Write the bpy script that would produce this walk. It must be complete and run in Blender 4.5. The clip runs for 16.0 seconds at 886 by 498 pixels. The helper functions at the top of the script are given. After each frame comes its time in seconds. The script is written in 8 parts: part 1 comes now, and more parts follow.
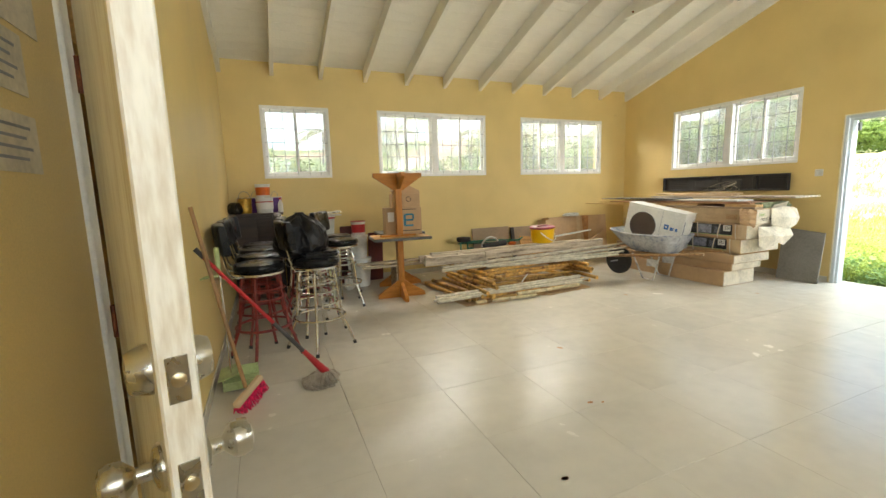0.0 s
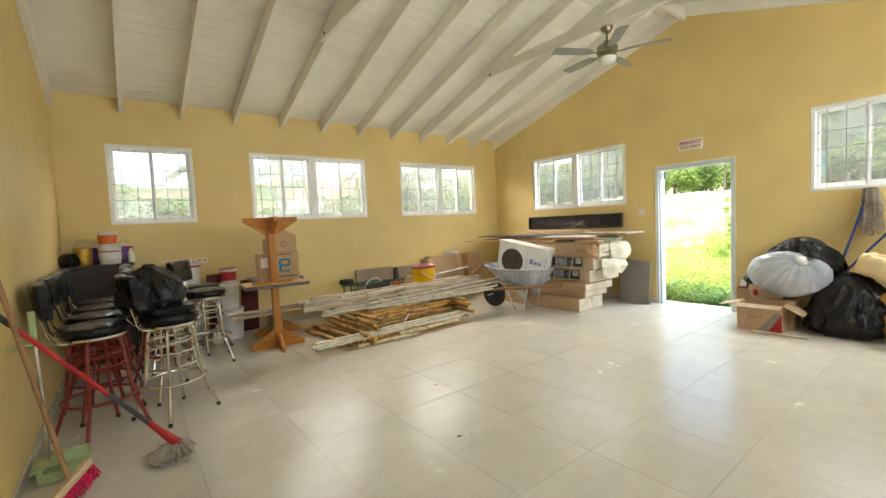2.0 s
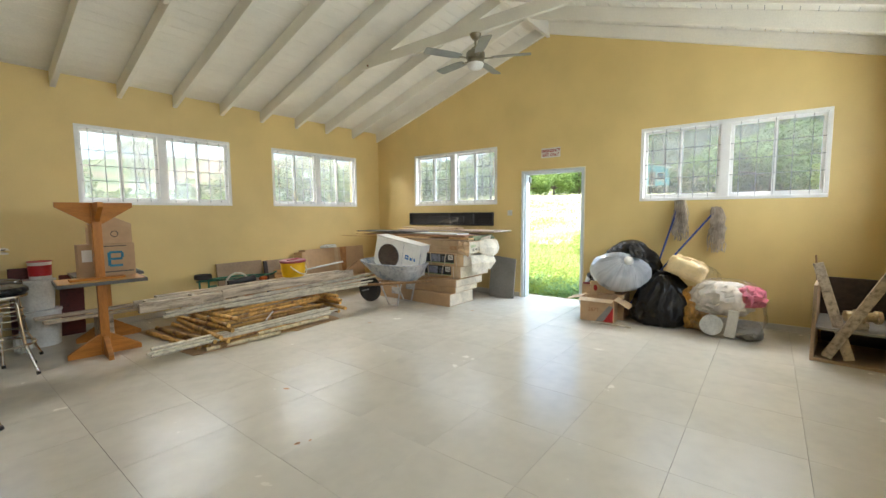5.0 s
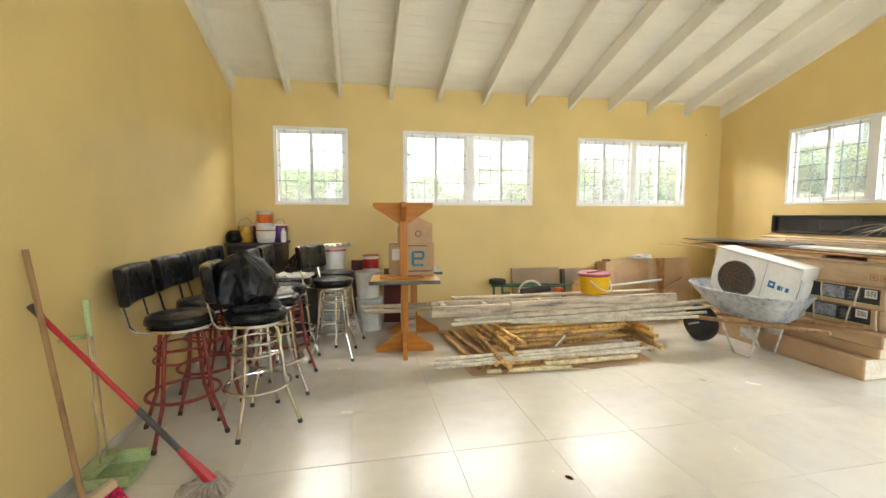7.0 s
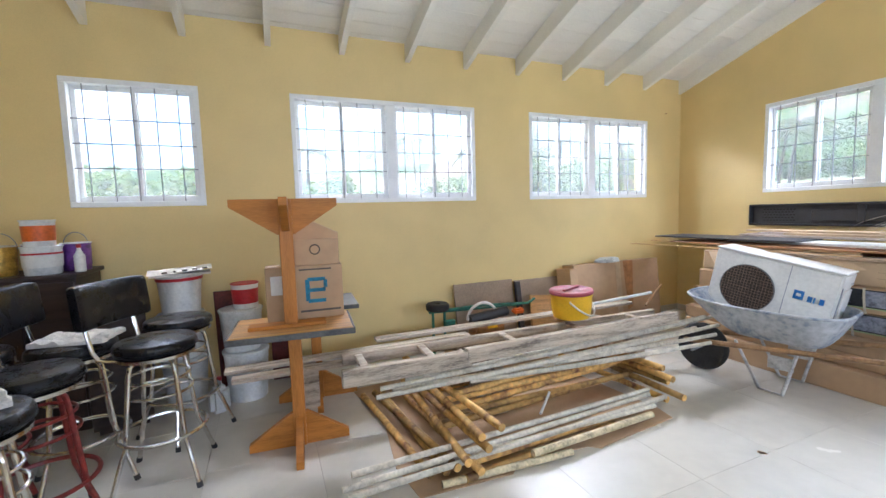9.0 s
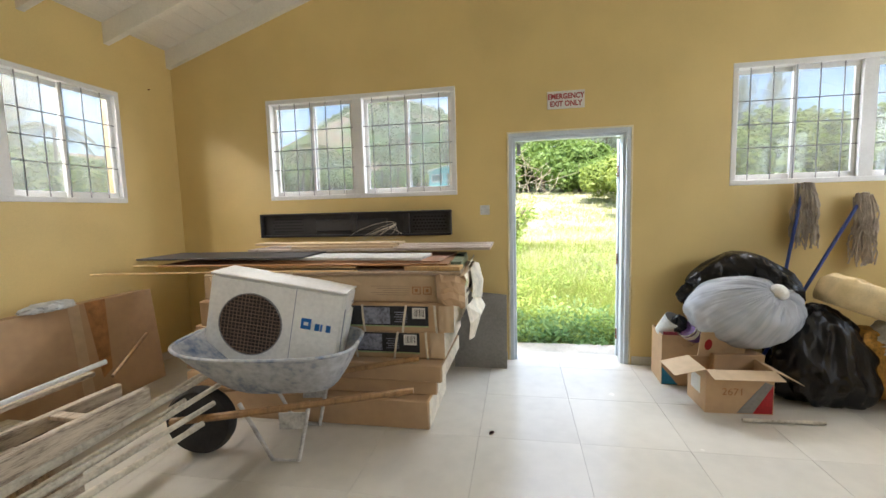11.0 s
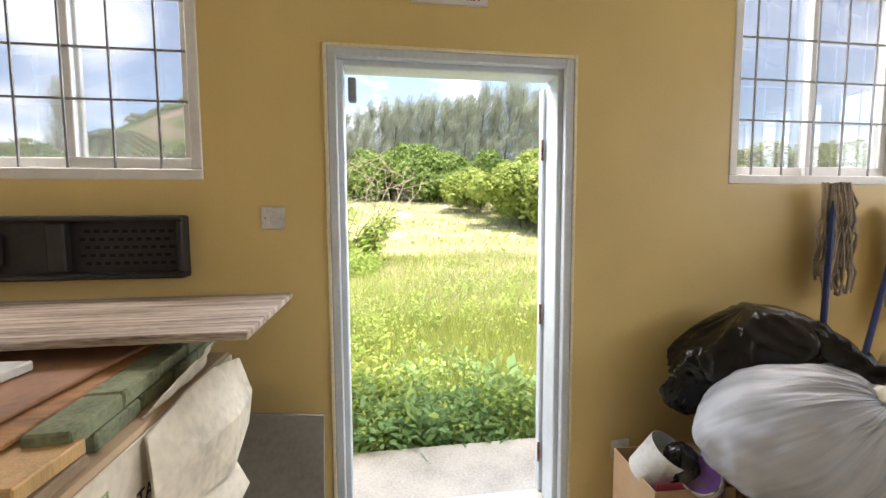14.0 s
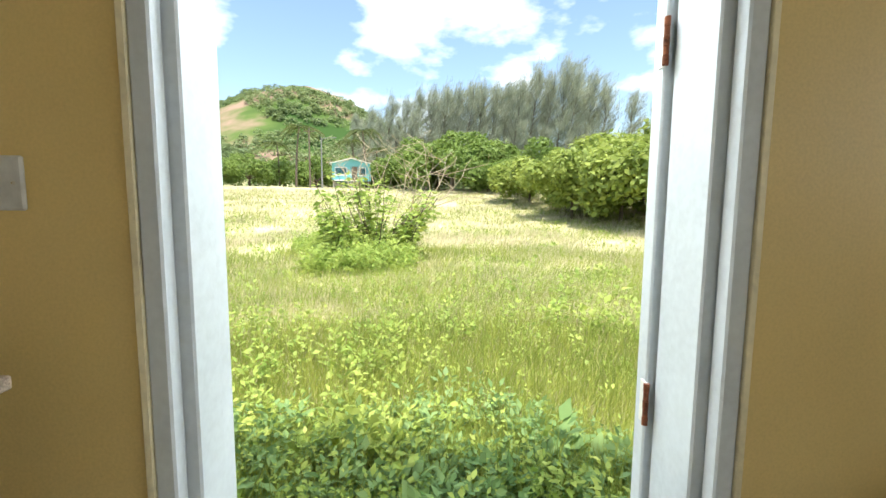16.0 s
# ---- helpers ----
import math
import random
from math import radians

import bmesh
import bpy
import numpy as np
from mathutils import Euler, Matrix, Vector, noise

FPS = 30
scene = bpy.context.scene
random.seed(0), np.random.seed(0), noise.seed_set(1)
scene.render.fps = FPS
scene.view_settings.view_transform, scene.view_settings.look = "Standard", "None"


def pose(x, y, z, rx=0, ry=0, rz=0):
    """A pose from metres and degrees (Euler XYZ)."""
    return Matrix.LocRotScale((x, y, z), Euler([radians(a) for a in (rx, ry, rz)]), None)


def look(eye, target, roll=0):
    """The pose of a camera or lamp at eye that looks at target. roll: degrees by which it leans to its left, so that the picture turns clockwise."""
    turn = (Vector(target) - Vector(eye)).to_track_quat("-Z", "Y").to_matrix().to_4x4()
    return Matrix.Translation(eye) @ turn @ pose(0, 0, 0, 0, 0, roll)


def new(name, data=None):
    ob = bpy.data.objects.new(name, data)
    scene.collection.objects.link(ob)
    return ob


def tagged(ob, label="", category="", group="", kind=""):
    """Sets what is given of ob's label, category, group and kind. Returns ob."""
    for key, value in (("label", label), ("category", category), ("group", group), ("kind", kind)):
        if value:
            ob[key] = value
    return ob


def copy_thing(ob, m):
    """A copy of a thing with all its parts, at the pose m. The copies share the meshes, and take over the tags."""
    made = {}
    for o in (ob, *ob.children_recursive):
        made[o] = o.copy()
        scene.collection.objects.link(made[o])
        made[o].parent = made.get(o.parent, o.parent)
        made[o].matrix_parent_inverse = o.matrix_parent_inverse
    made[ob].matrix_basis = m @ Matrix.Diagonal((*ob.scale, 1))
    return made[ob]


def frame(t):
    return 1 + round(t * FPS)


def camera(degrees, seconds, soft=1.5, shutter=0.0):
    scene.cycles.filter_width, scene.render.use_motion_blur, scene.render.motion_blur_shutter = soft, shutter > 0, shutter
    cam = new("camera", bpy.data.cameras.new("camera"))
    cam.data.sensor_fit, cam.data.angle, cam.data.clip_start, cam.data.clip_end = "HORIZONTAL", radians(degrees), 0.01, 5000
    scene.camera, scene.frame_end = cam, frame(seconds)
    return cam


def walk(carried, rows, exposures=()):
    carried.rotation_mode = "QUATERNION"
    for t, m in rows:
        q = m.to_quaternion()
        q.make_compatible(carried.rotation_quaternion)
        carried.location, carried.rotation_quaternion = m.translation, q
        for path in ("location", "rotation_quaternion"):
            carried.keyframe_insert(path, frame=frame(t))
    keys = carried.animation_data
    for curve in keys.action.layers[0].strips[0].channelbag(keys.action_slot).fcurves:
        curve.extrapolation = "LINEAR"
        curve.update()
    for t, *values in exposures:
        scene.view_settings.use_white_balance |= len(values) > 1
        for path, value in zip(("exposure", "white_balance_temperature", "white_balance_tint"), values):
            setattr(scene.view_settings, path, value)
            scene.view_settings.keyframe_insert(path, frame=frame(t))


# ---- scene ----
cam = camera(93.7, 16.0)
PATH = [
    (0, (0.03, 0.222, 1.332), (0.803, 2.045, 1.051), -1.7),
    (0.5, (0.098, 0.129, 1.383), (1.008, 1.9, 1.192), -1.8),
    (1, (0.141, 0.099, 1.387), (1.147, 1.823, 1.255), -2.1),
    (1.5, (0.156, 0.072, 1.386), (1.255, 1.74, 1.271), -2.4),
    (2, (0.148, 0.052, 1.386), (1.367, 1.632, 1.264), -2.7),
    (2.5, (0.155, 0.015, 1.394), (1.506, 1.483, 1.253), -2.9),
    (3, (0.16, -0.001, 1.384), (1.647, 1.328, 1.232), -2.9),
    (3.2, (0.155, 0.0, 1.382), (1.694, 1.268, 1.229), -2.7),
    (5.3, (0.508, -0.154, 1.425), (2.068, 1.084, 1.247), -0.2),
    (5.5, (0.58, -0.069, 1.415), (2.063, 1.261, 1.238), 0.2),
    (6, (0.812, 0.178, 1.415), (2.0, 1.778, 1.248), 0.4),
    (6.5, (1.017, 0.51, 1.406), (1.788, 2.348, 1.249), 0.2),
    (7, (1.091, 0.924, 1.434), (1.49, 2.876, 1.268), 0.0),
    (7.5, (1.109, 1.351, 1.464), (1.313, 3.332, 1.284), -0.5),
    (8, (1.184, 1.742, 1.44), (1.391, 3.722, 1.254), -1.1),
    (8.5, (1.289, 2.105, 1.432), (1.689, 4.055, 1.244), -1.4),
    (9, (1.441, 2.491, 1.445), (2.212, 4.328, 1.268), -1.7),
    (9.5, (1.728, 2.802, 1.421), (2.942, 4.383, 1.26), -2.2),
    (10, (2.088, 2.955, 1.412), (3.692, 4.14, 1.254), -2.7),
    (10.2, (2.262, 2.948, 1.421), (3.974, 3.969, 1.256), -2.4),
    (12.3, (3.673, 3.162, 1.373), (5.644, 2.847, 1.234), -0.9),
    (12.5, (3.85, 3.124, 1.354), (5.817, 2.785, 1.233), -0.8),
    (13, (4.24, 3.042, 1.368), (6.205, 2.683, 1.263), -0.7),
    (13.5, (4.604, 2.996, 1.409), (6.573, 2.666, 1.283), -0.6),
    (14, (4.929, 2.895, 1.413), (6.902, 2.606, 1.259), -0.3),
    (14.5, (5.193, 2.791, 1.404), (7.172, 2.54, 1.249), -0.2),
    (15, (5.464, 2.719, 1.381), (7.451, 2.545, 1.225), 0.0),
    (15.5, (5.716, 2.694, 1.389), (7.705, 2.579, 1.207), 0.2),
    (16, (5.966, 2.623, 1.378), (7.955, 2.56, 1.178), 0.4),
]
# seconds, stops, kelvin, tint
EXPOSURES = [(0.0, 2.32, 6800, 6), (1.5, 2.32, 6800, 6), (3.0, 2.15, 6100, 8), (5.5, 2.12, 6050, 8), (6.0, 2.3, 6250, 8), (6.5, 2.28, 8400, 5), (7.0, 2.7, 6500, 8), (7.5, 2.85, 5500, 8), (8.0, 2.68, 5350, 11), (9.0, 2.53, 5200, 15), (9.5, 2.45, 5900, 13),
             (10.0, 2.08, 6100, 13), (12.5, 1.76, 6500, 13), (13.5, 1.65, 6650, 15), (14.5, 1.52, 7000, 19), (15.0, 1.47, 7200, 18), (16.0, 1.2, 6800, 7)]
walk(cam, [(t, look(eye, target, roll)) for t, eye, target, roll in PATH], EXPOSURES)
# ---- world, sun, exposure ----
SUN_EL, SUN_ROT = radians(75), radians(258)
world = bpy.data.worlds.new("sky")
scene.world = world
world.use_nodes = True
wn, wl = world.node_tree.nodes, world.node_tree.links
sky = wn.new("ShaderNodeTexSky")
sky.sky_type, sky.sun_disc, sky.sun_elevation, sky.sun_rotation = "NISHITA", False, SUN_EL, SUN_ROT
sky.air_density, sky.dust_density, sky.ozone_density = 1.0, 0.6, 1.5
wc = wn.new("ShaderNodeTexCoord")
wmap = wn.new("ShaderNodeMapping")
wmap.inputs["Scale"].default_value = (1.0, 1.0, 2.2)
wmap.inputs["Location"].default_value = (0.33, 0.12, 0.0)
cloud = wn.new("ShaderNodeTexNoise")
cloud.inputs["Scale"].default_value, cloud.inputs["Detail"].default_value, cloud.inputs["Roughness"].default_value = 3.1, 9.0, 0.52
ramp = wn.new("ShaderNodeValToRGB")
ramp.color_ramp.elements[0].position, ramp.color_ramp.elements[1].position = 0.50, 0.64
cmix = wn.new("ShaderNodeMix")
cmix.data_type = "RGBA"
cmix.inputs["B"].default_value = (6.6, 7.0, 7.7, 1)
wl.new(wc.outputs["Generated"], wmap.inputs["Vector"])
wl.new(wmap.outputs["Vector"], cloud.inputs["Vector"])
wl.new(cloud.outputs["Fac"], ramp.inputs["Fac"])
wl.new(ramp.outputs["Color"], cmix.inputs["Factor"])
wl.new(sky.outputs["Color"], cmix.inputs["A"])
wl.new(cmix.outputs["Result"], wn["Background"].inputs["Color"])
wn["Background"].inputs["Strength"].default_value = 0.14

sun = new("sun", bpy.data.lights.new("sun", "SUN"))
sun.data.energy, sun.data.angle, sun.data.color = 4.1, radians(1.5), (1.0, 0.95, 0.87)
to_sun = Vector((math.sin(SUN_ROT) * math.cos(SUN_EL), math.cos(SUN_ROT) * math.cos(SUN_EL), math.sin(SUN_EL)))
sun.matrix_basis = look(to_sun * 60, (0, 0, 0))

# ---- plan ----
XW, XE, YS, YN = -0.40, 6.67, -1.18, 6.52      # inner faces of the walls
YR, SLOPE = 2.67, 0.318                         # ridge line and pitch
THICK = 0.20
SILL, HEAD = 1.56, 2.54


def under(y, at_wall=2.925):
    """Height of the rafters' under edge at y."""
    return at_wall + SLOPE * (YN - YR - abs(y - YR))


# ---- materials ----
def material(name, colour, rough=0.6, metal=0.0, vary=0.12, scale=6.0, bump=0.1, fine=60.0, stretch=(1, 1, 1), tint=None, coat=0.0, shift=0.0, spec=0.5, trans=0.0, use="Object"):
    """Colour with broad stains and fine grain, roughness that varies and a small relief."""
    m = bpy.data.materials.new(name)
    m.use_nodes = True
    n, l = m.node_tree.nodes, m.node_tree.links
    p = n["Principled BSDF"]
    tc, mp = n.new("ShaderNodeTexCoord"), n.new("ShaderNodeMapping")
    mp.inputs["Scale"].default_value = stretch
    l.new(tc.outputs[use], mp.inputs["Vector"])
    if use == "Object":
        info, add = n.new("ShaderNodeObjectInfo"), n.new("ShaderNodeVectorMath")
        add.operation = "MULTIPLY_ADD"
        add.inputs[1].default_value = (7.3, 3.1, 5.7)
        l.new(info.outputs["Random"], add.inputs[0])
        l.new(tc.outputs[use], add.inputs[2])
        l.new(add.outputs["Vector"], mp.inputs["Vector"])
    a, b = n.new("ShaderNodeTexNoise"), n.new("ShaderNodeTexNoise")
    a.inputs["Scale"].default_value, a.inputs["Detail"].default_value = scale, 4
    b.inputs["Scale"].default_value, b.inputs["Detail"].default_value = fine, 3
    l.new(mp.outputs["Vector"], a.inputs["Vector"])
    l.new(mp.outputs["Vector"], b.inputs["Vector"])
    mixf = n.new("ShaderNodeMix")
    mixf.inputs["Factor"].default_value = 0.4
    l.new(a.outputs["Fac"], mixf.inputs["A"])
    l.new(b.outputs["Fac"], mixf.inputs["B"])
    cr = n.new("ShaderNodeValToRGB")
    dark = tuple(max(0.0, c * (1 - 2.2 * vary)) for c in colour)
    light = tuple(min(1.0, c * (1 + 1.6 * vary)) for c in colour)
    if tint:
        dark = tint
    cr.color_ramp.elements[0].position, cr.color_ramp.elements[1].position = 0.34, 0.66
    cr.color_ramp.elements[0].color, cr.color_ramp.elements[1].color = (*dark, 1), (*light, 1)
    mid = cr.color_ramp.elements.new(0.5)
    mid.color = (*colour, 1)
    l.new(mixf.outputs["Result"], cr.inputs["Fac"])
    out = cr.outputs["Color"]
    if shift:
        info2, hsv, mr = n.new("ShaderNodeObjectInfo"), n.new("ShaderNodeHueSaturation"), n.new("ShaderNodeMapRange")
        mr.inputs["To Min"].default_value, mr.inputs["To Max"].default_value = 1 - shift, 1 + shift
        l.new(info2.outputs["Random"], mr.inputs["Value"])
        l.new(mr.outputs["Result"], hsv.inputs["Value"])
        l.new(out, hsv.inputs["Color"])
        out = hsv.outputs["Color"]
    l.new(out, p.inputs["Base Color"])
    rr = n.new("ShaderNodeMapRange")
    rr.inputs["To Min"].default_value, rr.inputs["To Max"].default_value = max(0.02, rough - 0.1), min(1, rough + 0.12)
    l.new(mixf.outputs["Result"], rr.inputs["Value"])
    l.new(rr.outputs["Result"], p.inputs["Roughness"])
    p.inputs["Metallic"].default_value, p.inputs["Coat Weight"].default_value = metal, coat
    p.inputs["Specular IOR Level"].default_value = spec
    if bump:
        bp = n.new("ShaderNodeBump")
        bp.inputs["Strength"].default_value, bp.inputs["Distance"].default_value = bump, 0.01
        l.new(mixf.outputs["Result"], bp.inputs["Height"])
        l.new(bp.outputs["Normal"], p.inputs["Normal"])
    return m


def thin_glass(name, tint=(1, 1, 1), gloss=0.06, rough=0.02, haze=0.0):
    """A pane without refraction: clear, with a faint mirror that grows at a slant."""
    m = bpy.data.materials.new(name)
    m.use_nodes = True
    n, l = m.node_tree.nodes, m.node_tree.links
    n.remove(n["Principled BSDF"])
    t, g, mx, lw, ml = n.new("ShaderNodeBsdfTransparent"), n.new("ShaderNodeBsdfGlossy"), n.new("ShaderNodeMixShader"), n.new("ShaderNodeLayerWeight"), n.new("ShaderNodeMath")
    t.inputs["Color"].default_value, g.inputs["Roughness"].default_value = (*tint, 1), rough
    lw.inputs["Blend"].default_value = 0.35
    ml.operation, ml.inputs[1].default_value = "MULTIPLY_ADD", 0.45
    ml.inputs[2].default_value = gloss * 0.5
    l.new(lw.outputs["Facing"], ml.inputs[0])
    l.new(ml.outputs["Value"], mx.inputs["Fac"])
    l.new(t.outputs["BSDF"], mx.inputs[1])
    l.new(g.outputs["BSDF"], mx.inputs[2])
    out = mx.outputs["Shader"]
    if haze:
        # uneven pale veil that imitates the windows' glare and scatters some of the daylight
        tl, m2, nz, mr = n.new("ShaderNodeBsdfTranslucent"), n.new("ShaderNodeMixShader"), n.new("ShaderNodeTexNoise"), n.new("ShaderNodeMapRange")
        nz.inputs["Scale"].default_value, nz.inputs["Detail"].default_value = 3.0, 5
        mr.inputs["To Min"].default_value, mr.inputs["To Max"].default_value = haze * 0.5, haze * 1.5
        tl.inputs["Color"].default_value = (0.95, 0.96, 0.96, 1)
        l.new(nz.outputs["Fac"], mr.inputs["Value"])
        l.new(mr.outputs["Result"], m2.inputs["Fac"])
        l.new(out, m2.inputs[1])
        l.new(tl.outputs["BSDF"], m2.inputs[2])
        out = m2.outputs["Shader"]
    l.new(out, n["Material Output"].inputs["Surface"])
    return m


def leaf_material(name, colour, tint, through_light=0.35, rough=0.5, patch=0.6):
    """Leaves: two greens by clump, and light that comes through the blade."""
    m = bpy.data.materials.new(name)
    m.use_nodes = True
    n, l = m.node_tree.nodes, m.node_tree.links
    p = n["Principled BSDF"]
    geo, cr = n.new("ShaderNodeNewGeometry"), n.new("ShaderNodeValToRGB")
    cr.color_ramp.elements[0].color, cr.color_ramp.elements[1].color = (*tint, 1), (*colour, 1)
    nz, half = n.new("ShaderNodeTexNoise"), n.new("ShaderNodeMath")
    nz.inputs["Scale"].default_value, nz.inputs["Detail"].default_value = patch, 4
    l.new(geo.outputs["Position"], nz.inputs["Vector"])
    wide = n.new("ShaderNodeMapRange")
    wide.inputs["From Min"].default_value, wide.inputs["From Max"].default_value = 0.32, 0.68
    l.new(nz.outputs["Fac"], wide.inputs["Value"])
    half.operation = "ADD"
    both = n.new("ShaderNodeMath")
    both.operation, both.inputs[1].default_value = "MULTIPLY", 0.5
    l.new(geo.outputs["Random Per Island"], half.inputs[0])
    l.new(wide.outputs["Result"], half.inputs[1])
    l.new(half.outputs["Value"], both.inputs[0])
    l.new(both.outputs["Value"], cr.inputs["Fac"])
    tr, mx = n.new("ShaderNodeBsdfTranslucent"), n.new("ShaderNodeMixShader")
    mx.inputs["Fac"].default_value = through_light
    l.new(cr.outputs["Color"], p.inputs["Base Color"])
    l.new(cr.outputs["Color"], tr.inputs["Color"])
    p.inputs["Roughness"].default_value, p.inputs["Specular IOR Level"].default_value = rough, 0.25
    l.new(p.outputs["BSDF"], mx.inputs[1])
    l.new(tr.outputs["BSDF"], mx.inputs[2])
    l.new(mx.outputs["Shader"], n["Material Output"].inputs["Surface"])
    return m


def film_material(name, colour, glint, rough, creases=9.0, pleats=0.0, depth=0.03):
    """Thin plastic film: sharp creases, and pleats drawn to the neck (local z) when asked."""
    m = bpy.data.materials.new(name)
    m.use_nodes = True
    n, l = m.node_tree.nodes, m.node_tree.links
    p = n["Principled BSDF"]
    tc, mp = n.new("ShaderNodeTexCoord"), n.new("ShaderNodeMapping")
    l.new(tc.outputs["Object"], mp.inputs["Vector"])
    mp.inputs["Rotation"].default_value = (0.5, 0.3, 0.4)
    mp.inputs["Scale"].default_value = (1.0, 1.6, 0.7)
    src = mp.outputs["Vector"]
    if pleats:
        ang, sep, comb, ml, mz = n.new("ShaderNodeTexGradient"), n.new("ShaderNodeSeparateXYZ"), n.new("ShaderNodeCombineXYZ"), n.new("ShaderNodeMath"), n.new("ShaderNodeMath")
        ang.gradient_type = "RADIAL"
        l.new(tc.outputs["Object"], ang.inputs["Vector"])
        l.new(tc.outputs["Object"], sep.inputs["Vector"])
        ml.operation, ml.inputs[1].default_value = "MULTIPLY", pleats
        mz.operation, mz.inputs[1].default_value = "MULTIPLY", 0.5
        l.new(ang.outputs["Fac"], ml.inputs[0])
        l.new(sep.outputs["Z"], mz.inputs[0])
        l.new(ml.outputs["Value"], comb.inputs["X"])
        l.new(mz.outputs["Value"], comb.inputs["Y"])
        src = comb.outputs["Vector"]
    hs = []
    for k, (sc, w) in enumerate(((creases, 1.0), (creases * 2.4, 0.55))):
        nz, sub, ab = n.new("ShaderNodeTexNoise"), n.new("ShaderNodeMath"), n.new("ShaderNodeMath")
        nz.inputs["Scale"].default_value, nz.inputs["Detail"].default_value, nz.inputs["Distortion"].default_value = sc, 2.0, 0.8
        l.new(src, nz.inputs["Vector"])
        sub.operation, sub.inputs[1].default_value = "SUBTRACT", 0.5
        l.new(nz.outputs["Fac"], sub.inputs[0])
        ab.operation = "ABSOLUTE"
        l.new(sub.outputs["Value"], ab.inputs[0])
        sc2 = n.new("ShaderNodeMath")
        sc2.operation, sc2.inputs[1].default_value = "MULTIPLY", w
        l.new(ab.outputs["Value"], sc2.inputs[0])
        hs.append(sc2.outputs["Value"])
    add = n.new("ShaderNodeMath")
    add.operation = "ADD"
    l.new(hs[0], add.inputs[0])
    l.new(hs[1], add.inputs[1])
    # lighter colour along the creases paints in the film's highlights
    cr = n.new("ShaderNodeValToRGB")
    cr.color_ramp.elements[0].position, cr.color_ramp.elements[1].position = 0.02, 0.30
    cr.color_ramp.elements[0].color, cr.color_ramp.elements[1].color = (*glint, 1), (*colour, 1)
    l.new(add.outputs["Value"], cr.inputs["Fac"])
    l.new(cr.outputs["Color"], p.inputs["Base Color"])
    p.inputs["Roughness"].default_value, p.inputs["Specular IOR Level"].default_value = rough, 0.35
    bp = n.new("ShaderNodeBump")
    bp.inputs["Strength"].default_value, bp.inputs["Distance"].default_value = 1.0, depth
    l.new(add.outputs["Value"], bp.inputs["Height"])
    l.new(bp.outputs["Normal"], p.inputs["Normal"])
    return m


M = {}
M["wall"] = material("yellow_paint", (0.72, 0.545, 0.225), 0.5, vary=0.05, scale=1.3, fine=180, bump=0.06)
M["white"] = material("white_paint", (0.78, 0.77, 0.72), 0.45, vary=0.05, scale=3, fine=90, bump=0.05)
M["ceiling"] = material("ceiling_paint", (0.80, 0.765, 0.675), 0.55, vary=0.04, scale=2, fine=70, bump=0.04)
M["tile"] = material("cream_floor_tile", (0.60, 0.56, 0.475), 0.23, vary=0.035, scale=1.6, fine=9, bump=0.0, shift=0.012)
M["grout"] = material("grout", (0.60, 0.555, 0.47), 0.9, vary=0.15, scale=9, fine=200)
M["frame"] = material("white_aluminium", (0.80, 0.80, 0.78), 0.35, vary=0.03, bump=0.02)
M["bar"] = material("grey_steel_bar", (0.25, 0.25, 0.25), 0.5, 0.2, vary=0.1, bump=0.05)
M["glass"] = thin_glass("window_glass", (0.62, 0.64, 0.65), haze=0.035)
M["glass_north"] = thin_glass("glare_hazed_window_glass", (0.66, 0.67, 0.66), haze=0.06)
M["chrome"] = material("chrome", (0.72, 0.70, 0.66), 0.16, 1.0, vary=0.08, scale=14, fine=120, bump=0.03)
M["brass"] = material("satin_brass", (0.62, 0.52, 0.34), 0.28, 1.0, vary=0.08, scale=20, bump=0.03)
M["nickel"] = material("satin_nickel", (0.55, 0.52, 0.45), 0.27, 1.0, vary=0.06, scale=20, bump=0.02)
M["raw_wood"] = material("bare_pine", (0.60, 0.38, 0.16), 0.6, vary=0.14, scale=3, fine=40, stretch=(6, 6, 0.6), bump=0.1)
M["door_paint"] = material("worn_cream_door_paint", (0.80, 0.75, 0.64), 0.5, vary=0.1, scale=2.5, fine=30, stretch=(3, 3, 0.6), bump=0.12, tint=(0.58, 0.48, 0.34))
# white paint with the sky's blue light put into its colour
M["frame_sky_tint"] = material("sky_tinted_white_gloss_paint", (0.61, 0.66, 0.70), 0.4, vary=0.05, scale=4, fine=60, bump=0.08)
M["rust"] = material("rusty_hinge", (0.22, 0.07, 0.03), 0.8, 0.3, vary=0.3, scale=60, fine=300, bump=0.3)
M["concrete"] = material("pale_concrete", (0.34, 0.32, 0.28), 0.85, vary=0.15, scale=3, fine=60, bump=0.25)


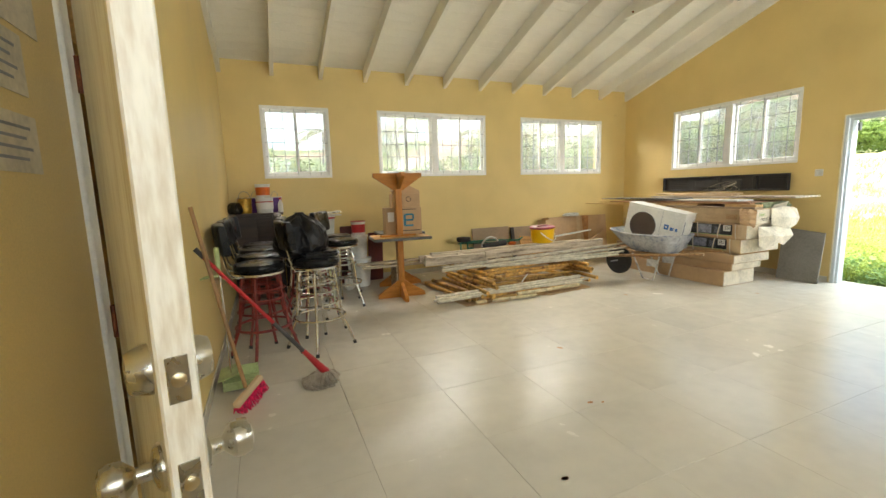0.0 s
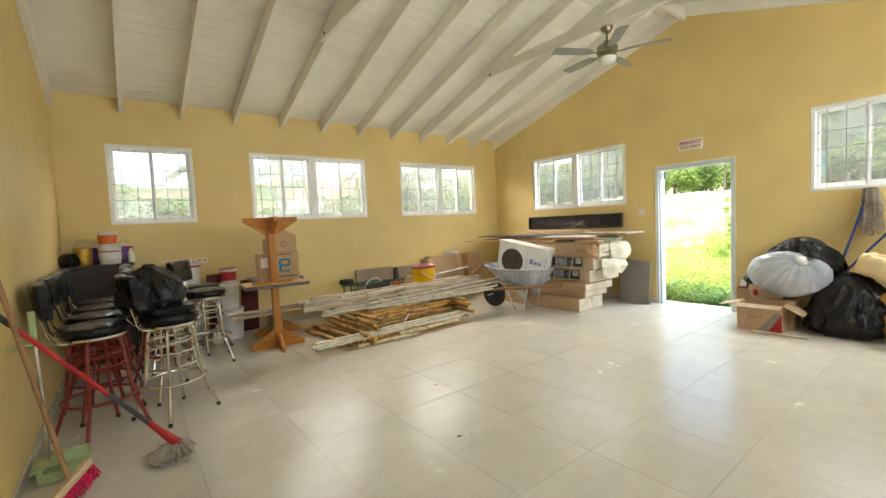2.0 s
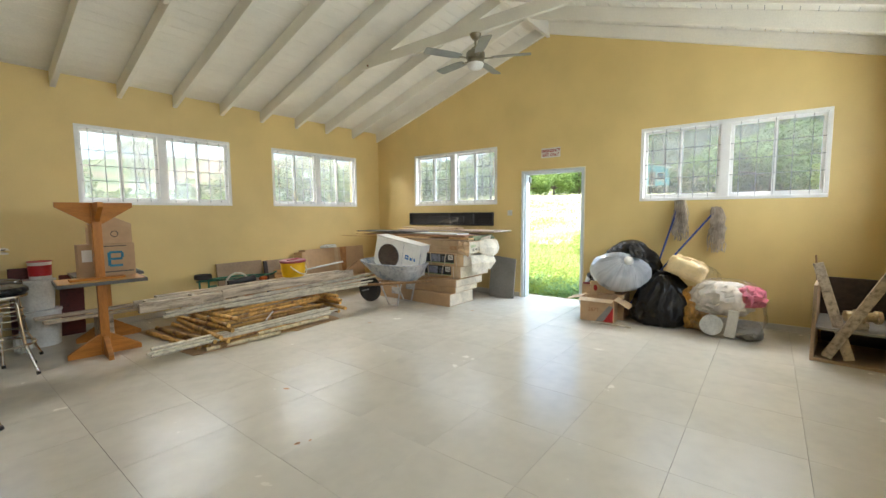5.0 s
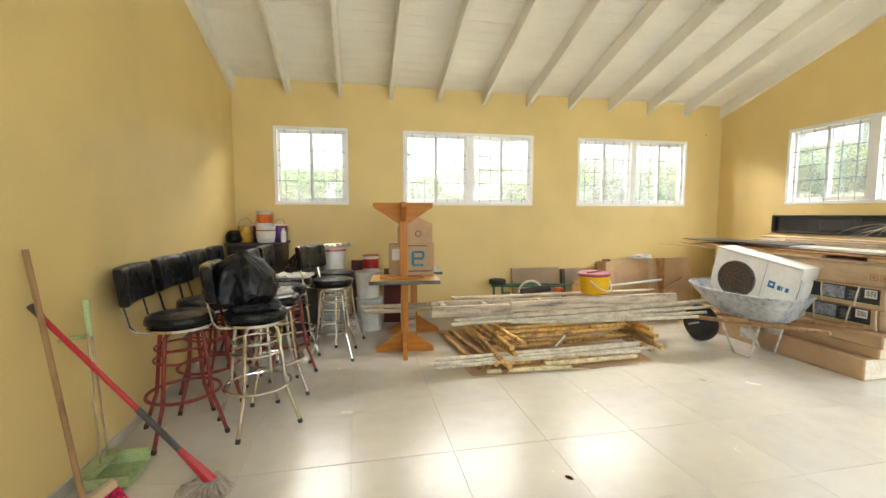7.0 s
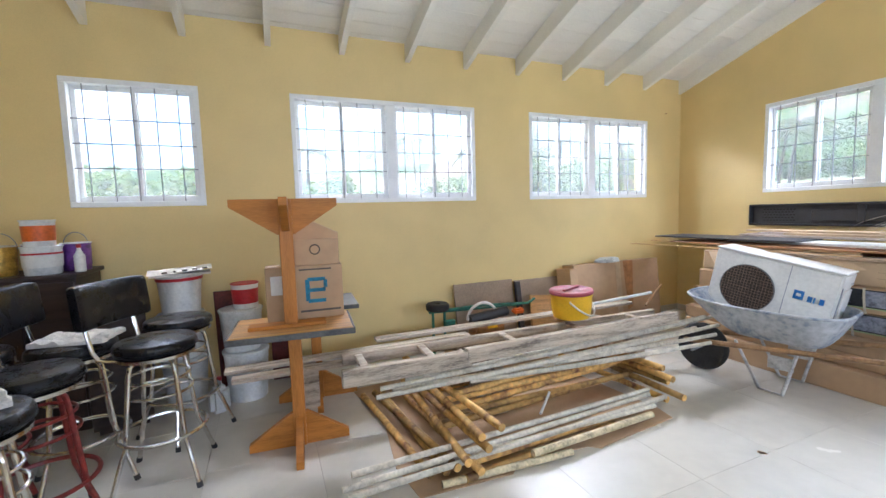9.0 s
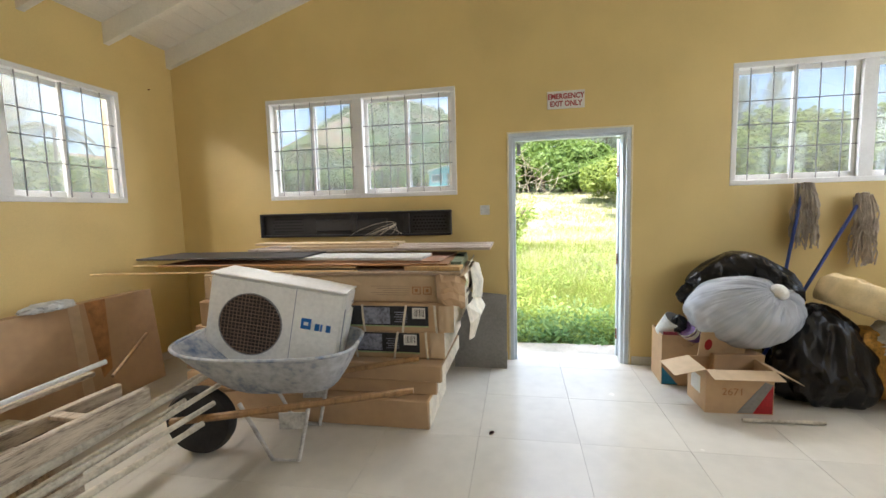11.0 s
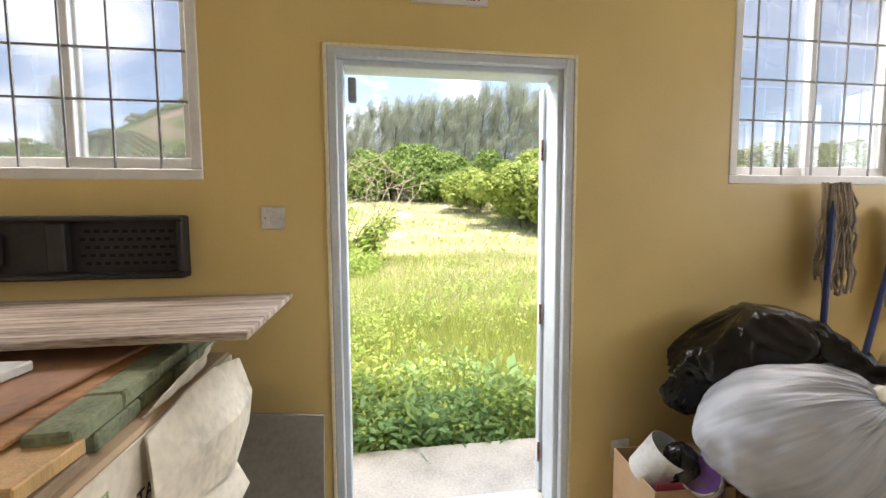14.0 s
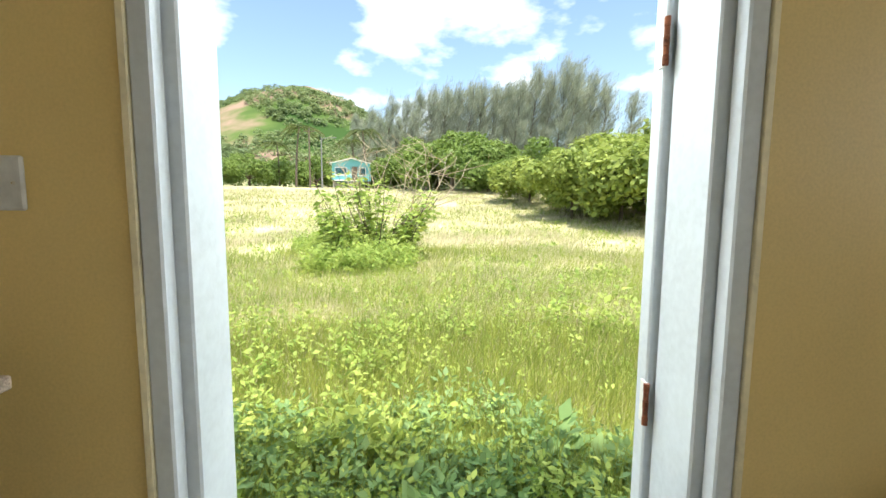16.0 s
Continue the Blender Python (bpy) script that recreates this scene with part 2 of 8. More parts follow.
# ---- mesh building ----
class Build:
    """Collects pieces of one part and links them as one mesh."""

    def __init__(self):
        self.v, self.f = [], []

    def add(self, verts, faces, m=None):
        base = len(self.v)
        self.v += [tuple(m @ Vector(p)) for p in verts] if m else [tuple(p) for p in verts]
        self.f += [tuple(i + base for i in q) for q in faces]
        return self

    def box(self, c, s, bev=0.0, m=None):
        """A box round c of size s, its edges chamfered."""
        hx, hy, hz = s[0] / 2, s[1] / 2, s[2] / 2
        b = min(bev, 0.45 * min(s))
        t = (m or Matrix()) @ Matrix.Translation(c)
        if b <= 0:
            vs = [(sx * hx, sy * hy, sz * hz) for sx in (-1, 1) for sy in (-1, 1) for sz in (-1, 1)]
            fs = [(0, 1, 3, 2), (4, 6, 7, 5), (0, 4, 5, 1), (2, 3, 7, 6), (0, 2, 6, 4), (1, 5, 7, 3)]
            return self.add(vs, fs, t)
        bm = bmesh.new()
        bmesh.ops.create_cube(bm, size=1, matrix=Matrix.Diagonal((2 * hx, 2 * hy, 2 * hz, 1)))
        bmesh.ops.bevel(bm, geom=bm.edges[:], offset=b, segments=2 if b > 0.012 else 1, affect="EDGES")
        bm.verts.index_update()
        self.add([v.co.copy() for v in bm.verts], [[v.index for v in q.verts] for q in bm.faces], t)
        bm.free()
        return self

    def slab(self, x0, x1, y0, y1, z0, z1, bev=0.0):
        return self.box(((x0 + x1) / 2, (y0 + y1) / 2, (z0 + z1) / 2), (x1 - x0, y1 - y0, z1 - z0), bev)

    def tube(self, pts, r, seg=8, closed=False, caps=True, flat=1.0):
        """A round bar along pts; r may be one radius or one for each point."""
        pts = [Vector(p) for p in pts]
        k = len(pts)
        rad = r if isinstance(r, (list, tuple)) else [r] * k
        base, up = len(self.v), None
        for i, p in enumerate(pts):
            a = pts[(i - 1) % k] if closed or i else p
            b = pts[(i + 1) % k] if closed or i < k - 1 else p
            d = (b - a).normalized()
            if up is None:
                up = d.orthogonal().normalized()
            else:
                up = (up - d * up.dot(d)).normalized()
            side = d.cross(up)
            for j in range(seg):
                w = 2 * math.pi * j / seg
                self.v.append(tuple(p + (up * math.cos(w) + side * math.sin(w) * flat) * rad[i]))
        for i in range(k if closed else k - 1):
            i2 = (i + 1) % k
            for j in range(seg):
                j2 = (j + 1) % seg
                self.f.append((base + i * seg + j, base + i * seg + j2, base + i2 * seg + j2, base + i2 * seg + j))
        if caps and not closed:
            self.f.append(tuple(base + j for j in reversed(range(seg))))
            self.f.append(tuple(base + (k - 1) * seg + j for j in range(seg)))
        return self

    def lathe(self, prof, seg=24, m=None):
        """Turned round z: prof is a line of (radius, height)."""
        vs, fs = [], []
        for r, z in prof:
            for j in range(seg):
                w = 2 * math.pi * j / seg
                vs.append((r * math.cos(w), r * math.sin(w), z))
        for i in range(len(prof) - 1):
            for j in range(seg):
                j2 = (j + 1) % seg
                fs.append((i * seg + j, i * seg + j2, (i + 1) * seg + j2, (i + 1) * seg + j))
        if prof[0][0] > 1e-4:
            fs.append(tuple(reversed(range(seg))))
        if prof[-1][0] > 1e-4:
            fs.append(tuple((len(prof) - 1) * seg + j for j in range(seg)))
        return self.add(vs, fs, m)

    def prism(self, poly, depth, m=None):
        """A plate: poly of (x, y), raised from 0 to depth along z."""
        k = len(poly)
        vs = [(x, y, 0) for x, y in poly] + [(x, y, depth) for x, y in poly]
        fs = [tuple(reversed(range(k))), tuple(range(k, 2 * k))] + [(i, (i + 1) % k, k + (i + 1) % k, k + i) for i in range(k)]
        return self.add(vs, fs, m)

    def sheet(self, fn, nu, nv, wrap=False):
        """A surface fn(u, v), u and v from 0 to 1."""
        base = len(self.v)
        for i in range(nu + 1):
            for j in range(nv + (0 if wrap else 1)):
                self.v.append(tuple(fn(i / nu, j / nv)))
        w = nv if wrap else nv + 1
        for i in range(nu):
            for j in range(nv):
                j2 = (j + 1) % w if wrap else j + 1
                self.f.append((base + i * w + j, base + i * w + j2, base + (i + 1) * w + j2, base + (i + 1) * w + j))
        return self

    def mesh(self, name, mat, smooth=True):
        me = bpy.data.meshes.new(name)
        me.from_pydata(self.v, [], self.f)
        me.update()
        if mat:
            me.materials.append(mat)
        if smooth:
            me.shade_smooth()
            me.set_sharp_from_angle(angle=radians(35))
        return me


def part(name, b, mat, parent=None, label="", smooth=True, at=None):
    """Links what b holds (or a mesh) as one object under parent."""
    ob = new(name, b.mesh(name, mat, smooth) if isinstance(b, Build) else b)
    if parent:
        ob.parent = parent
    if at:
        ob.matrix_basis = at
    return tagged(ob, label)


def thing(name, label, category, m=None, group=""):
    """The Empty at a thing's base, to which its parts are hung."""
    ob = new(name)
    ob.empty_display_size = 0.1
    if m:
        ob.matrix_basis = m
    return tagged(ob, label, category, group)


def setting(name, b, mat, label="", category="", smooth=False):
    return tagged(part(name, b, mat, None, label, smooth), "", category, "", "structure")


# axes for plates that stand upright: local x, y, z become the named world axes
STAND_YZ = Matrix(((0, 0, 1, 0), (1, 0, 0, 0), (0, 1, 0, 0), (0, 0, 0, 1)))   # plate in y, z, thickness along x
STAND_XZ = Matrix(((1, 0, 0, 0), (0, 0, -1, 0), (0, 1, 0, 0), (0, 0, 0, 1)))  # plate in x, z, thickness along -y

# ---- walls, floor, ceiling ----
NORTH_WINDOWS = [(0.07, 0.98, 1), (1.69, 3.54, 2), (4.23, 6.06, 2)]
EAST_WINDOWS = [(-0.64, 1.295, 2), (3.575, 5.475, 2)]
DOOR_Y0, DOOR_Y1, DOOR_H = 2.088, 3.078, 2.062
WD_Y0, WD_Y1, WD_H = 1.62, 2.475, 1.965           # doorway in the west wall

b = Build()
b.slab(XW - THICK, XE + THICK, YN, YN + THICK, -0.3, SILL)
xs = [XW - THICK] + [v for w in NORTH_WINDOWS for v in w[:2]] + [XE + THICK]
for x0, x1 in zip(xs[0::2], xs[1::2]):
    b.slab(x0, x1, YN, YN + THICK, SILL, HEAD)
b.slab(XW - THICK, XE + THICK, YN, YN + THICK, HEAD, 3.16)
setting("wall_north", b, M["wall"], "yellow painted masonry wall with three barred windows", "wall")


def gable(b, x):
    top = 0.21
    b.prism([(YS, HEAD), (YN, HEAD), (YN, under(YN) + top), (YR, under(YR) + top), (YS, under(YS) + top)], THICK, Matrix.Translation((x, 0, 0)) @ STAND_YZ)


b = Build()
b.slab(XE, XE + THICK, YS, DOOR_Y0, -0.3, SILL)
b.slab(XE, XE + THICK, DOOR_Y1, YN, -0.3, SILL)
ys = [YS, EAST_WINDOWS[0][0], EAST_WINDOWS[0][1], DOOR_Y0, DOOR_Y1, EAST_WINDOWS[1][0], EAST_WINDOWS[1][1], YN]
for y0, y1 in zip(ys[0::2], ys[1::2]):
    b.slab(XE, XE + THICK, y0, y1, SILL, HEAD)
b.slab(XE, XE + THICK, DOOR_Y0, DOOR_Y1, DOOR_H, HEAD)
b.slab(XE, XE + THICK, DOOR_Y0, DOOR_Y1, -0.3, -0.02)
gable(b, XE)
setting("wall_east", b, M["wall"], "yellow painted gable wall with an open exit door", "wall")

b = Build()
b.slab(XW - THICK, XW, YS, WD_Y0, -0.3, HEAD)
b.slab(XW - THICK, XW, WD_Y1, YN, -0.3, HEAD)
b.slab(XW - THICK, XW, WD_Y0, WD_Y1, WD_H, HEAD)
b.slab(XW - THICK, XW, WD_Y0, WD_Y1, -0.3, 0.0)
gable(b, XW - THICK)
setting("wall_west", b, M["wall"], "yellow painted gable wall with an inner doorway", "wall")

# south wall stays out of view; its windows are added to let in light
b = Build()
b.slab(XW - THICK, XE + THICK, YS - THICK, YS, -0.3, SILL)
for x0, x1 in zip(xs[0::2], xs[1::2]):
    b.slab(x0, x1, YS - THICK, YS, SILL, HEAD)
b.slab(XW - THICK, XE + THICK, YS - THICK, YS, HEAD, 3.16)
setting("wall_south", b, M["wall"], "unseen yellow painted wall, three barred windows added for light", "wall")

# small space behind the inner doorway
b = Build()
b.slab(XW - 1.65, XW - 1.55, 0.2, 3.6, 0, 2.5)
b.slab(XW - 1.55, XW - THICK, 3.5, 3.6, 0, 2.5)
b.slab(XW - 1.55, XW - THICK, 0.2, 0.3, 0, 2.5)
b.slab(XW - 1.65, XW - THICK, 0.2, 3.6, 2.5, 2.6)
b.slab(XW - 1.65, XW - THICK, 0.2, 3.6, -0.1, 0.0)
setting("wall_side_room", b, M["wall"], "yellow painted walls of the side room", "wall")

# ceiling boards, rafters, ridge, ties
COS = 1 / math.hypot(1, SLOPE)
CEIL = 0.175                                     # boards lie this far over the rafters' under edge
b = Build()
for side in (1, -1):
    span = (YN + THICK + 0.45) - YR
    count = 32
    for i in range(count):
        y0, y1 = YR + side * span * i / count, YR + side * span * (i + 1) / count
        lo, hi = min(y0, y1), max(y0, y1)
        z0, z1 = under(lo) + CEIL, under(hi) + CEIL
        g = 0.004
        vs = [(x, y, z + dz) for x in (XW - 0.45, XE + 0.50) for (y, z) in ((lo + g, z0), (hi - g, z1)) for dz in (0, 0.018)]
        b.add(vs, [(0, 1, 3, 2), (4, 6, 7, 5), (0, 4, 5, 1), (2, 3, 7, 6), (0, 2, 6, 4), (1, 5, 7, 3)])
setting("ceiling", b, M["ceiling"], "white painted tongue and groove ceiling boards", "ceiling")
b = Build()
for side in (1, -1):
    e = YR + side * (YN + THICK + 0.55 - YR)
    lo, hi = sorted((YR, e))
    b.add([(x, y, z + dz) for x in (XW - 0.5, XE + 0.55) for (y, z) in ((lo, under(lo) + CEIL + 0.022), (hi, under(hi) + CEIL + 0.022)) for dz in (0, 0.05)],
          [(0, 1, 3, 2), (4, 6, 7, 5), (0, 4, 5, 1), (2, 3, 7, 6), (0, 2, 6, 4), (1, 5, 7, 3)])
setting("roof", b, material("roof_sheet", (0.35, 0.34, 0.33), 0.5, 0.4), "metal roof sheets over the boards", "roof")


def rafter(x, side):
    w = 0.05
    b = Build()
    y0, y1 = YR + side * 0.025, YR + side * (YN - YR)
    vs = []
    for dx in (-w / 2, w / 2):
        for y in (y0, y1):
            for dz in (0, CEIL - 0.003):
                vs.append((x + dx, y, under(y) + dz))
    b.add(vs, [(0, 1, 3, 2), (4, 6, 7, 5), (0, 4, 5, 1), (2, 3, 7, 6), (0, 2, 6, 4), (1, 5, 7, 3)])
    setting("rafter", b, M["ceiling"], "white painted roof rafter", "rafter")


RAFTERS = [-0.375] + [0.262 + 0.637 * i for i in range(10)] + [6.645]
for x in RAFTERS:
    for side in (1, -1):
        rafter(x, side)
b = Build().slab(XW, XE, YR - 0.022, YR + 0.022, under(YR) - 0.05, under(YR) + CEIL - 0.01)
setting("ridge_beam", b, M["ceiling"], "white painted ridge board", "beam")
for x in (2.098, 4.652):
    b = Build()
    half, z = 2.03, 3.52
    b.prism([(YR - half, z), (YR + half, z), (YR + half - 0.42, z + 0.14), (YR - half + 0.42, z + 0.14)], 0.045, Matrix.Translation((x, 0, 0)) @ STAND_YZ)
    tie = setting("tie_beam", b, M["ceiling"], "white painted timber collar tie", "beam")
    for s in (-1, 1):
        part("bolt", Build().lathe([(0.014, 0), (0.014, 0.012), (0.006, 0.016)], 8, Matrix.Translation((x, YR + s * (half - 0.16), z + 0.035)) @ Matrix.Rotation(-math.pi / 2, 4, "Y")), M["rust"], tie)

# baseboard
for nm, (x0, x1, y0, y1) in {"n": (XW, XE, YN - 0.012, YN), "e1": (XE - 0.012, XE, YS, DOOR_Y0 - 0.05), "e2": (XE - 0.012, XE, DOOR_Y1 + 0.05, YN - 0.012), "w1": (XW, XW + 0.012, WD_Y1 + 0.06, YN - 0.012), "w2": (XW, XW + 0.012, YS, WD_Y0 - 0.06)}.items():
    setting("baseboard", Build().slab(x0, x1, y0, y1, 0.0, 0.075, 0.003), M["tile"], "cream tile skirting", "baseboard")


# ---- windows ----
def window(name, a0, a1, units, place, glass="glass"):
    """A sliding window in the plane of a wall: local x along the wall, y towards the room, z up."""
    w, h = a1 - a0, HEAD - SILL
    win = thing(name, "white aluminium sliding window with steel burglar bars", "window", place)
    win["kind"] = "structure"
    f = 0.042
    fr = Build()
    fr.slab(0, w, -0.10, 0.004, 0, f, 0.004).slab(0, w, -0.10, 0.004, h - f, h, 0.004)
    fr.slab(0, f, -0.10, 0.004, f, h - f, 0.004).slab(w - f, w, -0.10, 0.004, f, h - f, 0.004)
    if units == 2:
        fr.slab(w / 2 - 0.05, w / 2 + 0.05, -0.10, 0.0, f, h - f, 0.004)
    part("window_frame", fr, M["frame"], win)
    uw = (w - 2 * f - (0.10 if units == 2 else 0)) / units
    for u in range(units):
        ux = f + u * (uw + 0.10)
        for s in range(2):
            sw = uw / 2 + 0.022
            x0 = ux if s == 0 else ux + uw - sw
            yy = -0.05 - 0.03 * s
            st = 0.034
            sb = Build()
            sb.slab(x0, x0 + sw, yy - 0.012, yy + 0.012, f, f + st + 0.012, 0.003).slab(x0, x0 + sw, yy - 0.012, yy + 0.012, h - f - st, h - f, 0.003)
            sb.slab(x0, x0 + st, yy - 0.012, yy + 0.012, f + st + 0.012, h - f - st, 0.003).slab(x0 + sw - st, x0 + sw, yy - 0.012, yy + 0.012, f + st + 0.012, h - f - st, 0.003)
            sash = part("sash", sb, M["frame"], win)
            pane = part("pane", Build().slab(x0 + st, x0 + sw - st, yy - 0.002, yy + 0.002, f + st, h - f - st), M[glass], sash, smooth=False)
            pane.visible_shadow = False
    for u in range(units):
        ux = f + u * (uw + 0.10)
        for i in range(3):
            z = f + (h - 2 * f) * (i + 1) / 4 + 0.035 * (1 - i)
            part("bar", Build().slab(ux - 0.01, ux + uw + 0.01, -0.034, -0.026, z - 0.004, z + 0.004), M["bar"], win, smooth=False)
        for i in range(5):
            x = ux + uw * (i + 0.65) / 5.3 + 0.01
            part("bar", Build().slab(x - 0.0035, x + 0.0035, -0.026, -0.019, f, h - f), M["bar"], win, smooth=False)
    return win


for i, (x0, x1, u) in enumerate(NORTH_WINDOWS):
    window("window_%d" % (i + 1), x0, x1, u, Matrix(((-1, 0, 0, x1), (0, -1, 0, YN), (0, 0, 1, SILL), (0, 0, 0, 1))), "glass_north")
for i, (y0, y1, u) in enumerate(EAST_WINDOWS):
    window("window_%d" % (i + 4), y0, y1, u, Matrix(((0, -1, 0, XE), (1, 0, 0, y0), (0, 0, 1, SILL), (0, 0, 0, 1))))

# unseen windows added to the south wall as extra openings for light
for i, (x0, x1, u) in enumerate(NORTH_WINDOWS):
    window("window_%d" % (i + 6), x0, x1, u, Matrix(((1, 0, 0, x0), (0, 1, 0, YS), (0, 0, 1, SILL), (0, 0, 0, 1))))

# ---- exit door ----
door = thing("door_1", "white timber door frame with its leaf swung wide open outside", "door", None)
door["kind"] = "structure"
b = Build()
for y, s in ((DOOR_Y0, 1), (DOOR_Y1, -1)):
    a, c = sorted((y, y + s * 0.036))
    b.slab(XE + 0.03, XE + 0.12, a, c, -0.02, DOOR_H, 0.004)
    a, c = sorted((y, y + s * 0.020))
    b.slab(XE + 0.12, XE + 0.195, a, c, -0.02, DOOR_H, 0.004)
b.slab(XE + 0.03, XE + 0.12, DOOR_Y0 + 0.036, DOOR_Y1 - 0.036, DOOR_H - 0.036, DOOR_H, 0.004)
b.slab(XE + 0.12, XE + 0.195, DOOR_Y0 + 0.020, DOOR_Y1 - 0.020, DOOR_H - 0.020, DOOR_H, 0.004)
part("door_frame", b, M["frame_sky_tint"], door)
b = Build()
tw = 0.024
b.slab(XE - 0.006, XE + 0.03, DOOR_Y0 - tw, DOOR_Y0 + 0.012, 0, DOOR_H + tw, 0.004).slab(XE - 0.006, XE + 0.03, DOOR_Y1 - 0.012, DOOR_Y1 + tw, 0, DOOR_H + tw, 0.004)
b.slab(XE - 0.006, XE + 0.03, DOOR_Y0 + 0.012, DOOR_Y1 - 0.012, DOOR_H - 0.012, DOOR_H + tw, 0.004)
part("architrave", b, M["frame_sky_tint"], door)
b = Build()
b.slab(XE - 0.009, XE + 0.02, DOOR_Y0 - tw - 0.014, DOOR_Y0 - tw, 0, DOOR_H + tw + 0.014, 0.002).slab(XE - 0.009, XE + 0.02, DOOR_Y1 + tw, DOOR_Y1 + tw + 0.014, 0, DOOR_H + tw + 0.014, 0.002)
b.slab(XE - 0.009, XE + 0.02, DOOR_Y0 - tw, DOOR_Y1 + tw, DOOR_H + tw, DOOR_H + tw + 0.014, 0.002)
part("edge_bead", b, material("cream_trim_paint", (0.82, 0.74, 0.52), 0.5, vary=0.08, bump=0.1), door, "cream painted trim")
leaf = part("door_leaf", Build().slab(XE + 0.205, XE + 0.25, DOOR_Y0 - 0.83, DOOR_Y0 + 0.035, 0.0, DOOR_H - 0.04, 0.004), M["frame_sky_tint"], door, "white painted door leaf")
for z in (0.22, 0.93, 1.73):
    hb = Build().slab(XE + 0.198, XE + 0.226, DOOR_Y0 + 0.034, DOOR_Y0 + 0.0375, z - 0.05, z + 0.05, 0.001)
    part("hinge_plate", hb, M["white"], leaf)
    kb = Build()
    for j in range(5):
        kb.tube([(XE + 0.196, DOOR_Y0 + 0.038, z - 0.05 + j * 0.02 + 0.001), (XE + 0.196, DOOR_Y0 + 0.038, z - 0.05 + j * 0.02 + 0.019)], 0.006 if j % 2 else 0.0068, 10)
    part("hinge", kb, M["rust"], leaf, "rusty steel hinge")
b = Build().slab(XE + 0.09, XE + 0.13, DOOR_Y1 - 0.085, DOOR_Y1 - 0.05, DOOR_H - 0.16, DOOR_H - 0.06, 0.006)
part("bolt_box", b, M["bar"], door, "grey steel bolt box")
setting("doorstep", Build().slab(XE - 0.0, XE + THICK + 0.04, DOOR_Y0 + 0.0, DOOR_Y1 - 0.0, -0.05, -0.006, 0.004), M["tile"], "cream tile door sill", "sill")
setting("concrete_step", Build().slab(XE + THICK + 0.01, XE + THICK + 0.75, 1.7, 3.5, -0.35, -0.13, 0.02), M["concrete"], "pale concrete step outside the door", "step")

# ---- inner doorway in the west wall ----
d2 = thing("door_2", "cream painted inner door standing wide open into the room", "door", None)
d2["kind"] = "structure"
b = Build()
for y, s in ((WD_Y0, 1), (WD_Y1, -1)):
    a, c = sorted((y - s * 0.045, y + s * 0.012))
    b.slab(XW - 0.045, XW + 0.012, a, c, 0, WD_H + 0.045, 0.004)
b.slab(XW - 0.045, XW + 0.012, WD_Y0 + 0.012, WD_Y1 - 0.012, WD_H - 0.012, WD_H + 0.045, 0.004)
part("architrave", b, M["white"], d2, "white painted casing")
b = Build()
for y, s in ((WD_Y0, 1), (WD_Y1, -1)):
    a, c = sorted((y, y + s * 0.022))
    b.slab(XW - THICK + 0.01, XW - 0.047, a, c, 0, WD_H - 0.01, 0.002)
b.slab(XW - THICK + 0.01, XW - 0.047, WD_Y0 + 0.022, WD_Y1 - 0.022, WD_H - 0.03, WD_H - 0.008, 0.002)
part("jamb", b, M["raw_wood"], d2, "bare pine jamb lining")
for z in (1.11, 0.97):
    sb = Build().slab(XW - 0.035, XW - 0.005, WD_Y1 - 0.0145, WD_Y1 - 0.011, z - 0.03, z + 0.03, 0.001)
    part("strike_plate", sb, M["nickel"], d2)
    part("strike_hole", Build().slab(XW - 0.029, XW - 0.011, WD_Y1 - 0.0158, WD_Y1 - 0.0143, z - 0.012, z + 0.012), M["grout"], d2, smooth=False)
HINGE = Vector((XW + 0.05, WD_Y0 - 0.012, 0))
LATCH = Vector((-0.085, 0.80, 0))
dirn = (LATCH - HINGE).normalized()
LW = 0.85
ang = math.degrees(math.atan2(dirn.y, dirn.x))
lm = pose(HINGE.x, HINGE.y, 0, 0, 0, ang)
leaf = part("door_leaf", Build().slab(0.0, LW, -0.022, 0.022, 0.012, WD_H - 0.01, 0.003), M["door_paint"], d2, "worn cream painted door leaf", at=lm)
for z in (0.25, 1.0, 1.65):
    part("hinge", Build().tube([(-0.004, -0.026, z - 0.045), (-0.004, -0.026, z + 0.045)], 0.007, 10).slab(-0.003, -0.0005, -0.02, 0.018, z - 0.045, z + 0.045), M["rust"], leaf, "rusty steel hinge")
for z, knob in ((1.11, False), (0.97, True)):
    part("latch_plate", Build().slab(LW - 0.001, LW + 0.002, -0.0125, 0.0125, z - 0.03, z + 0.03, 0.0008), M["nickel"], leaf)
    part("latch_bolt", Build().lathe([(0.009, 0), (0.009, 0.004), (0.005, 0.006)], 12, Matrix.Translation((LW + 0.001, 0, z)) @ Matrix.Rotation(math.pi / 2, 4, "Y")), M["brass"], leaf)
    for s in (-1, 1):
        mm = Matrix.Translation((LW - 0.065, s * 0.022, z)) @ Matrix.Rotation(-s * math.pi / 2, 4, "X")
        if knob:
            prof = [(0.033, 0), (0.033, 0.004), (0.026, 0.010), (0.012, 0.014), (0.011, 0.030), (0.018, 0.036), (0.026, 0.044), (0.0275, 0.056), (0.025, 0.066), (0.016, 0.070), (0.0, 0.070)]
        else:
            prof = [(0.034, 0), (0.034, 0.004), (0.029, 0.020), (0.026, 0.026), (0.014, 0.028), (0.0, 0.028)]
        part("door_knob" if knob else "deadbolt", Build().lathe(prof, 24, mm), M["nickel"], leaf, "satin nickel")
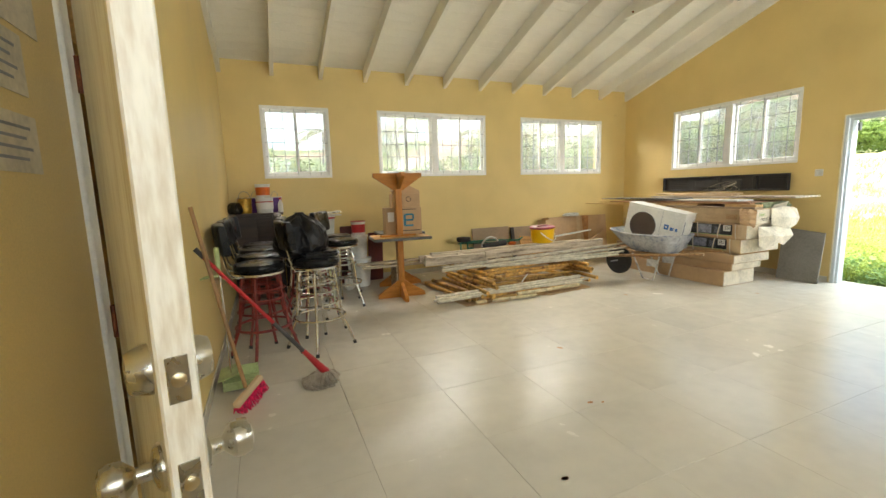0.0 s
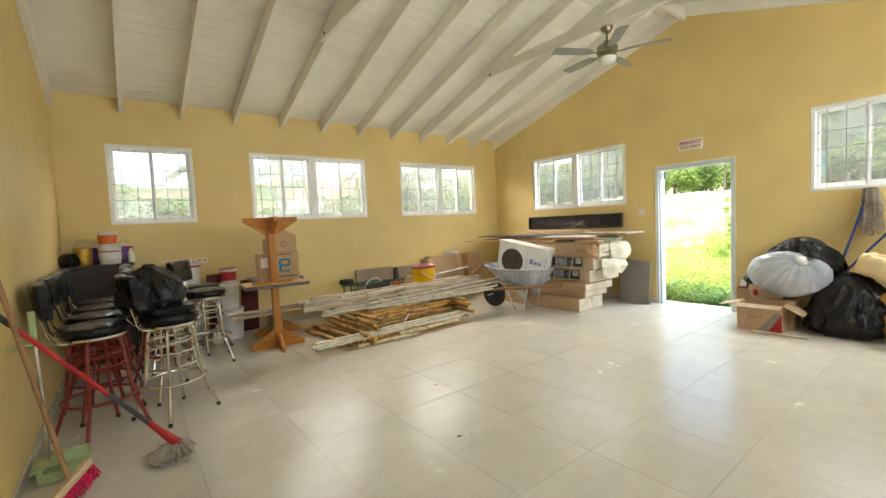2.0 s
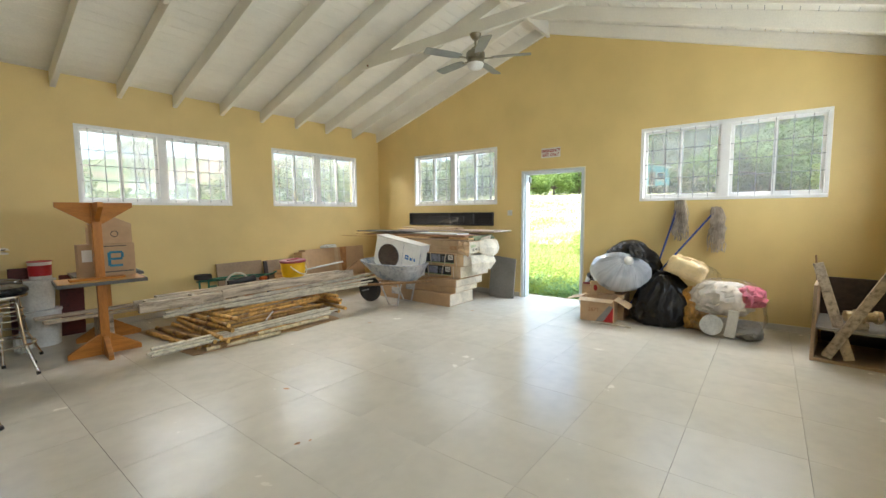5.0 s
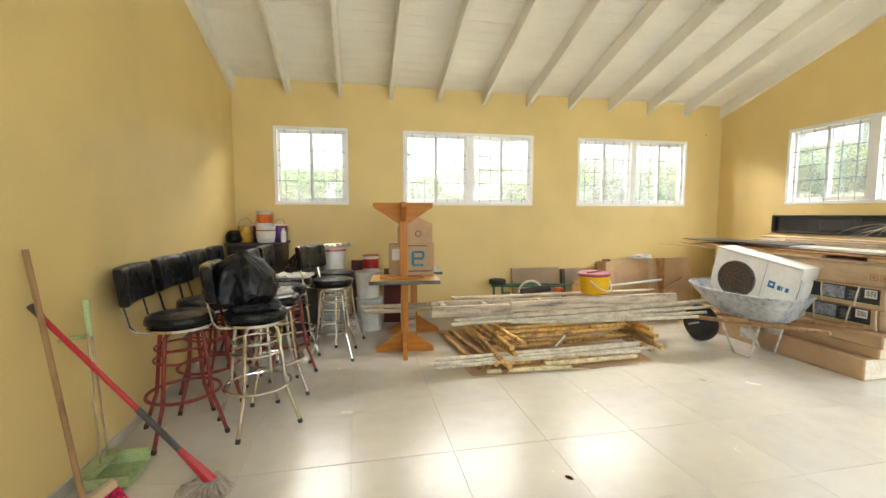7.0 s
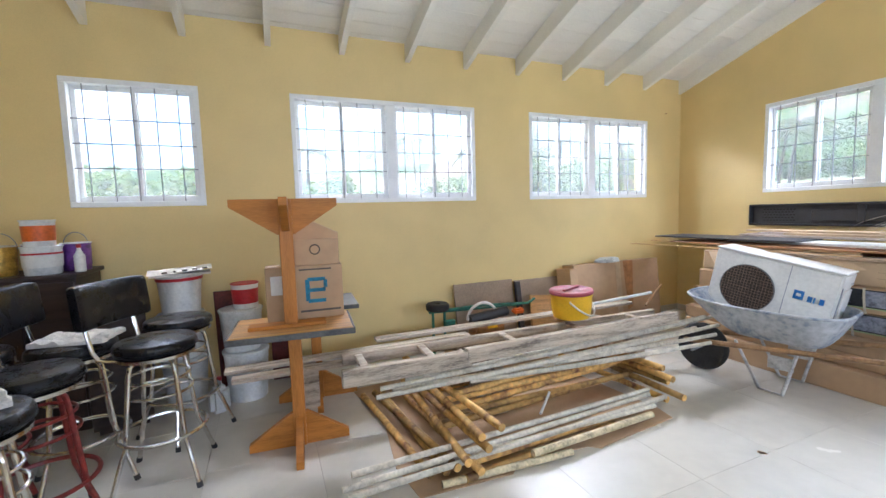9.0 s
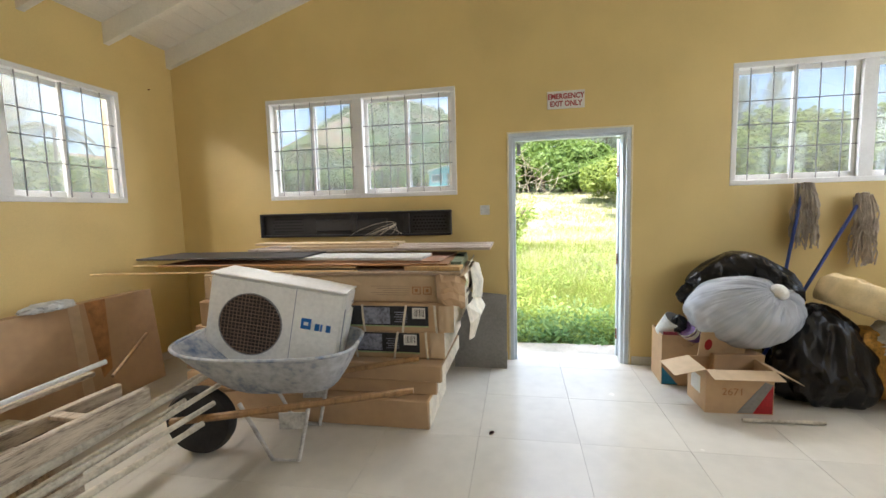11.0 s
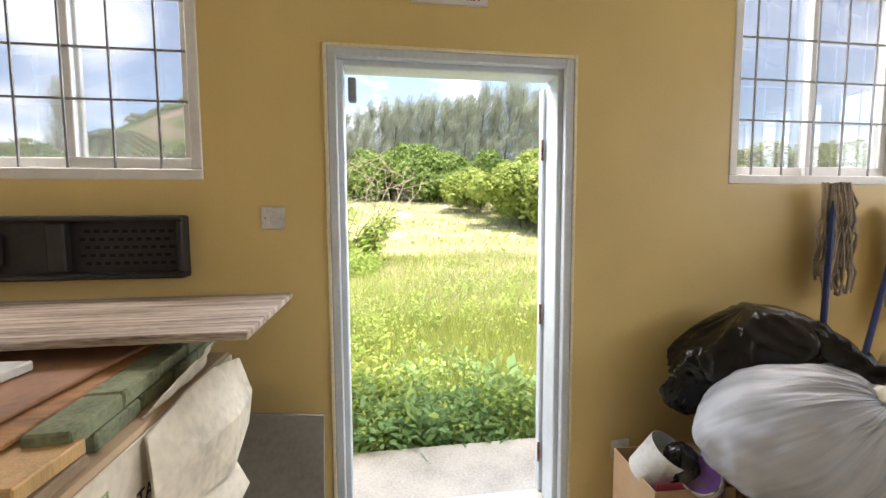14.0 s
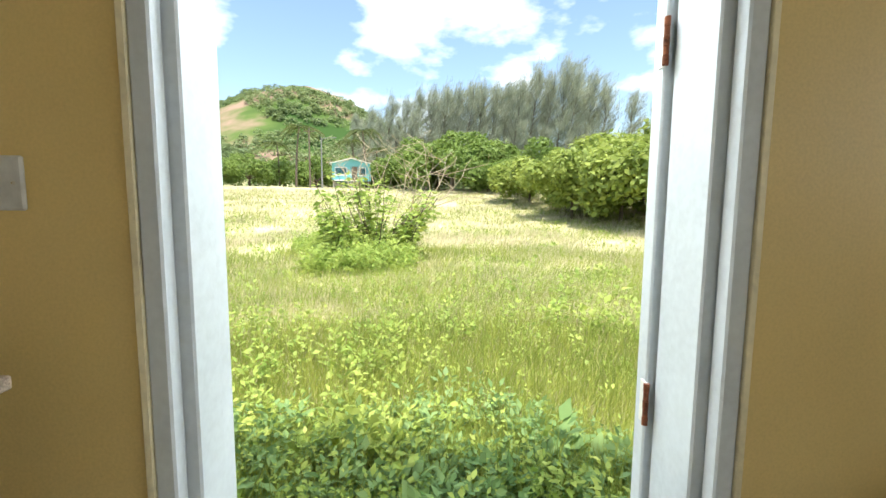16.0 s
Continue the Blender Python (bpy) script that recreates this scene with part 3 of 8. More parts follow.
for i, (y0, y1, z0, z1) in enumerate([(1.13, 1.455, 1.68, 1.98), (1.16, 1.375, 1.545, 1.665), (1.13, 1.385, 1.39, 1.505)]):
    paper = thing("notice", "printed paper notice taped to the wall", "paper", None, "notices on the wall")
    part("sheet", Build().slab(XW + 0.001, XW + 0.003, y0, y1, z0, z1), material("old_paper", (0.62, 0.55, 0.40), 0.8, vary=0.1, scale=8), paper, smooth=False)
    for j in range(4):
        zz = z1 - (z1 - z0) * (0.2 + 0.18 * j)
        part("print_line", Build().slab(XW + 0.003, XW + 0.0036, y0 + 0.03, y1 - 0.03 - 0.02 * (j % 2), zz - 0.006, zz), M["bar"], paper, smooth=False)

# added lamps outside, under the eaves, that boost the sky's light at each opening
def opening_light(name, x, y, wide, tall, aim, watts, colour=(1.0, 0.96, 0.90)):
    lamp = new(name, bpy.data.lights.new(name, "AREA"))
    lamp.data.shape, lamp.data.size, lamp.data.size_y, lamp.data.energy = "RECTANGLE", wide, tall, watts
    lamp.data.color = colour
    lamp.matrix_basis = look((x, y, 2.98), aim)


for x0, x1, u in NORTH_WINDOWS:
    opening_light("sky_fill_north", (x0 + x1) / 2, YN + THICK + 0.42, x1 - x0, 0.55, ((x0 + x1) / 2, YN - 2.2, 0.6), 40 * (x1 - x0))
for y0, y1, u in EAST_WINDOWS:
    opening_light("sky_fill_east", XE + THICK + 0.42, (y0 + y1) / 2, y1 - y0, 0.55, (XE - 2.2, (y0 + y1) / 2, 0.6), 18 * (y1 - y0))
# added fill lamps in the unseen south windows, lighting the room from that side
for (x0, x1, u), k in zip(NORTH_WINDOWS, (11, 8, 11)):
    lamp = new("south_fill", bpy.data.lights.new("south_fill", "AREA"))
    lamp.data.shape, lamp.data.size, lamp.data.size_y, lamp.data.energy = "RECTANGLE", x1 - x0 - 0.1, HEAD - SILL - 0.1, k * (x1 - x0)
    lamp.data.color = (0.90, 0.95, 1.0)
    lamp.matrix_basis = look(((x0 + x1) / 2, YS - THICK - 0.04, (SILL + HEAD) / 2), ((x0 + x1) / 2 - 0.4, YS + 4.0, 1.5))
# unseen fill lamps added below the sills, brightening the ceiling like ground bounce
def bounce_fill(name, x, y, wide, aim, watts):
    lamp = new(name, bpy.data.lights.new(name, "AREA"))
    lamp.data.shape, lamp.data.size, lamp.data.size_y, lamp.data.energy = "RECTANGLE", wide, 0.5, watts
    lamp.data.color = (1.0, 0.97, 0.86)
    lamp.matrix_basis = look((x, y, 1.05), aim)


bounce_fill("bounce_fill_north", 3.1, YN + THICK + 0.45, 6.2, (3.1, YN - 2.2, 3.6), 5)
bounce_fill("bounce_fill_south", 3.1, YS - THICK - 0.45, 6.2, (3.1, YS + 2.2, 3.6), 40)
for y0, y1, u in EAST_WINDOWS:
    bounce_fill("bounce_fill_east", XE + THICK + 0.30, (y0 + y1) / 2, y1 - y0, (XE - 2.2, (y0 + y1) / 2, 3.6), 6)
# added lamp over the exit door, out of view, brightening the floor inside
lamp = new("door_fill", bpy.data.lights.new("door_fill", "AREA"))
lamp.data.shape, lamp.data.size, lamp.data.size_y, lamp.data.energy, lamp.data.color = "RECTANGLE", 1.6, 0.45, 32, (0.84, 0.92, 1.0)
lamp.matrix_basis = look((XE + THICK + 0.55, 2.58, 2.62), (XE - 2.2, 2.58, 0.0))

# ---- land outside ----
OX, OY = XE + THICK, 2.6


def smooth_step(a, b, x):
    t = min(1.0, max(0.0, (x - a) / (b - a)))
    return t * t * (3 - 2 * t)


def land(x, y):
    """Height of the ground."""
    d = math.hypot(x - OX, y - OY)
    az = math.degrees(math.atan2(y - OY, x - OX))
    z = -0.26 + 4.4 * smooth_step(9, 66, d)
    if d > 4:
        z += 0.12 * smooth_step(4, 14, d) * noise.noise((x * 0.11, y * 0.11, 3.0)) + 0.05 * smooth_step(4, 10, d) * noise.noise((x * 0.5, y * 0.5, 7.0))
    if d > 66:
        crest = 43 * math.exp(-((az - 18) / 14.0) ** 2) + 22 * math.exp(-((az - 0) / 24.0) ** 2) + 20 * math.exp(-((az - 52) / 26.0) ** 2) + 12 * math.exp(-((az + 40) / 25.0) ** 2) + 20 * math.exp(-((az - 100) / 40.0) ** 2)
        z += crest * smooth_step(66, 250, d) * (1 - 0.6 * smooth_step(270, 600, d))
        z += 0.10 * crest * smooth_step(66, 200, d) * noise.noise((x * 0.02, y * 0.02, 1.0))
    return z


b = Build()
rings = [0.0] + [0.5 * 1.075 ** i for i in range(126)]
SECT = 160
for r in rings:
    for j in range(SECT):
        w = 2 * math.pi * j / SECT
        x, y = OX + r * math.cos(w), OY + r * math.sin(w)
        b.v.append((x, y, land(x, y) if x > OX - 0.2 or y > YN + 0.1 or y < YS - 0.1 or x < XW - 2 else -0.32))
for i in range(len(rings) - 1):
    for j in range(SECT):
        j2 = (j + 1) % SECT
        b.f.append((i * SECT + j, i * SECT + j2, (i + 1) * SECT + j2, (i + 1) * SECT + j))


def ground_material():
    m = material("dry_grass_ground", (0.42, 0.385, 0.23), 0.95, vary=0.22, scale=0.3, fine=5.0, bump=0.4, tint=(0.17, 0.20, 0.06), use="Object", spec=0.1)
    n, l = m.node_tree.nodes, m.node_tree.links
    p = n["Principled BSDF"]
    base = p.inputs["Base Color"].links[0].from_socket
    geo, sep, up = n.new("ShaderNodeNewGeometry"), n.new("ShaderNodeSeparateXYZ"), n.new("ShaderNodeMapRange")
    l.new(geo.outputs["Position"], sep.inputs["Vector"])
    up.inputs["From Min"].default_value, up.inputs["From Max"].default_value = 4.0, 9.0
    l.new(sep.outputs["Z"], up.inputs["Value"])
    nz, cr = n.new("ShaderNodeTexNoise"), n.new("ShaderNodeValToRGB")
    nz.inputs["Scale"].default_value, nz.inputs["Detail"].default_value = 0.03, 6
    l.new(geo.outputs["Position"], nz.inputs["Vector"])
    e = cr.color_ramp.elements
    e[0].position, e[0].color = 0.36, (0.035, 0.075, 0.018, 1)
    e[1].position, e[1].color = 0.56, (0.27, 0.19, 0.14, 1)
    mid = e.new(0.47)
    mid.color = (0.085, 0.13, 0.035, 1)
    l.new(nz.outputs["Fac"], cr.inputs["Fac"])
    mx = n.new("ShaderNodeMix")
    mx.data_type = "RGBA"
    l.new(up.outputs["Result"], mx.inputs["Factor"])
    l.new(base, mx.inputs["A"])
    l.new(cr.outputs["Color"], mx.inputs["B"])
    l.new(mx.outputs["Result"], p.inputs["Base Color"])
    return m


setting("ground", b, ground_material(), "rough grassy ground rising to a bush covered hill", "ground", True)


# ---- plants ----
def quads(name, pos, nrm, along, length, width, mat, fold=0.0):
    """Many small pointed leaves as one mesh: each a four cornered blade at pos."""
    k = len(pos)
    side = np.cross(nrm, along)
    side /= np.linalg.norm(side, axis=1, keepdims=True) + 1e-9
    L, W = length[:, None], width[:, None]
    v = np.empty((k, 4, 3))
    v[:, 0] = pos
    v[:, 1] = pos + along * L * 0.45 + side * W * 0.5 + nrm * W * fold
    v[:, 2] = pos + along * L
    v[:, 3] = pos + along * L * 0.45 - side * W * 0.5 + nrm * W * fold
    me = bpy.data.meshes.new(name)
    me.vertices.add(4 * k)
    me.loops.add(4 * k)
    me.polygons.add(k)
    me.vertices.foreach_set("co", v.reshape(-1))
    me.loops.foreach_set("vertex_index", np.arange(4 * k, dtype=np.int32))
    me.polygons.foreach_set("loop_start", np.arange(0, 4 * k, 4, dtype=np.int32))
    me.polygons.foreach_set("loop_total", np.full(k, 4, dtype=np.int32))
    me.materials.append(mat)
    me.update(calc_edges=True)
    return me


rng = np.random.default_rng(11)


def unit(a):
    return a / (np.linalg.norm(a, axis=1, keepdims=True) + 1e-9)


def crown_mesh(name, lumps, count, size, mat, up=0.5):
    """Leaves on the shells of uneven lumps (x, y, z, radius): gaps between them stay open."""
    w = np.array([l[3] ** 2 for l in lumps])
    pick = rng.choice(len(lumps), count, p=w / w.sum())
    c = np.array(lumps)[pick]
    d = unit(rng.normal(size=(count, 3)) + np.array([0, 0, up * 0.6]))
    rad = c[:, 3:4] * (0.72 + 0.36 * rng.random((count, 1)))
    pos = c[:, :3] + d * rad
    nrm = unit(d + rng.normal(size=(count, 3)) * 0.55 + np.array([0, 0, up]))
    along = unit(np.cross(nrm, rng.normal(size=(count, 3))))
    ln = size * (0.6 + 0.8 * rng.random(count))
    return quads(name, pos, nrm, along, ln, ln * 0.62, mat, 0.08)


def lumps_for(rad, height, n, seed):
    r = np.random.default_rng(seed)
    out = []
    for i in range(n):
        a, q = r.random() * 2 * math.pi, math.sqrt(r.random())
        h = height * (0.28 + 0.62 * r.random() * (1 - 0.55 * q * q))
        out.append((rad * q * math.cos(a), rad * q * math.sin(a), h, rad * (0.20 + 0.20 * r.random())))
    return out


def limbs(b, lumps, base_r, height):
    """A tapered trunk that forks to the lumps."""
    fork = Vector((0, 0, height * 0.22))
    b.tube([(0, 0, -0.3), (0.02, 0.01, height * 0.1), fork], [base_r * 1.25, base_r, base_r * 0.8], 8)
    for x, y, z, r in lumps[:9]:
        m = fork.lerp(Vector((x, y, z)), 0.5) + Vector((0, 0, height * 0.04))
        b.tube([fork, m, (x, y, z)], [base_r * 0.6, base_r * 0.35, base_r * 0.12], 6)
    return b


M["bark"] = material("grey_brown_bark", (0.14, 0.11, 0.08), 0.9, vary=0.3, scale=6, fine=30, stretch=(3, 3, 0.6), bump=0.5)
M["leaf_mid"] = leaf_material("mid_green_leaves", (0.27, 0.36, 0.09), (0.12, 0.20, 0.045), 0.42)
M["leaf_lime"] = leaf_material("lime_green_leaves", (0.40, 0.46, 0.11), (0.19, 0.27, 0.06), 0.42)
M["leaf_pale"] = leaf_material("pale_shrub_leaves", (0.34, 0.36, 0.16), (0.17, 0.22, 0.08))
M["leaf_blue"] = leaf_material("grey_green_needles", (0.44, 0.47, 0.36), (0.24, 0.28, 0.20), 0.42)
M["leaf_weed"] = leaf_material("bright_weed_leaves", (0.50, 0.57, 0.16), (0.22, 0.35, 0.075), 0.42, patch=1.6)
# paler, greyer greens put the distance haze into the leaf colour
M["leaf_hill"] = leaf_material("hillside_leaves", (0.30, 0.36, 0.16), (0.15, 0.22, 0.10), 0.45, patch=0.05)
# deep blue-green puts the building's shade into the leaves by the step
M["leaf_shaded"] = leaf_material("shaded_blue_green_leaves", (0.30, 0.43, 0.18), (0.14, 0.26, 0.09), 0.42)
M["blade_green"] = leaf_material("grass_blades", (0.44, 0.46, 0.13), (0.17, 0.27, 0.045))
M["blade_dry"] = leaf_material("dry_grass_blades", (0.70, 0.64, 0.46), (0.46, 0.41, 0.24))
M["frond"] = leaf_material("palm_fronds", (0.13, 0.15, 0.04), (0.05, 0.08, 0.02))
M["twig"] = material("bleached_dry_twigs", (0.42, 0.35, 0.24), 0.9, vary=0.2, scale=8, bump=0.3)


def polar(az, d):
    x, y = 6.0 + d * math.cos(radians(az)), 2.63 + d * math.sin(radians(az))
    return x, y, land(x, y)


def leafy(name, label, cat, rad, height, n, count, size, mat, seed, m, group, base=0.12):
    lp = lumps_for(rad, height, n, seed)
    t = thing(name, label, cat, m, group)
    part("trunk", limbs(Build(), lp, base, height), M["bark"], t)
    part("crown", crown_mesh("crown", lp, count, size, mat), None, t)
    return t


def scatter(proto, places):
    for az, d, s, turn in places:
        x, y, z = polar(az, d)
        copy_thing(proto, pose(x, y, z - 0.1, 0, 0, turn)).scale = (s, s, s * (0.85 + 0.3 * ((turn * 7) % 10) / 10))


# sea grape shrubs beside the field
x, y, z = polar(-19, 27)
shrub = leafy("sea_grape_shrub", "dense sea grape shrub with round lime green leaves", "shrub", 2.9, 4.7, 20, 9000, 0.27, M["leaf_lime"], 3, pose(x, y, z), "shrubs beside the field", 0.10)
scatter(shrub, ((-25, 26, 1.15, 70), (-30, 24, 1.3, 150), (-24, 32, 1.45, 210), (-17, 34, 1.15, 300), (-35, 30, 1.5, 20), (-13.5, 38, 1.1, 110), (-29, 34, 1.7, 260), (-42, 27, 1.3, 40), (-50, 30, 1.2, 190)))
# broad trees under the slope
x, y, z = polar(-3, 52)
broad = leafy("broad_tree", "wide crowned tree with dense mid green foliage", "tree", 5.2, 7.6, 22, 9000, 0.46, M["leaf_mid"], 7, pose(x, y, z), "trees below the hill", 0.28)
scatter(broad, ((-8, 50, 0.85, 40), (-12, 46, 0.7, 80), (3, 58, 0.8, 120), (-1, 60, 1.15, 160), (-7, 60, 1.2, 200), (-14, 56, 1.0, 240), (7, 64, 0.7, 280), (-20, 52, 0.9, 320), (-26, 50, 0.8, 15), (15, 72, 0.75, 55), (19, 70, 0.7, 95), (23, 66, 0.65, 135), (27, 62, 0.6, 175), (31, 60, 0.6, 215), (36, 55, 0.7, 255), (12, 78, 0.9, 300), (41, 45, 0.7, 30), (47, 40, 0.8, 60), (-45, 50, 0.5, 100), (-55, 55, 0.45, 140), (-38, 48, 0.55, 180), (58, 36, 0.8, 220), (66, 34, 0.7, 260)))
# pale round bushes in the yard north of the house
x, y, z = polar(76, 17)
pale = leafy("round_bush", "rounded pale green garden bush", "bush", 1.35, 2.6, 14, 3600, 0.17, M["leaf_pale"], 9, pose(x, y, z), "round bushes in the yard", 0.07)
scatter(pale, ((70, 17.5, 1.05, 50), (83, 18, 1.0, 100), (62, 20, 1.1, 150), (54, 19, 1.0, 200), (91, 19, 0.9, 250), (100, 20, 1.0, 300), (47, 22, 1.2, 20)))

# taller growth along the north side
scatter(broad, ((68, 24, 0.55, 10), (80, 22, 0.5, 80), (92, 23, 0.55, 150), (104, 25, 0.6, 220), (116, 24, 0.55, 290), (128, 26, 0.6, 40), (140, 27, 0.62, 110), (152, 28, 0.6, 180), (57, 27, 0.6, 250)))
scatter(pale, ((74, 14, 1.25, 30), (86, 13.5, 1.3, 90), (97, 14, 1.2, 160), (110, 15, 1.3, 230), (122, 16, 1.35, 300), (134, 17, 1.4, 350)))


def casuarina(m, seed, group):
    """A feathery tree, bent by the wind: wisps trail off every limb towards -y."""
    r = np.random.default_rng(seed)
    t = thing("casuarina_tree", "tall feathery casuarina tree leaning with the wind", "tree", m, group)
    H = 15.5
    b = Build()
    lean = lambda h: Vector((0.1 * math.sin(h), -1.6 * (h / H) ** 2, h))
    b.tube([lean(H * i / 7) for i in range(8)], [0.20 * (1 - 0.13 * i) for i in range(8)], 7)
    P, A, Ln = [], [], []
    for i in range(46):
        h = H * (0.10 + 0.88 * (i / 46) ** 0.85)
        a = r.random() * 2 * math.pi
        reach = (1.0 - 0.62 * h / H) * 4.4 + 0.6
        o = lean(h)
        d = Vector((math.cos(a), math.sin(a) - 0.55, 1.0 + 0.6 * r.random())).normalized()
        tip = o + d * reach
        b.tube([o, o.lerp(tip, 0.5), tip], [0.05, 0.03, 0.012], 5)
        for j in range(105):
            q = o.lerp(tip, 0.2 + 0.9 * r.random())
            P.append(q + Vector(r.normal(size=3) * 0.30))
            A.append(Vector((r.normal() * 0.35, -0.50 + r.normal() * 0.3, 0.85 + r.normal() * 0.35)).normalized())
            Ln.append(0.7 + 0.9 * r.random())
    part("trunk", b, M["bark"], t)
    P, A, Ln = np.array(P), np.array(A), np.array(Ln)
    part("foliage", quads("foliage", P, unit(r.normal(size=P.shape)), A, Ln, np.full(len(P), 0.042), M["leaf_blue"]), None, t)
    return t


x, y, z = polar(-6, 70)
cas = casuarina(pose(x, y, z), 5, "casuarina row")
x, y, z = polar(-15, 66)
cas2 = casuarina(pose(x, y, z, 0, 0, 12), 8, "casuarina row")
for i, (az, d, s) in enumerate(((6, 82, 0.98), (4, 78, 0.95), (2.4, 76, 1.0), (0.6, 74, 1.02), (-1.2, 72, 1.0), (-3, 73, 1.02), (-4.6, 70, 1.0), (-7.8, 69, 0.97), (-9.4, 70, 0.98), (-11, 67, 1.0), (-13, 66, 1.06), (-16.6, 65, 1.08), (-18, 64, 1.0), (-20, 66, 0.98), (-22, 64, 0.86), (-25, 66, 0.8), (-28, 68, 0.82), (8.5, 88, 0.9), (10.5, 92, 0.8), (-10, 78, 1.1), (-2, 84, 1.1), (60, 42, 0.7), (80, 45, 0.6), (35, 60, 0.7), (5, 72, 0.7), (3, 70, 0.75), (-5.5, 80, 1.12), (-8, 82, 1.1), (-12, 80, 1.08), (-14.5, 76, 1.0), (0, 80, 1.0), (7.5, 76, 0.75), (-19, 74, 1.0), (9.5, 84, 0.7))):
    x, y, z = polar(az, d)
    copy_thing(cas if i % 2 else cas2, pose(x, y, z, 0, 0, (i * 23) % 36 - 18)).scale = (s, s, s)


def palm(m, H, seed, group):
    r = np.random.default_rng(seed)
    t = thing("coconut_palm", "tall coconut palm with drooping fronds", "palm", m, group)
    bend_p = lambda h: Vector((0.5 * (h / H) ** 2, -0.4 * (h / H) ** 2, h))
    part("trunk", Build().tube([bend_p(H * i / 8) for i in range(9)], [0.17 - 0.009 * i for i in range(9)], 8), M["bark"], t)
    top_p = bend_p(H)
    P, N, A, L = [], [], [], []
    ribs = Build()
    for i in range(18):
        a, rise = 2 * math.pi * i / 18 + r.random() * 0.3, 0.2 + 1.0 * r.random()
        pts = []
        for j in range(9):
            s = j / 8
            pts.append(top_p + Vector((math.cos(a) * 3.0 * s, math.sin(a) * 3.0 * s - 0.5 * s * s, rise * 1.6 * s - 2.6 * s * s)))
        ribs.tube(pts, [0.03 - 0.003 * j for j in range(9)], 4)
        for j in range(26):
            s = 0.12 + 0.86 * j / 26
            k = min(7, int(s * 8))
            p = pts[k].lerp(pts[k + 1], s * 8 - k)
            d = (pts[k + 1] - pts[k]).normalized()
            for sd in (-1, 1):
                sv = d.cross(Vector((0, 0, 1))).normalized() * sd
                P.append(p)
                A.append((sv * 0.8 + d * 0.5 - Vector((0, 0, 0.45))).normalized())
                N.append(Vector((0, 0, 1)) + sv * 0.3)
                L.append(0.75 * (1 - abs(s - 0.45)))
    part("frond_ribs", ribs, M["frond"], t)
    part("fronds", quads("fronds", np.array(P), unit(np.array(N)), np.array(A), np.array(L), np.full(len(P), 0.07), M["frond"]), None, t)
    return t


x, y, z = polar(17.5, 60)
pm = palm(pose(x, y, z), 8.0, 3, "palms")
for az, d, s in ((8.6, 62, 1.05), (10.0, 70, 1.0), (19.5, 66, 0.8), (7.0, 66, 0.8), (84, 24, 0.62), (72, 27, 0.62), (66, 23, 0.58), (50, 26, 0.62), (44, 30, 0.75), (33, 26, 0.62), (31, 33, 0.7), (95, 26, 0.6), (58, 30, 0.7), (78, 33, 0.8)):
    x, y, z = polar(az, d)
    copy_thing(pm, pose(x, y, z - 0.2, 0, 0, az * 11)).scale = (s, s, s)

# hillside bush: nobody could count it
lp, cnt = [], 0
for i in range(6000):
    az, d = rng.uniform(-14, 48), 74 + 190 * rng.random() ** 0.8
    x, y = 6.0 + d * math.cos(radians(az)), 2.63 + d * math.sin(radians(az))
    if noise.noise((x * 0.021, y * 0.021, 4.0)) > 0.0 and d > 140:
        continue
    lp.append((x, y, land(x, y) + 0.3, (0.5 + 1.3 * rng.random() ** 2) * (0.6 + d / 260)))
tagged(part("hillside_bush", crown_mesh("hillside_bush", lp, 170000, 0.8, M["leaf_hill"], 1.3), None, None, "dense low bush covering the hillside"), "", "bush", "", "stuff")

# ---- house below the hill, pole with street lamp ----
x, y, z = polar(10.4, 62)
hs = thing("wooden_house", "small turquoise wooden house on posts with a white roof", "house", pose(x, y, z + 0.15, 0, 0, 187))
M["turquoise"] = material("turquoise_clapboard", (0.16, 0.45, 0.47), 0.6, vary=0.08, scale=2, fine=12, stretch=(1, 1, 9), bump=0.2)
part("wall", Build().slab(-2.4, 2.4, -2.6, 2.6, 0.75, 3.1), M["turquoise"], hs, smooth=False)
gb2 = Build().prism([(-2.6, 3.1), (2.6, 3.1), (0, 3.75)], 4.8, Matrix.Translation((-2.4, 0, 0)) @ STAND_YZ)
part("gable", gb2, M["turquoise"], hs, smooth=False)
for s in (-1, 1):
    part("roof", Build().add([(-2.8, 0, 3.86), (2.8, 0, 3.86), (2.8, s * 3.0, 3.08), (-2.8, s * 3.0, 3.08), (-2.8, 0, 3.78), (2.8, 0, 3.78), (2.8, s * 3.0, 3.0), (-2.8, s * 3.0, 3.0)], [(0, 1, 2, 3), (7, 6, 5, 4), (0, 3, 7, 4), (1, 5, 6, 2), (2, 6, 7, 3)]), M["white"], hs, "white sheet roof", False)
for yy, w in ((1.5, 0.8), (-1.4, 1.5)):
    wn2 = part("window", Build().slab(2.40, 2.44, yy - w / 2, yy + w / 2, 1.5, 2.5), M["glass"], hs, smooth=False)
    part("frame", Build().slab(2.40, 2.47, yy - w / 2 - 0.07, yy + w / 2 + 0.07, 1.42, 1.5).slab(2.40, 2.47, yy - w / 2 - 0.07, yy + w / 2 + 0.07, 2.5, 2.58).slab(2.40, 2.47, yy - w / 2 - 0.07, yy - w / 2, 1.5, 2.5).slab(2.40, 2.47, yy + w / 2, yy + w / 2 + 0.07, 1.5, 2.5), M["white"], wn2, smooth=False)
part("door", Build().slab(2.40, 2.45, 0.05, 0.85, 0.8, 2.7), M["bark"], hs, smooth=False)
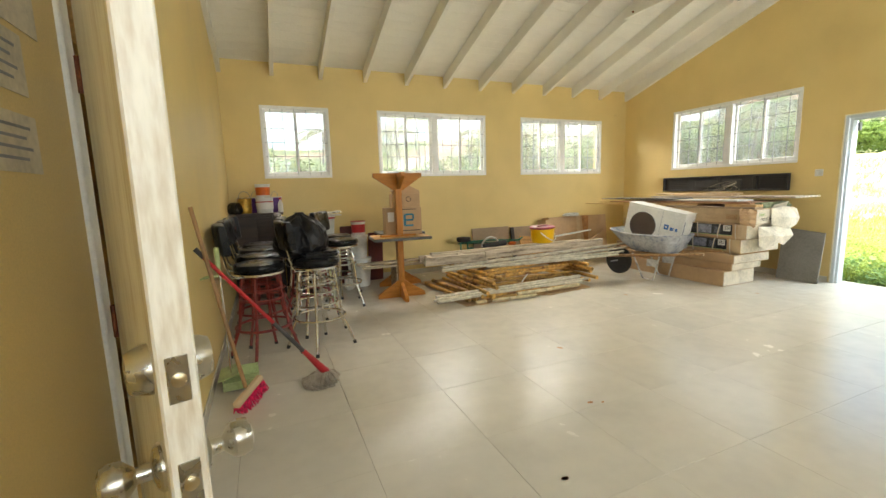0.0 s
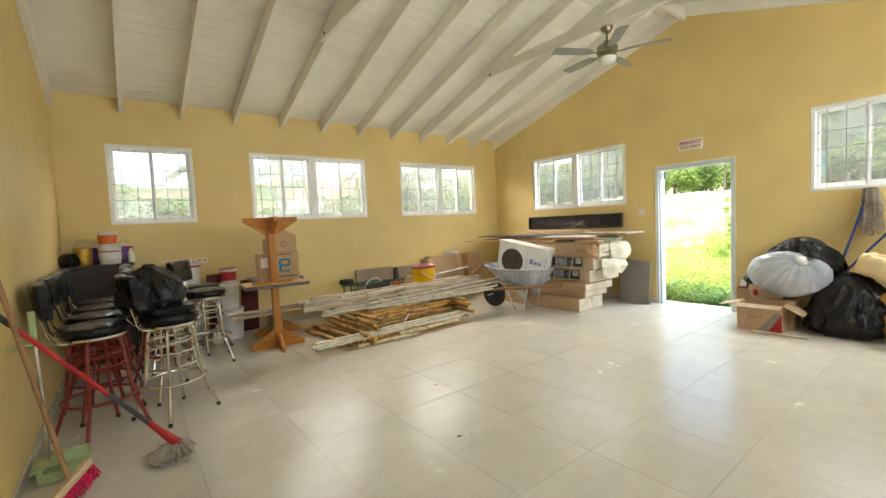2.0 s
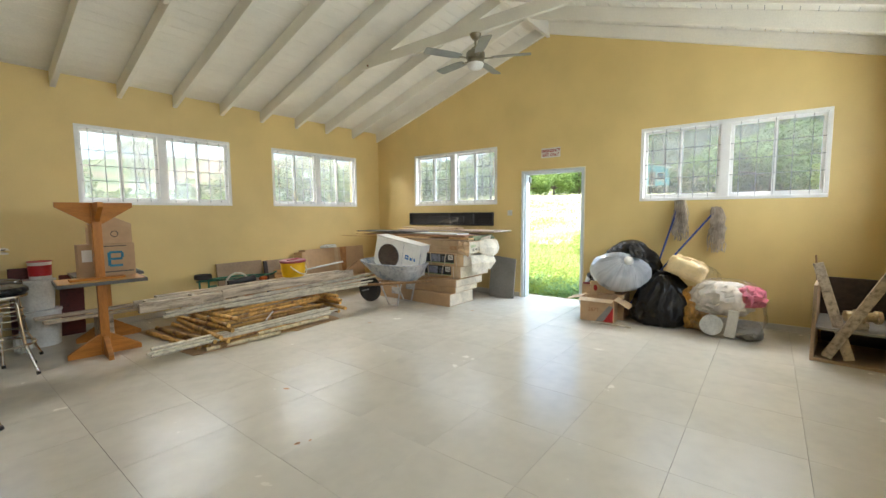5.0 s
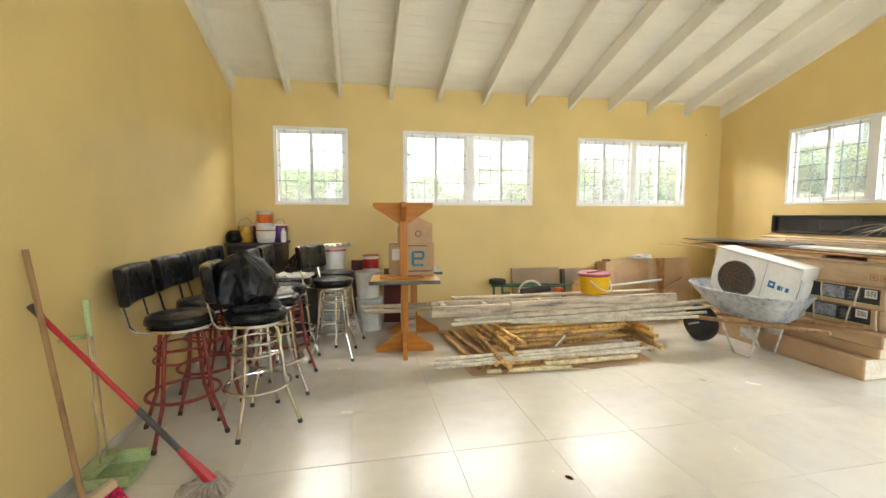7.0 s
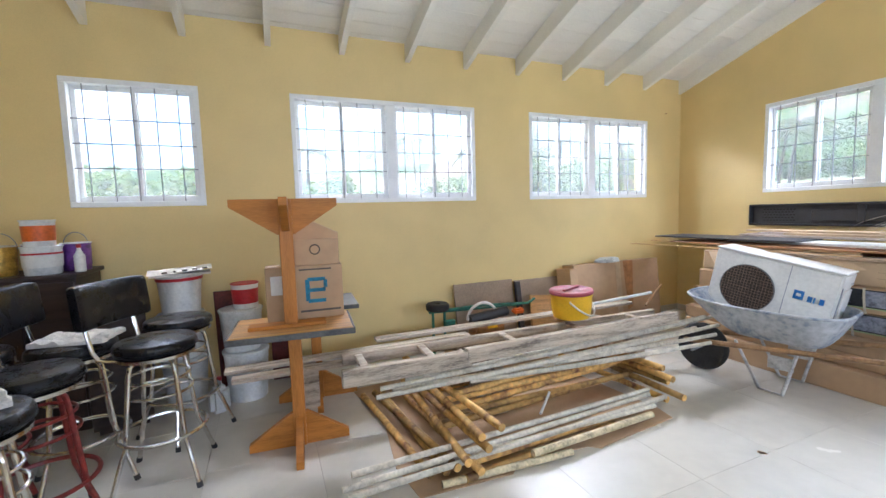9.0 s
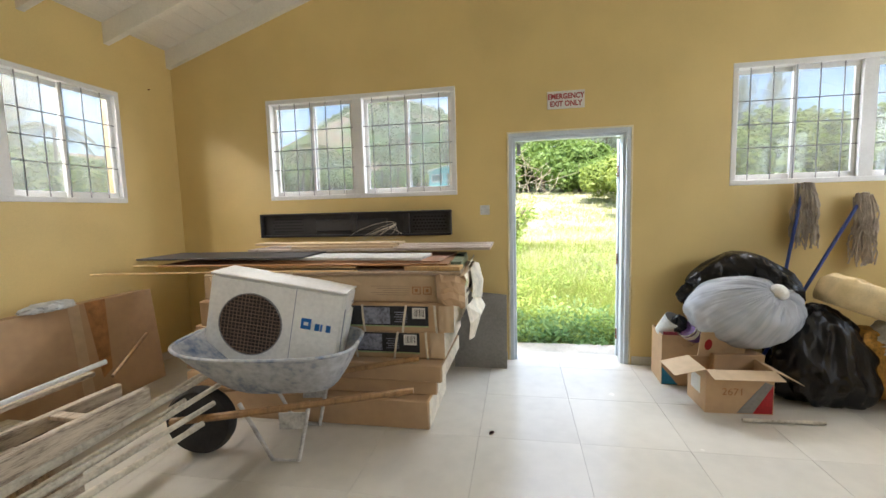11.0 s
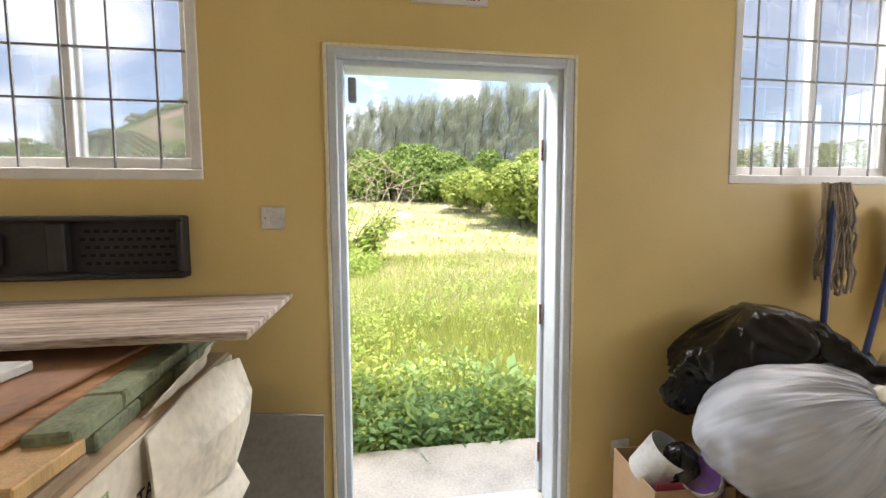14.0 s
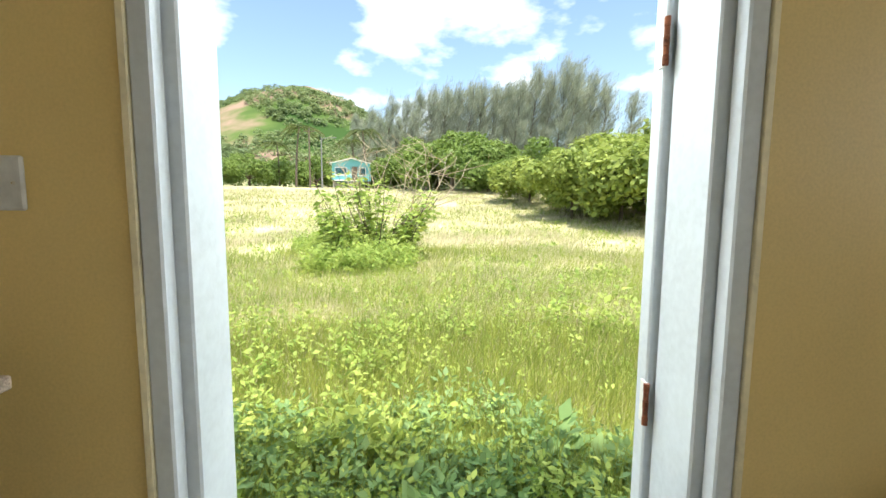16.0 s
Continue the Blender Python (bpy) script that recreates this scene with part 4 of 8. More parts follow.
part("porch_rail", Build().slab(3.3, 3.36, -2.4, 0.3, 1.5, 1.56).slab(3.3, 3.36, -2.4, 0.3, 0.75, 0.82), M["white"], hs, smooth=False)
part("porch_floor", Build().slab(2.4, 3.4, -2.5, 0.9, 0.68, 0.76), M["white"], hs, smooth=False)
for px in (-2.2, 0, 2.2, 3.25):
    for py in (-2.3, 0.0, 2.3):
        if px > 3 and py > 1:
            continue
        part("post", Build().slab(px - 0.1, px + 0.1, py - 0.1, py + 0.1, -0.5, 0.76), M["concrete"], hs, smooth=False)
x, y, z = polar(14.3, 55)
pl = thing("street_lamp", "grey pole with a curved street lamp arm", "lamp post", pose(x, y, z, 0, 0, -80))
part("pole", Build().tube([(0, 0, -0.3), (0, 0, 6.2)], [0.11, 0.07], 8), M["bar"], pl)
part("arm", Build().tube([(0, 0, 5.8), (0.3, 0, 6.15), (1.4, 0, 6.3)], 0.035, 6), M["bar"], pl)
part("lamp_head", Build().box((1.6, 0, 6.28), (0.5, 0.18, 0.1), 0.03), M["bar"], pl)
x, y, z = polar(15.8, 56)
pl = thing("utility_pole", "dark wooden utility pole with a cross bar", "pole", pose(x, y, z))
part("pole", Build().tube([(0, 0, -0.3), (0, 0, 7.4)], [0.13, 0.09], 8), M["bark"], pl)
part("cross_bar", Build().box((0, 0, 7.0), (0.1, 1.4, 0.1), 0.01), M["bark"], pl)

# ---- the overgrown bush in the field ----
bx0, by0 = 18.6, 4.35
bz0 = land(bx0, by0)
nb = thing("wild_bush", "straggling wild bush with pale leaves and dry branches", "bush", pose(bx0, by0, bz0))
tips = []
r = np.random.default_rng(31)
for i in range(40):
    a, q = r.random() * 2 * math.pi, r.random()
    h = 0.7 + 1.5 * r.random() ** 1.4
    p0 = Vector((0.55 * q * math.cos(a), 0.9 * q * math.sin(a), 0))
    p2 = p0 + Vector((0.75 * math.cos(a) * q, 1.1 * math.sin(a), h))
    part("stem", Build().tube([p0, p0.lerp(p2, 0.5) + Vector(r.normal(size=3) * 0.06), p2], [0.018, 0.012, 0.005], 5), M["bark"], nb)
    tips.append((p0, p2))
P, N, A, L = [], [], [], []
for p0, p2 in tips:
    for j in range(85):
        q = p0.lerp(p2, 0.05 + 0.8 * r.random()) + Vector(r.normal(size=3) * 0.10)
        P.append(q)
        N.append(Vector((0, 0, 1)) + Vector(r.normal(size=3) * 0.5))
        A.append(Vector((r.normal(), r.normal(), -0.15)).normalized())
        L.append(0.11 + 0.14 * r.random())
part("leaves", quads("leaves", np.array(P), unit(np.array(N)), np.array(A), np.array(L), np.array(L) * 0.5, M["leaf_weed"], 0.1), None, nb)
for i in range(12):
    dry = Build()
    a = r.random() * 2 * math.pi
    p = Vector((0.3 * math.cos(a), -0.4 + 0.7 * math.sin(a), 0.8))
    pts, d = [p.copy()], Vector((0.2 * math.cos(a), -0.25 + 0.6 * math.sin(a), 1.0)).normalized()
    for j in range(6):
        p = p + d * 0.38
        d = (d + Vector(r.normal(size=3) * 0.28)).normalized()
        pts.append(p.copy())
    dry.tube(pts, [0.016 - 0.002 * j for j in range(7)], 5)
    for j in (2, 3, 4, 5):
        q = pts[j] + Vector((r.normal() * 0.3, r.normal() * 0.5, 0.25))
        dry.tube([pts[j], q, q + Vector((r.normal() * 0.12, r.normal() * 0.25, 0.2))], [0.010, 0.007, 0.005], 4)
    part("dry_branch", dry, M["twig"], nb, "bleached bare branch")
p = Vector((0.0, -0.6, 0.7))
for s in (1.0, 1.4):
    dry = Build().tube([p, p + Vector((-0.2, -0.7 * s, 0.5)), p + Vector((-0.3, -1.3 * s, 0.75)), p + Vector((-0.3, -1.9 * s, 0.65))], [0.018, 0.013, 0.009, 0.004], 5)
    part("dry_branch", dry, M["twig"], nb, "bleached bare branch")


nb.scale = (1.1, 1.15, 1.3)

# ---- grass and weeds: nobody could count them ----
def field(count, d0, d1, power, az0, az1):
    az = np.radians(rng.uniform(az0, az1, count))
    d = d0 + (d1 - d0) * rng.random(count) ** power
    return OX + d * np.cos(az), OY + d * np.sin(az), d


def heights(x, y):
    return np.array([land(a, c) for a, c in zip(x, y)])


def grass(name, label, count, d0, d1, power, h0, h1, width, mat, patch, clump=0.0, az=(-62, 62)):
    x, y, d = field(count, d0, d1, power, *az)
    keep = np.array([noise.noise((a * 0.33, c * 0.33, patch)) for a, c in zip(x, y)]) > clump
    keep &= ~((x < OX + 0.80) & (np.abs(y - 2.6) < 0.92))
    x, y, d = x[keep], y[keep], d[keep]
    k = len(x)
    pos = np.stack([x, y, heights(x, y) - 0.02], 1)
    along = unit(np.stack([rng.normal(size=k) * 0.4, rng.normal(size=k) * 0.4 - 0.15, np.full(k, 1.0)], 1))
    nrm = unit(rng.normal(size=(k, 3)))
    ln = (h0 + (h1 - h0) * rng.random(k)) * (0.7 + 0.02 * d)
    tagged(part(name, quads(name, pos, nrm, along, ln, width * (0.6 + 0.05 * d), mat), None, None, label), "", "grass", "", "stuff")


grass("field_grass", "long green grass in the field", 90000, 1.2, 42, 1.3, 0.12, 0.30, np.float64(0.012), M["blade_green"], 2.0, -0.14)
grass("far_grass", "patches of green grass far out in the field", 40000, 12, 48, 1.0, 0.12, 0.30, np.float64(0.012), M["blade_green"], 21.0, 0.02)
grass("dry_grass", "tall bleached dry grass in the field", 100000, 3.5, 46, 1.1, 0.12, 0.32, np.float64(0.011), M["blade_dry"], 8.0, -0.22)


def herbs(name, label, plants, d0, d1, power, h0, h1, leaf, per, mat, patch, clump, az=(-72, 72), spread=0.5, shape=0.55):
    """Leafy plants, each a leaning stalk with leaves round it: their heights follow the patches."""
    x, y, d = field(plants, d0, d1, power, *az)
    nz = np.array([noise.noise((a * 0.55, c * 0.55, patch)) + 0.5 * noise.noise((a * 1.9, c * 1.9, patch + 3)) for a, c in zip(x, y)])
    keep = (nz > clump) & ~((x < OX + 0.80) & (np.abs(y - 2.6) < 0.86))
    x, y, nz = x[keep], y[keep], nz[keep]
    k = len(x)
    h = (h0 + (h1 - h0) * rng.random(k) ** 2.2) * np.clip(0.65 + 0.9 * (nz - clump), 0.5, 1.5)
    base = np.stack([x, y, heights(x, y) - 0.02], 1)
    lean = np.stack([rng.normal(size=k) * 0.3, rng.normal(size=k) * 0.3 - 0.1, np.ones(k)], 1)
    s = 0.12 + 0.88 * rng.random((k, per)) ** 0.7
    pos = base[:, None] + lean[:, None] * (s * h[:, None])[:, :, None]
    a = rng.random((k, per)) * 2 * np.pi
    out = np.stack([np.cos(a), np.sin(a), 0.35 + rng.normal(size=(k, per)) * 0.45], 2)
    size = leaf * np.exp(rng.normal(size=k) * 0.28)
    ln = (size[:, None] * (1.25 - 0.7 * s) * (0.7 + 0.6 * rng.random((k, per)))).reshape(-1)
    pos = (pos + out * (spread * size[:, None, None])).reshape(-1, 3)
    along = unit(out.reshape(-1, 3))
    nrm = unit(np.cross(along, np.cross(np.array([0.0, 0.0, 1.0]) + rng.normal(size=along.shape) * 0.35, along)))
    leaves = quads(name, pos, nrm, along, ln, ln * shape, mat, 0.14)
    tagged(part(name, leaves, None, None, label), "", "weeds", "", "stuff")


herbs("low_weeds", "bright green leafy weeds growing by the door", 5600, 0.8, 9.0, 0.9, 0.06, 0.42, 0.046, 14, M["leaf_weed"], 5.0, -0.30)
herbs("small_weeds", "fine low weeds between the grass", 15000, 0.8, 26, 1.3, 0.04, 0.17, 0.030, 9, M["leaf_weed"], 12.0, -0.35)
herbs("tall_weeds", "tall leafy stalks standing above the weeds", 420, 1.0, 5.0, 0.8, 0.35, 0.80, 0.066, 34, M["leaf_weed"], 6.5, 0.0)
herbs("vine_weeds", "broad leaved creeper beside the step, darkened by painted shade", 800, 0.75, 2.2, 1.0, 0.12, 0.40, 0.085, 15, M["leaf_shaded"], 6.0, -0.25)
herbs("field_weeds", "clumps of green weeds spread over the field", 3600, 6.0, 28, 0.9, 0.10, 0.42, 0.09, 16, M["leaf_weed"], 9.0, 0.12, (-60, 60))
herbs("bush_weeds", "thick green weeds round the wild bush", 1300, 9.0, 15.5, 1.0, 0.25, 0.95, 0.11, 22, M["leaf_weed"], 14.0, -0.2, (3, 19))
grass("weed_grass", "long thin grass arching over the weeds", 70000, 0.95, 14, 0.9, 0.16, 0.50, np.float64(0.008), M["blade_green"], 4.0, -0.5)
grass("door_grass", "rank grass standing among the weeds by the door", 20000, 0.9, 4.5, 0.8, 0.25, 0.66, np.float64(0.009), M["blade_green"], 17.0, -0.35)
grass("straw", "bleached straw lying among the weeds", 70000, 2.0, 20, 0.9, 0.14, 0.45, np.float64(0.008), M["blade_dry"], 13.0, -0.05)

# ---- more materials ----
M["vinyl"] = material("black_vinyl", (0.006, 0.006, 0.007), 0.27, vary=0.3, scale=12, fine=160, bump=0.06, spec=0.36)
M["red_enamel"] = material("dark_red_enamel", (0.20, 0.022, 0.016), 0.4, vary=0.25, scale=25, bump=0.08)
M["rubber"] = material("black_rubber", (0.02, 0.018, 0.016), 0.7, vary=0.3)
M["pine"] = material("varnished_pine", (0.42, 0.165, 0.028), 0.42, vary=0.15, scale=2.5, fine=28, stretch=(7, 7, 0.8), bump=0.06, spec=0.3)
M["pine_x"] = material("varnished_pine_boards", (0.43, 0.17, 0.028), 0.5, vary=0.15, scale=2.5, fine=28, stretch=(0.8, 7, 7), bump=0.06, spec=0.25)
M["table_top"] = material("worn_oak_laminate", (0.52, 0.27, 0.075), 0.4, vary=0.2, scale=3, fine=30, stretch=(1, 8, 8))
M["edge_grey"] = material("grey_edge_band", (0.10, 0.095, 0.085), 0.5, vary=0.2, scale=10)
M["card"] = material("brown_cardboard", (0.49, 0.325, 0.18), 0.8, vary=0.05, scale=3, fine=16, bump=0.06, shift=0.12)
M["card_in"] = material("pale_cardboard", (0.56, 0.41, 0.25), 0.8, vary=0.06, scale=3, fine=16, bump=0.05)
M["card_white"] = material("cream_printed_card", (0.70, 0.63, 0.50), 0.8, vary=0.12, scale=6, fine=40, bump=0.12)
M["print"] = material("dark_print", (0.09, 0.075, 0.06), 0.8, vary=0.2)
M["blue_print"] = material("blue_print", (0.03, 0.20, 0.30), 0.7, vary=0.2)
M["blue_logo"] = material("blue_sticker", (0.02, 0.14, 0.40), 0.4, vary=0.1)
M["label_black"] = material("black_label", (0.02, 0.02, 0.022), 0.5, vary=0.3, scale=20)
M["label_grey"] = material("grey_label_photo", (0.26, 0.27, 0.33), 0.5, vary=0.3, scale=20)
M["label_white"] = material("white_label", (0.72, 0.70, 0.65), 0.6, vary=0.06)
M["strap"] = material("cream_strap", (0.62, 0.55, 0.42), 0.5, vary=0.1)
M["plastic_white"] = material("white_plastic", (0.66, 0.66, 0.63), 0.4, vary=0.1, scale=7, fine=50, bump=0.05)
M["ac_white"] = material("painted_white_steel", (0.78, 0.77, 0.72), 0.4, vary=0.06, scale=4, fine=40, bump=0.03)
M["grille"] = material("dark_grille", (0.035, 0.025, 0.02), 0.5, vary=0.3)
M["rust_grille"] = material("brown_rusted_grille", (0.17, 0.11, 0.075), 0.6, vary=0.3, scale=9)
M["tin_red"] = material("red_plastic", (0.42, 0.015, 0.02), 0.4, vary=0.15)
M["orange"] = material("orange_print", (0.62, 0.12, 0.01), 0.45, vary=0.12, scale=20)
M["purple"] = material("purple_print", (0.13, 0.04, 0.22), 0.4, vary=0.25, scale=14)
M["gold"] = material("gold_tin", (0.50, 0.30, 0.05), 0.35, 0.6, vary=0.25, scale=18)
M["yellow"] = material("yellow_plastic", (0.78, 0.46, 0.005), 0.35, vary=0.06, scale=6)
M["maroon"] = material("maroon_plastic", (0.27, 0.03, 0.05), 0.4, vary=0.15)
M["maroon_board"] = material("maroon_painted_board", (0.09, 0.015, 0.012), 0.5, vary=0.3, scale=6)
M["red_ply"] = material("red_brown_hardboard", (0.34, 0.175, 0.09), 0.6, vary=0.15, scale=4, fine=40, bump=0.08)
M["foam_green"] = material("sage_green_foam", (0.22, 0.25, 0.15), 0.9, vary=0.2, scale=12, fine=90, bump=0.2)
M["dark_wood"] = material("dark_stained_wood", (0.035, 0.02, 0.015), 0.45, vary=0.3, scale=4, stretch=(1, 6, 6))
M["old_wood"] = material("weathered_grey_timber", (0.48, 0.40, 0.30), 0.85, vary=0.2, scale=3, fine=30, stretch=(1, 9, 9), bump=0.35, tint=(0.13, 0.10, 0.075))
M["old_wood_y"] = material("weathered_grey_plank", (0.45, 0.37, 0.30), 0.85, vary=0.4, scale=3, fine=30, stretch=(14, 0.8, 9), bump=0.7, tint=(0.12, 0.075, 0.055))
M["rust_pipe"] = material("rusty_painted_pipe", (0.50, 0.30, 0.085), 0.7, vary=0.35, scale=5, fine=26, bump=0.35, tint=(0.13, 0.05, 0.025), shift=0.35)
M["grey_pipe"] = material("galvanised_paint_splashed_pipe", (0.56, 0.51, 0.40), 0.6, vary=0.2, scale=9, fine=55, bump=0.25, tint=(0.36, 0.315, 0.235), shift=0.12)
M["cream_pipe"] = material("cream_pipe", (0.60, 0.50, 0.30), 0.6, vary=0.25, scale=8, bump=0.2)
M["tub"] = material("worn_grey_barrow_tub", (0.40, 0.41, 0.42), 0.6, vary=0.25, scale=5, fine=28, bump=0.2, tint=(0.10, 0.15, 0.24))
M["pale_frame"] = material("pale_grey_painted_steel", (0.50, 0.49, 0.46), 0.5, vary=0.2, scale=12, bump=0.1)
M["green"] = material("green_painted_steel", (0.03, 0.16, 0.10), 0.5, vary=0.3, scale=14, bump=0.1)
M["board_grey"] = material("grey_board", (0.25, 0.235, 0.21), 0.7, vary=0.1, scale=3, fine=50, bump=0.05)
M["board_tan"] = material("tan_hardboard", (0.37, 0.265, 0.17), 0.75, vary=0.12, scale=3, fine=60)
M["board_brown"] = material("brown_ply", (0.40, 0.19, 0.065), 0.6, vary=0.2, scale=3, fine=30, stretch=(6, 1, 6))
M["bag_black"] = film_material("black_bin_bag", (0.006, 0.005, 0.0045), (0.010, 0.008, 0.007), 0.22, 4.0, 0.0, 0.016)
M["bag_thin"] = film_material("thin_black_bag", (0.006, 0.0055, 0.006), (0.012, 0.011, 0.012), 0.42, 5.0, 0.0, 0.012)
M["bag_grey"] = film_material("translucent_grey_bag", (0.38, 0.41, 0.46), (0.56, 0.58, 0.62), 0.24, 1.6, 9.0, 0.007)
M["bag_cream"] = material("cream_cloth", (0.72, 0.56, 0.30), 0.8, vary=0.12, scale=6, fine=200, bump=0.2)
M["bag_clear"] = thin_glass("clear_plastic_bag", (0.97, 0.96, 0.95), 0.04, 0.16)
M["cloth_white"] = material("pale_cloth", (0.70, 0.65, 0.57), 0.85, vary=0.15, scale=8, fine=120, bump=0.2)
M["cloth_pink"] = material("pink_cloth", (0.62, 0.16, 0.22), 0.8, vary=0.2, scale=10, bump=0.2)
M["cloth_ochre"] = material("ochre_netting", (0.55, 0.29, 0.06), 0.8, vary=0.3, scale=16, bump=0.3)
M["mop_yarn"] = material("grey_cotton_yarn", (0.40, 0.34, 0.27), 0.95, vary=0.25, scale=10, fine=200, bump=0.4, shift=0.2)
M["blue_handle"] = material("blue_plastic_handle", (0.02, 0.05, 0.22), 0.35, vary=0.15)
M["red_handle"] = material("red_plastic_handle", (0.42, 0.01, 0.015), 0.35, vary=0.12)
M["dark_grip"] = material("dark_grip", (0.05, 0.045, 0.045), 0.6, vary=0.2)
M["stick"] = material("wooden_broom_stick", (0.30, 0.17, 0.07), 0.55, vary=0.2, scale=4, stretch=(8, 8, 1))
M["lime"] = material("pale_green_plastic", (0.38, 0.46, 0.22), 0.45, vary=0.15, scale=9, bump=0.05)
M["bristle"] = material("pink_bristles", (0.62, 0.015, 0.09), 0.6, vary=0.3, scale=60, bump=0.5)
M["charcoal"] = material("charcoal_plastic", (0.022, 0.020, 0.020), 0.5, vary=0.2, scale=8, bump=0.06)
M["blade"] = material("silver_fan_blade", (0.29, 0.30, 0.28), 0.4, 0.3, vary=0.1, scale=4)
M["fan_metal"] = material("aged_nickel", (0.30, 0.27, 0.20), 0.3, 1.0, vary=0.1, scale=14, bump=0.02)
M["frost"] = material("frosted_glass_bowl", (0.80, 0.79, 0.74), 0.3, vary=0.04)
M["red_text"] = material("red_lettering", (0.34, 0.012, 0.012), 0.6, vary=0.1)
# near-black colour stands in for the shade inside bores and slots
M["hole"] = material("unlit_recess", (0.008, 0.007, 0.006), 0.9, vary=0.2)


def bend(b, radius):
    """Curves what b holds round z, its middle kept: local y wraps round."""
    out = []
    for x, y, z in b.v:
        w = y / radius
        out.append((x + radius * (1 - math.cos(w)), radius * math.sin(w), z))
    b.v = out
    return b


def ring(r, z, n=24):
    return [(r * math.cos(2 * math.pi * i / n), r * math.sin(2 * math.pi * i / n), z) for i in range(n)]


# ---- bar stools ----
def bar_stool(m, metal, label, back=True):
    """A swivel bar stool: the back rest is on the local -x side."""
    st = thing("bar_stool", label, "stool", m, "bar stools")
    seat = part("seat", Build().lathe([(0.0, 0.725), (0.15, 0.725), (0.182, 0.732), (0.197, 0.748), (0.200, 0.765), (0.196, 0.782), (0.186, 0.793), (0.150, 0.801), (0.08, 0.805), (0.0, 0.806)], 36), M["vinyl"], st, "black vinyl cushion")
    part("piping", Build().tube(ring(0.1985, 0.750, 40), 0.0035, 6, True), M["vinyl"], seat)
    part("seat_rim", Build().lathe([(0.165, 0.706), (0.188, 0.706), (0.190, 0.724), (0.165, 0.725)], 32), M["chrome"], st, "chrome trim")
    part("swivel_plate", Build().lathe([(0.09, 0.685), (0.09, 0.706), (0.0, 0.706)], 20), metal, st)
    for k in range(4):
        w = radians(68) + k * math.pi / 2
        c, s = math.cos(w), math.sin(w)
        prof = [(0.075, 0.690), (0.120, 0.690), (0.143, 0.670), (0.152, 0.630), (0.190, 0.300), (0.198, 0.245), (0.222, 0.190), (0.279, 0.030), (0.285, 0.012)]
        leg = part("leg", Build().tube([(r * c, r * s, z) for r, z in prof], 0.0125, 10), metal, st)
        part("foot_cap", Build().tube([(0.280 * c, 0.280 * s, 0.028), (0.2885 * c, 0.2885 * s, 0.0)], 0.0155, 10), M["rubber"], leg, "dark rubber foot cap")
    part("foot_ring", Build().tube(ring(0.212, 0.275, 40), 0.011, 8, True), metal, st)
    part("upper_ring", Build().tube(ring(0.150, 0.585, 32), 0.008, 8, True), metal, st)
    part("upper_ring", Build().tube(ring(0.160, 0.505, 32), 0.008, 8, True), metal, st)
    if back:
        for s in (-1, 1):
            part("back_support", Build().tube([(-0.02, s * 0.125, 0.712), (-0.16, s * 0.14, 0.712), (-0.205, s * 0.148, 0.722), (-0.232, s * 0.152, 0.76), (-0.262, s * 0.156, 0.90), (-0.275, s * 0.158, 0.99)], 0.011, 8, flat=0.6), M["chrome"], st, "bent chrome bar")
        bk = Build()
        W, H, D = 0.46, 0.235, 0.07
        steps = 16
        for i in range(steps + 1):
            u = -1 + 2 * i / steps
            y = W / 2 * (math.sin(u * math.pi / 2) * 0.55 + u * 0.45)
            k = (1 - abs(u) ** 9) * 0.30 + 0.70
            for j in range(24):
                a = 2 * math.pi * j / 24
                cx, sz = math.cos(a), math.sin(a)
                x = D / 2 * k * abs(cx) ** 0.45 * (1 if cx > 0 else -1)
                z = (H / 2 - 0.022 * (1 - k)) * abs(sz) ** 0.30 * (1 if sz > 0 else -1)
                bk.v.append((x - 0.268 - 0.10 * z, y, z + 1.005))
        for i in range(steps):
            for j in range(24):
                j2 = (j + 1) % 24
                bk.f.append((i * 24 + j, i * 24 + j2, (i + 1) * 24 + j2, (i + 1) * 24 + j))
        bk.f.append(tuple(range(23, -1, -1)))
        bk.f.append(tuple(steps * 24 + j for j in range(24)))
        bend(bk, 0.75)
        back_rest = part("backrest", bk, M["vinyl"], st, "padded black vinyl back")
    return st


chrome_label = "bar stool with black vinyl seat and back on chrome legs"
red_label = "bar stool with black vinyl seat and back on dark red legs"
first_red = bar_stool(pose(-0.05, 3.87, 0, 0, 0, 6), M["red_enamel"], red_label)
for x, y, a in ((-0.06, 4.37, -3), (-0.05, 4.86, 2), (-0.04, 5.34, 4)):
    copy_thing(first_red, pose(x, y, 0, 0, 0, a))
first_chrome = bar_stool(pose(0.40, 3.90, 0, 0, 0, 8), M["chrome"], chrome_label)
copy_thing(first_chrome, pose(0.42, 4.40, 0, 0, 0, -4))
copy_thing(first_red, pose(0.42, 4.86, 0, 0, 0, 5))
copy_thing(first_chrome, pose(0.42, 5.33, 0, 0, 0, -2))
copy_thing(first_chrome, pose(0.83, 5.20, 0, 0, 0, -27))
bar_stool(pose(0.85, 5.72, 0, 0, 0, 20), M["chrome"], "backless bar stool with black vinyl seat on chrome legs", False)


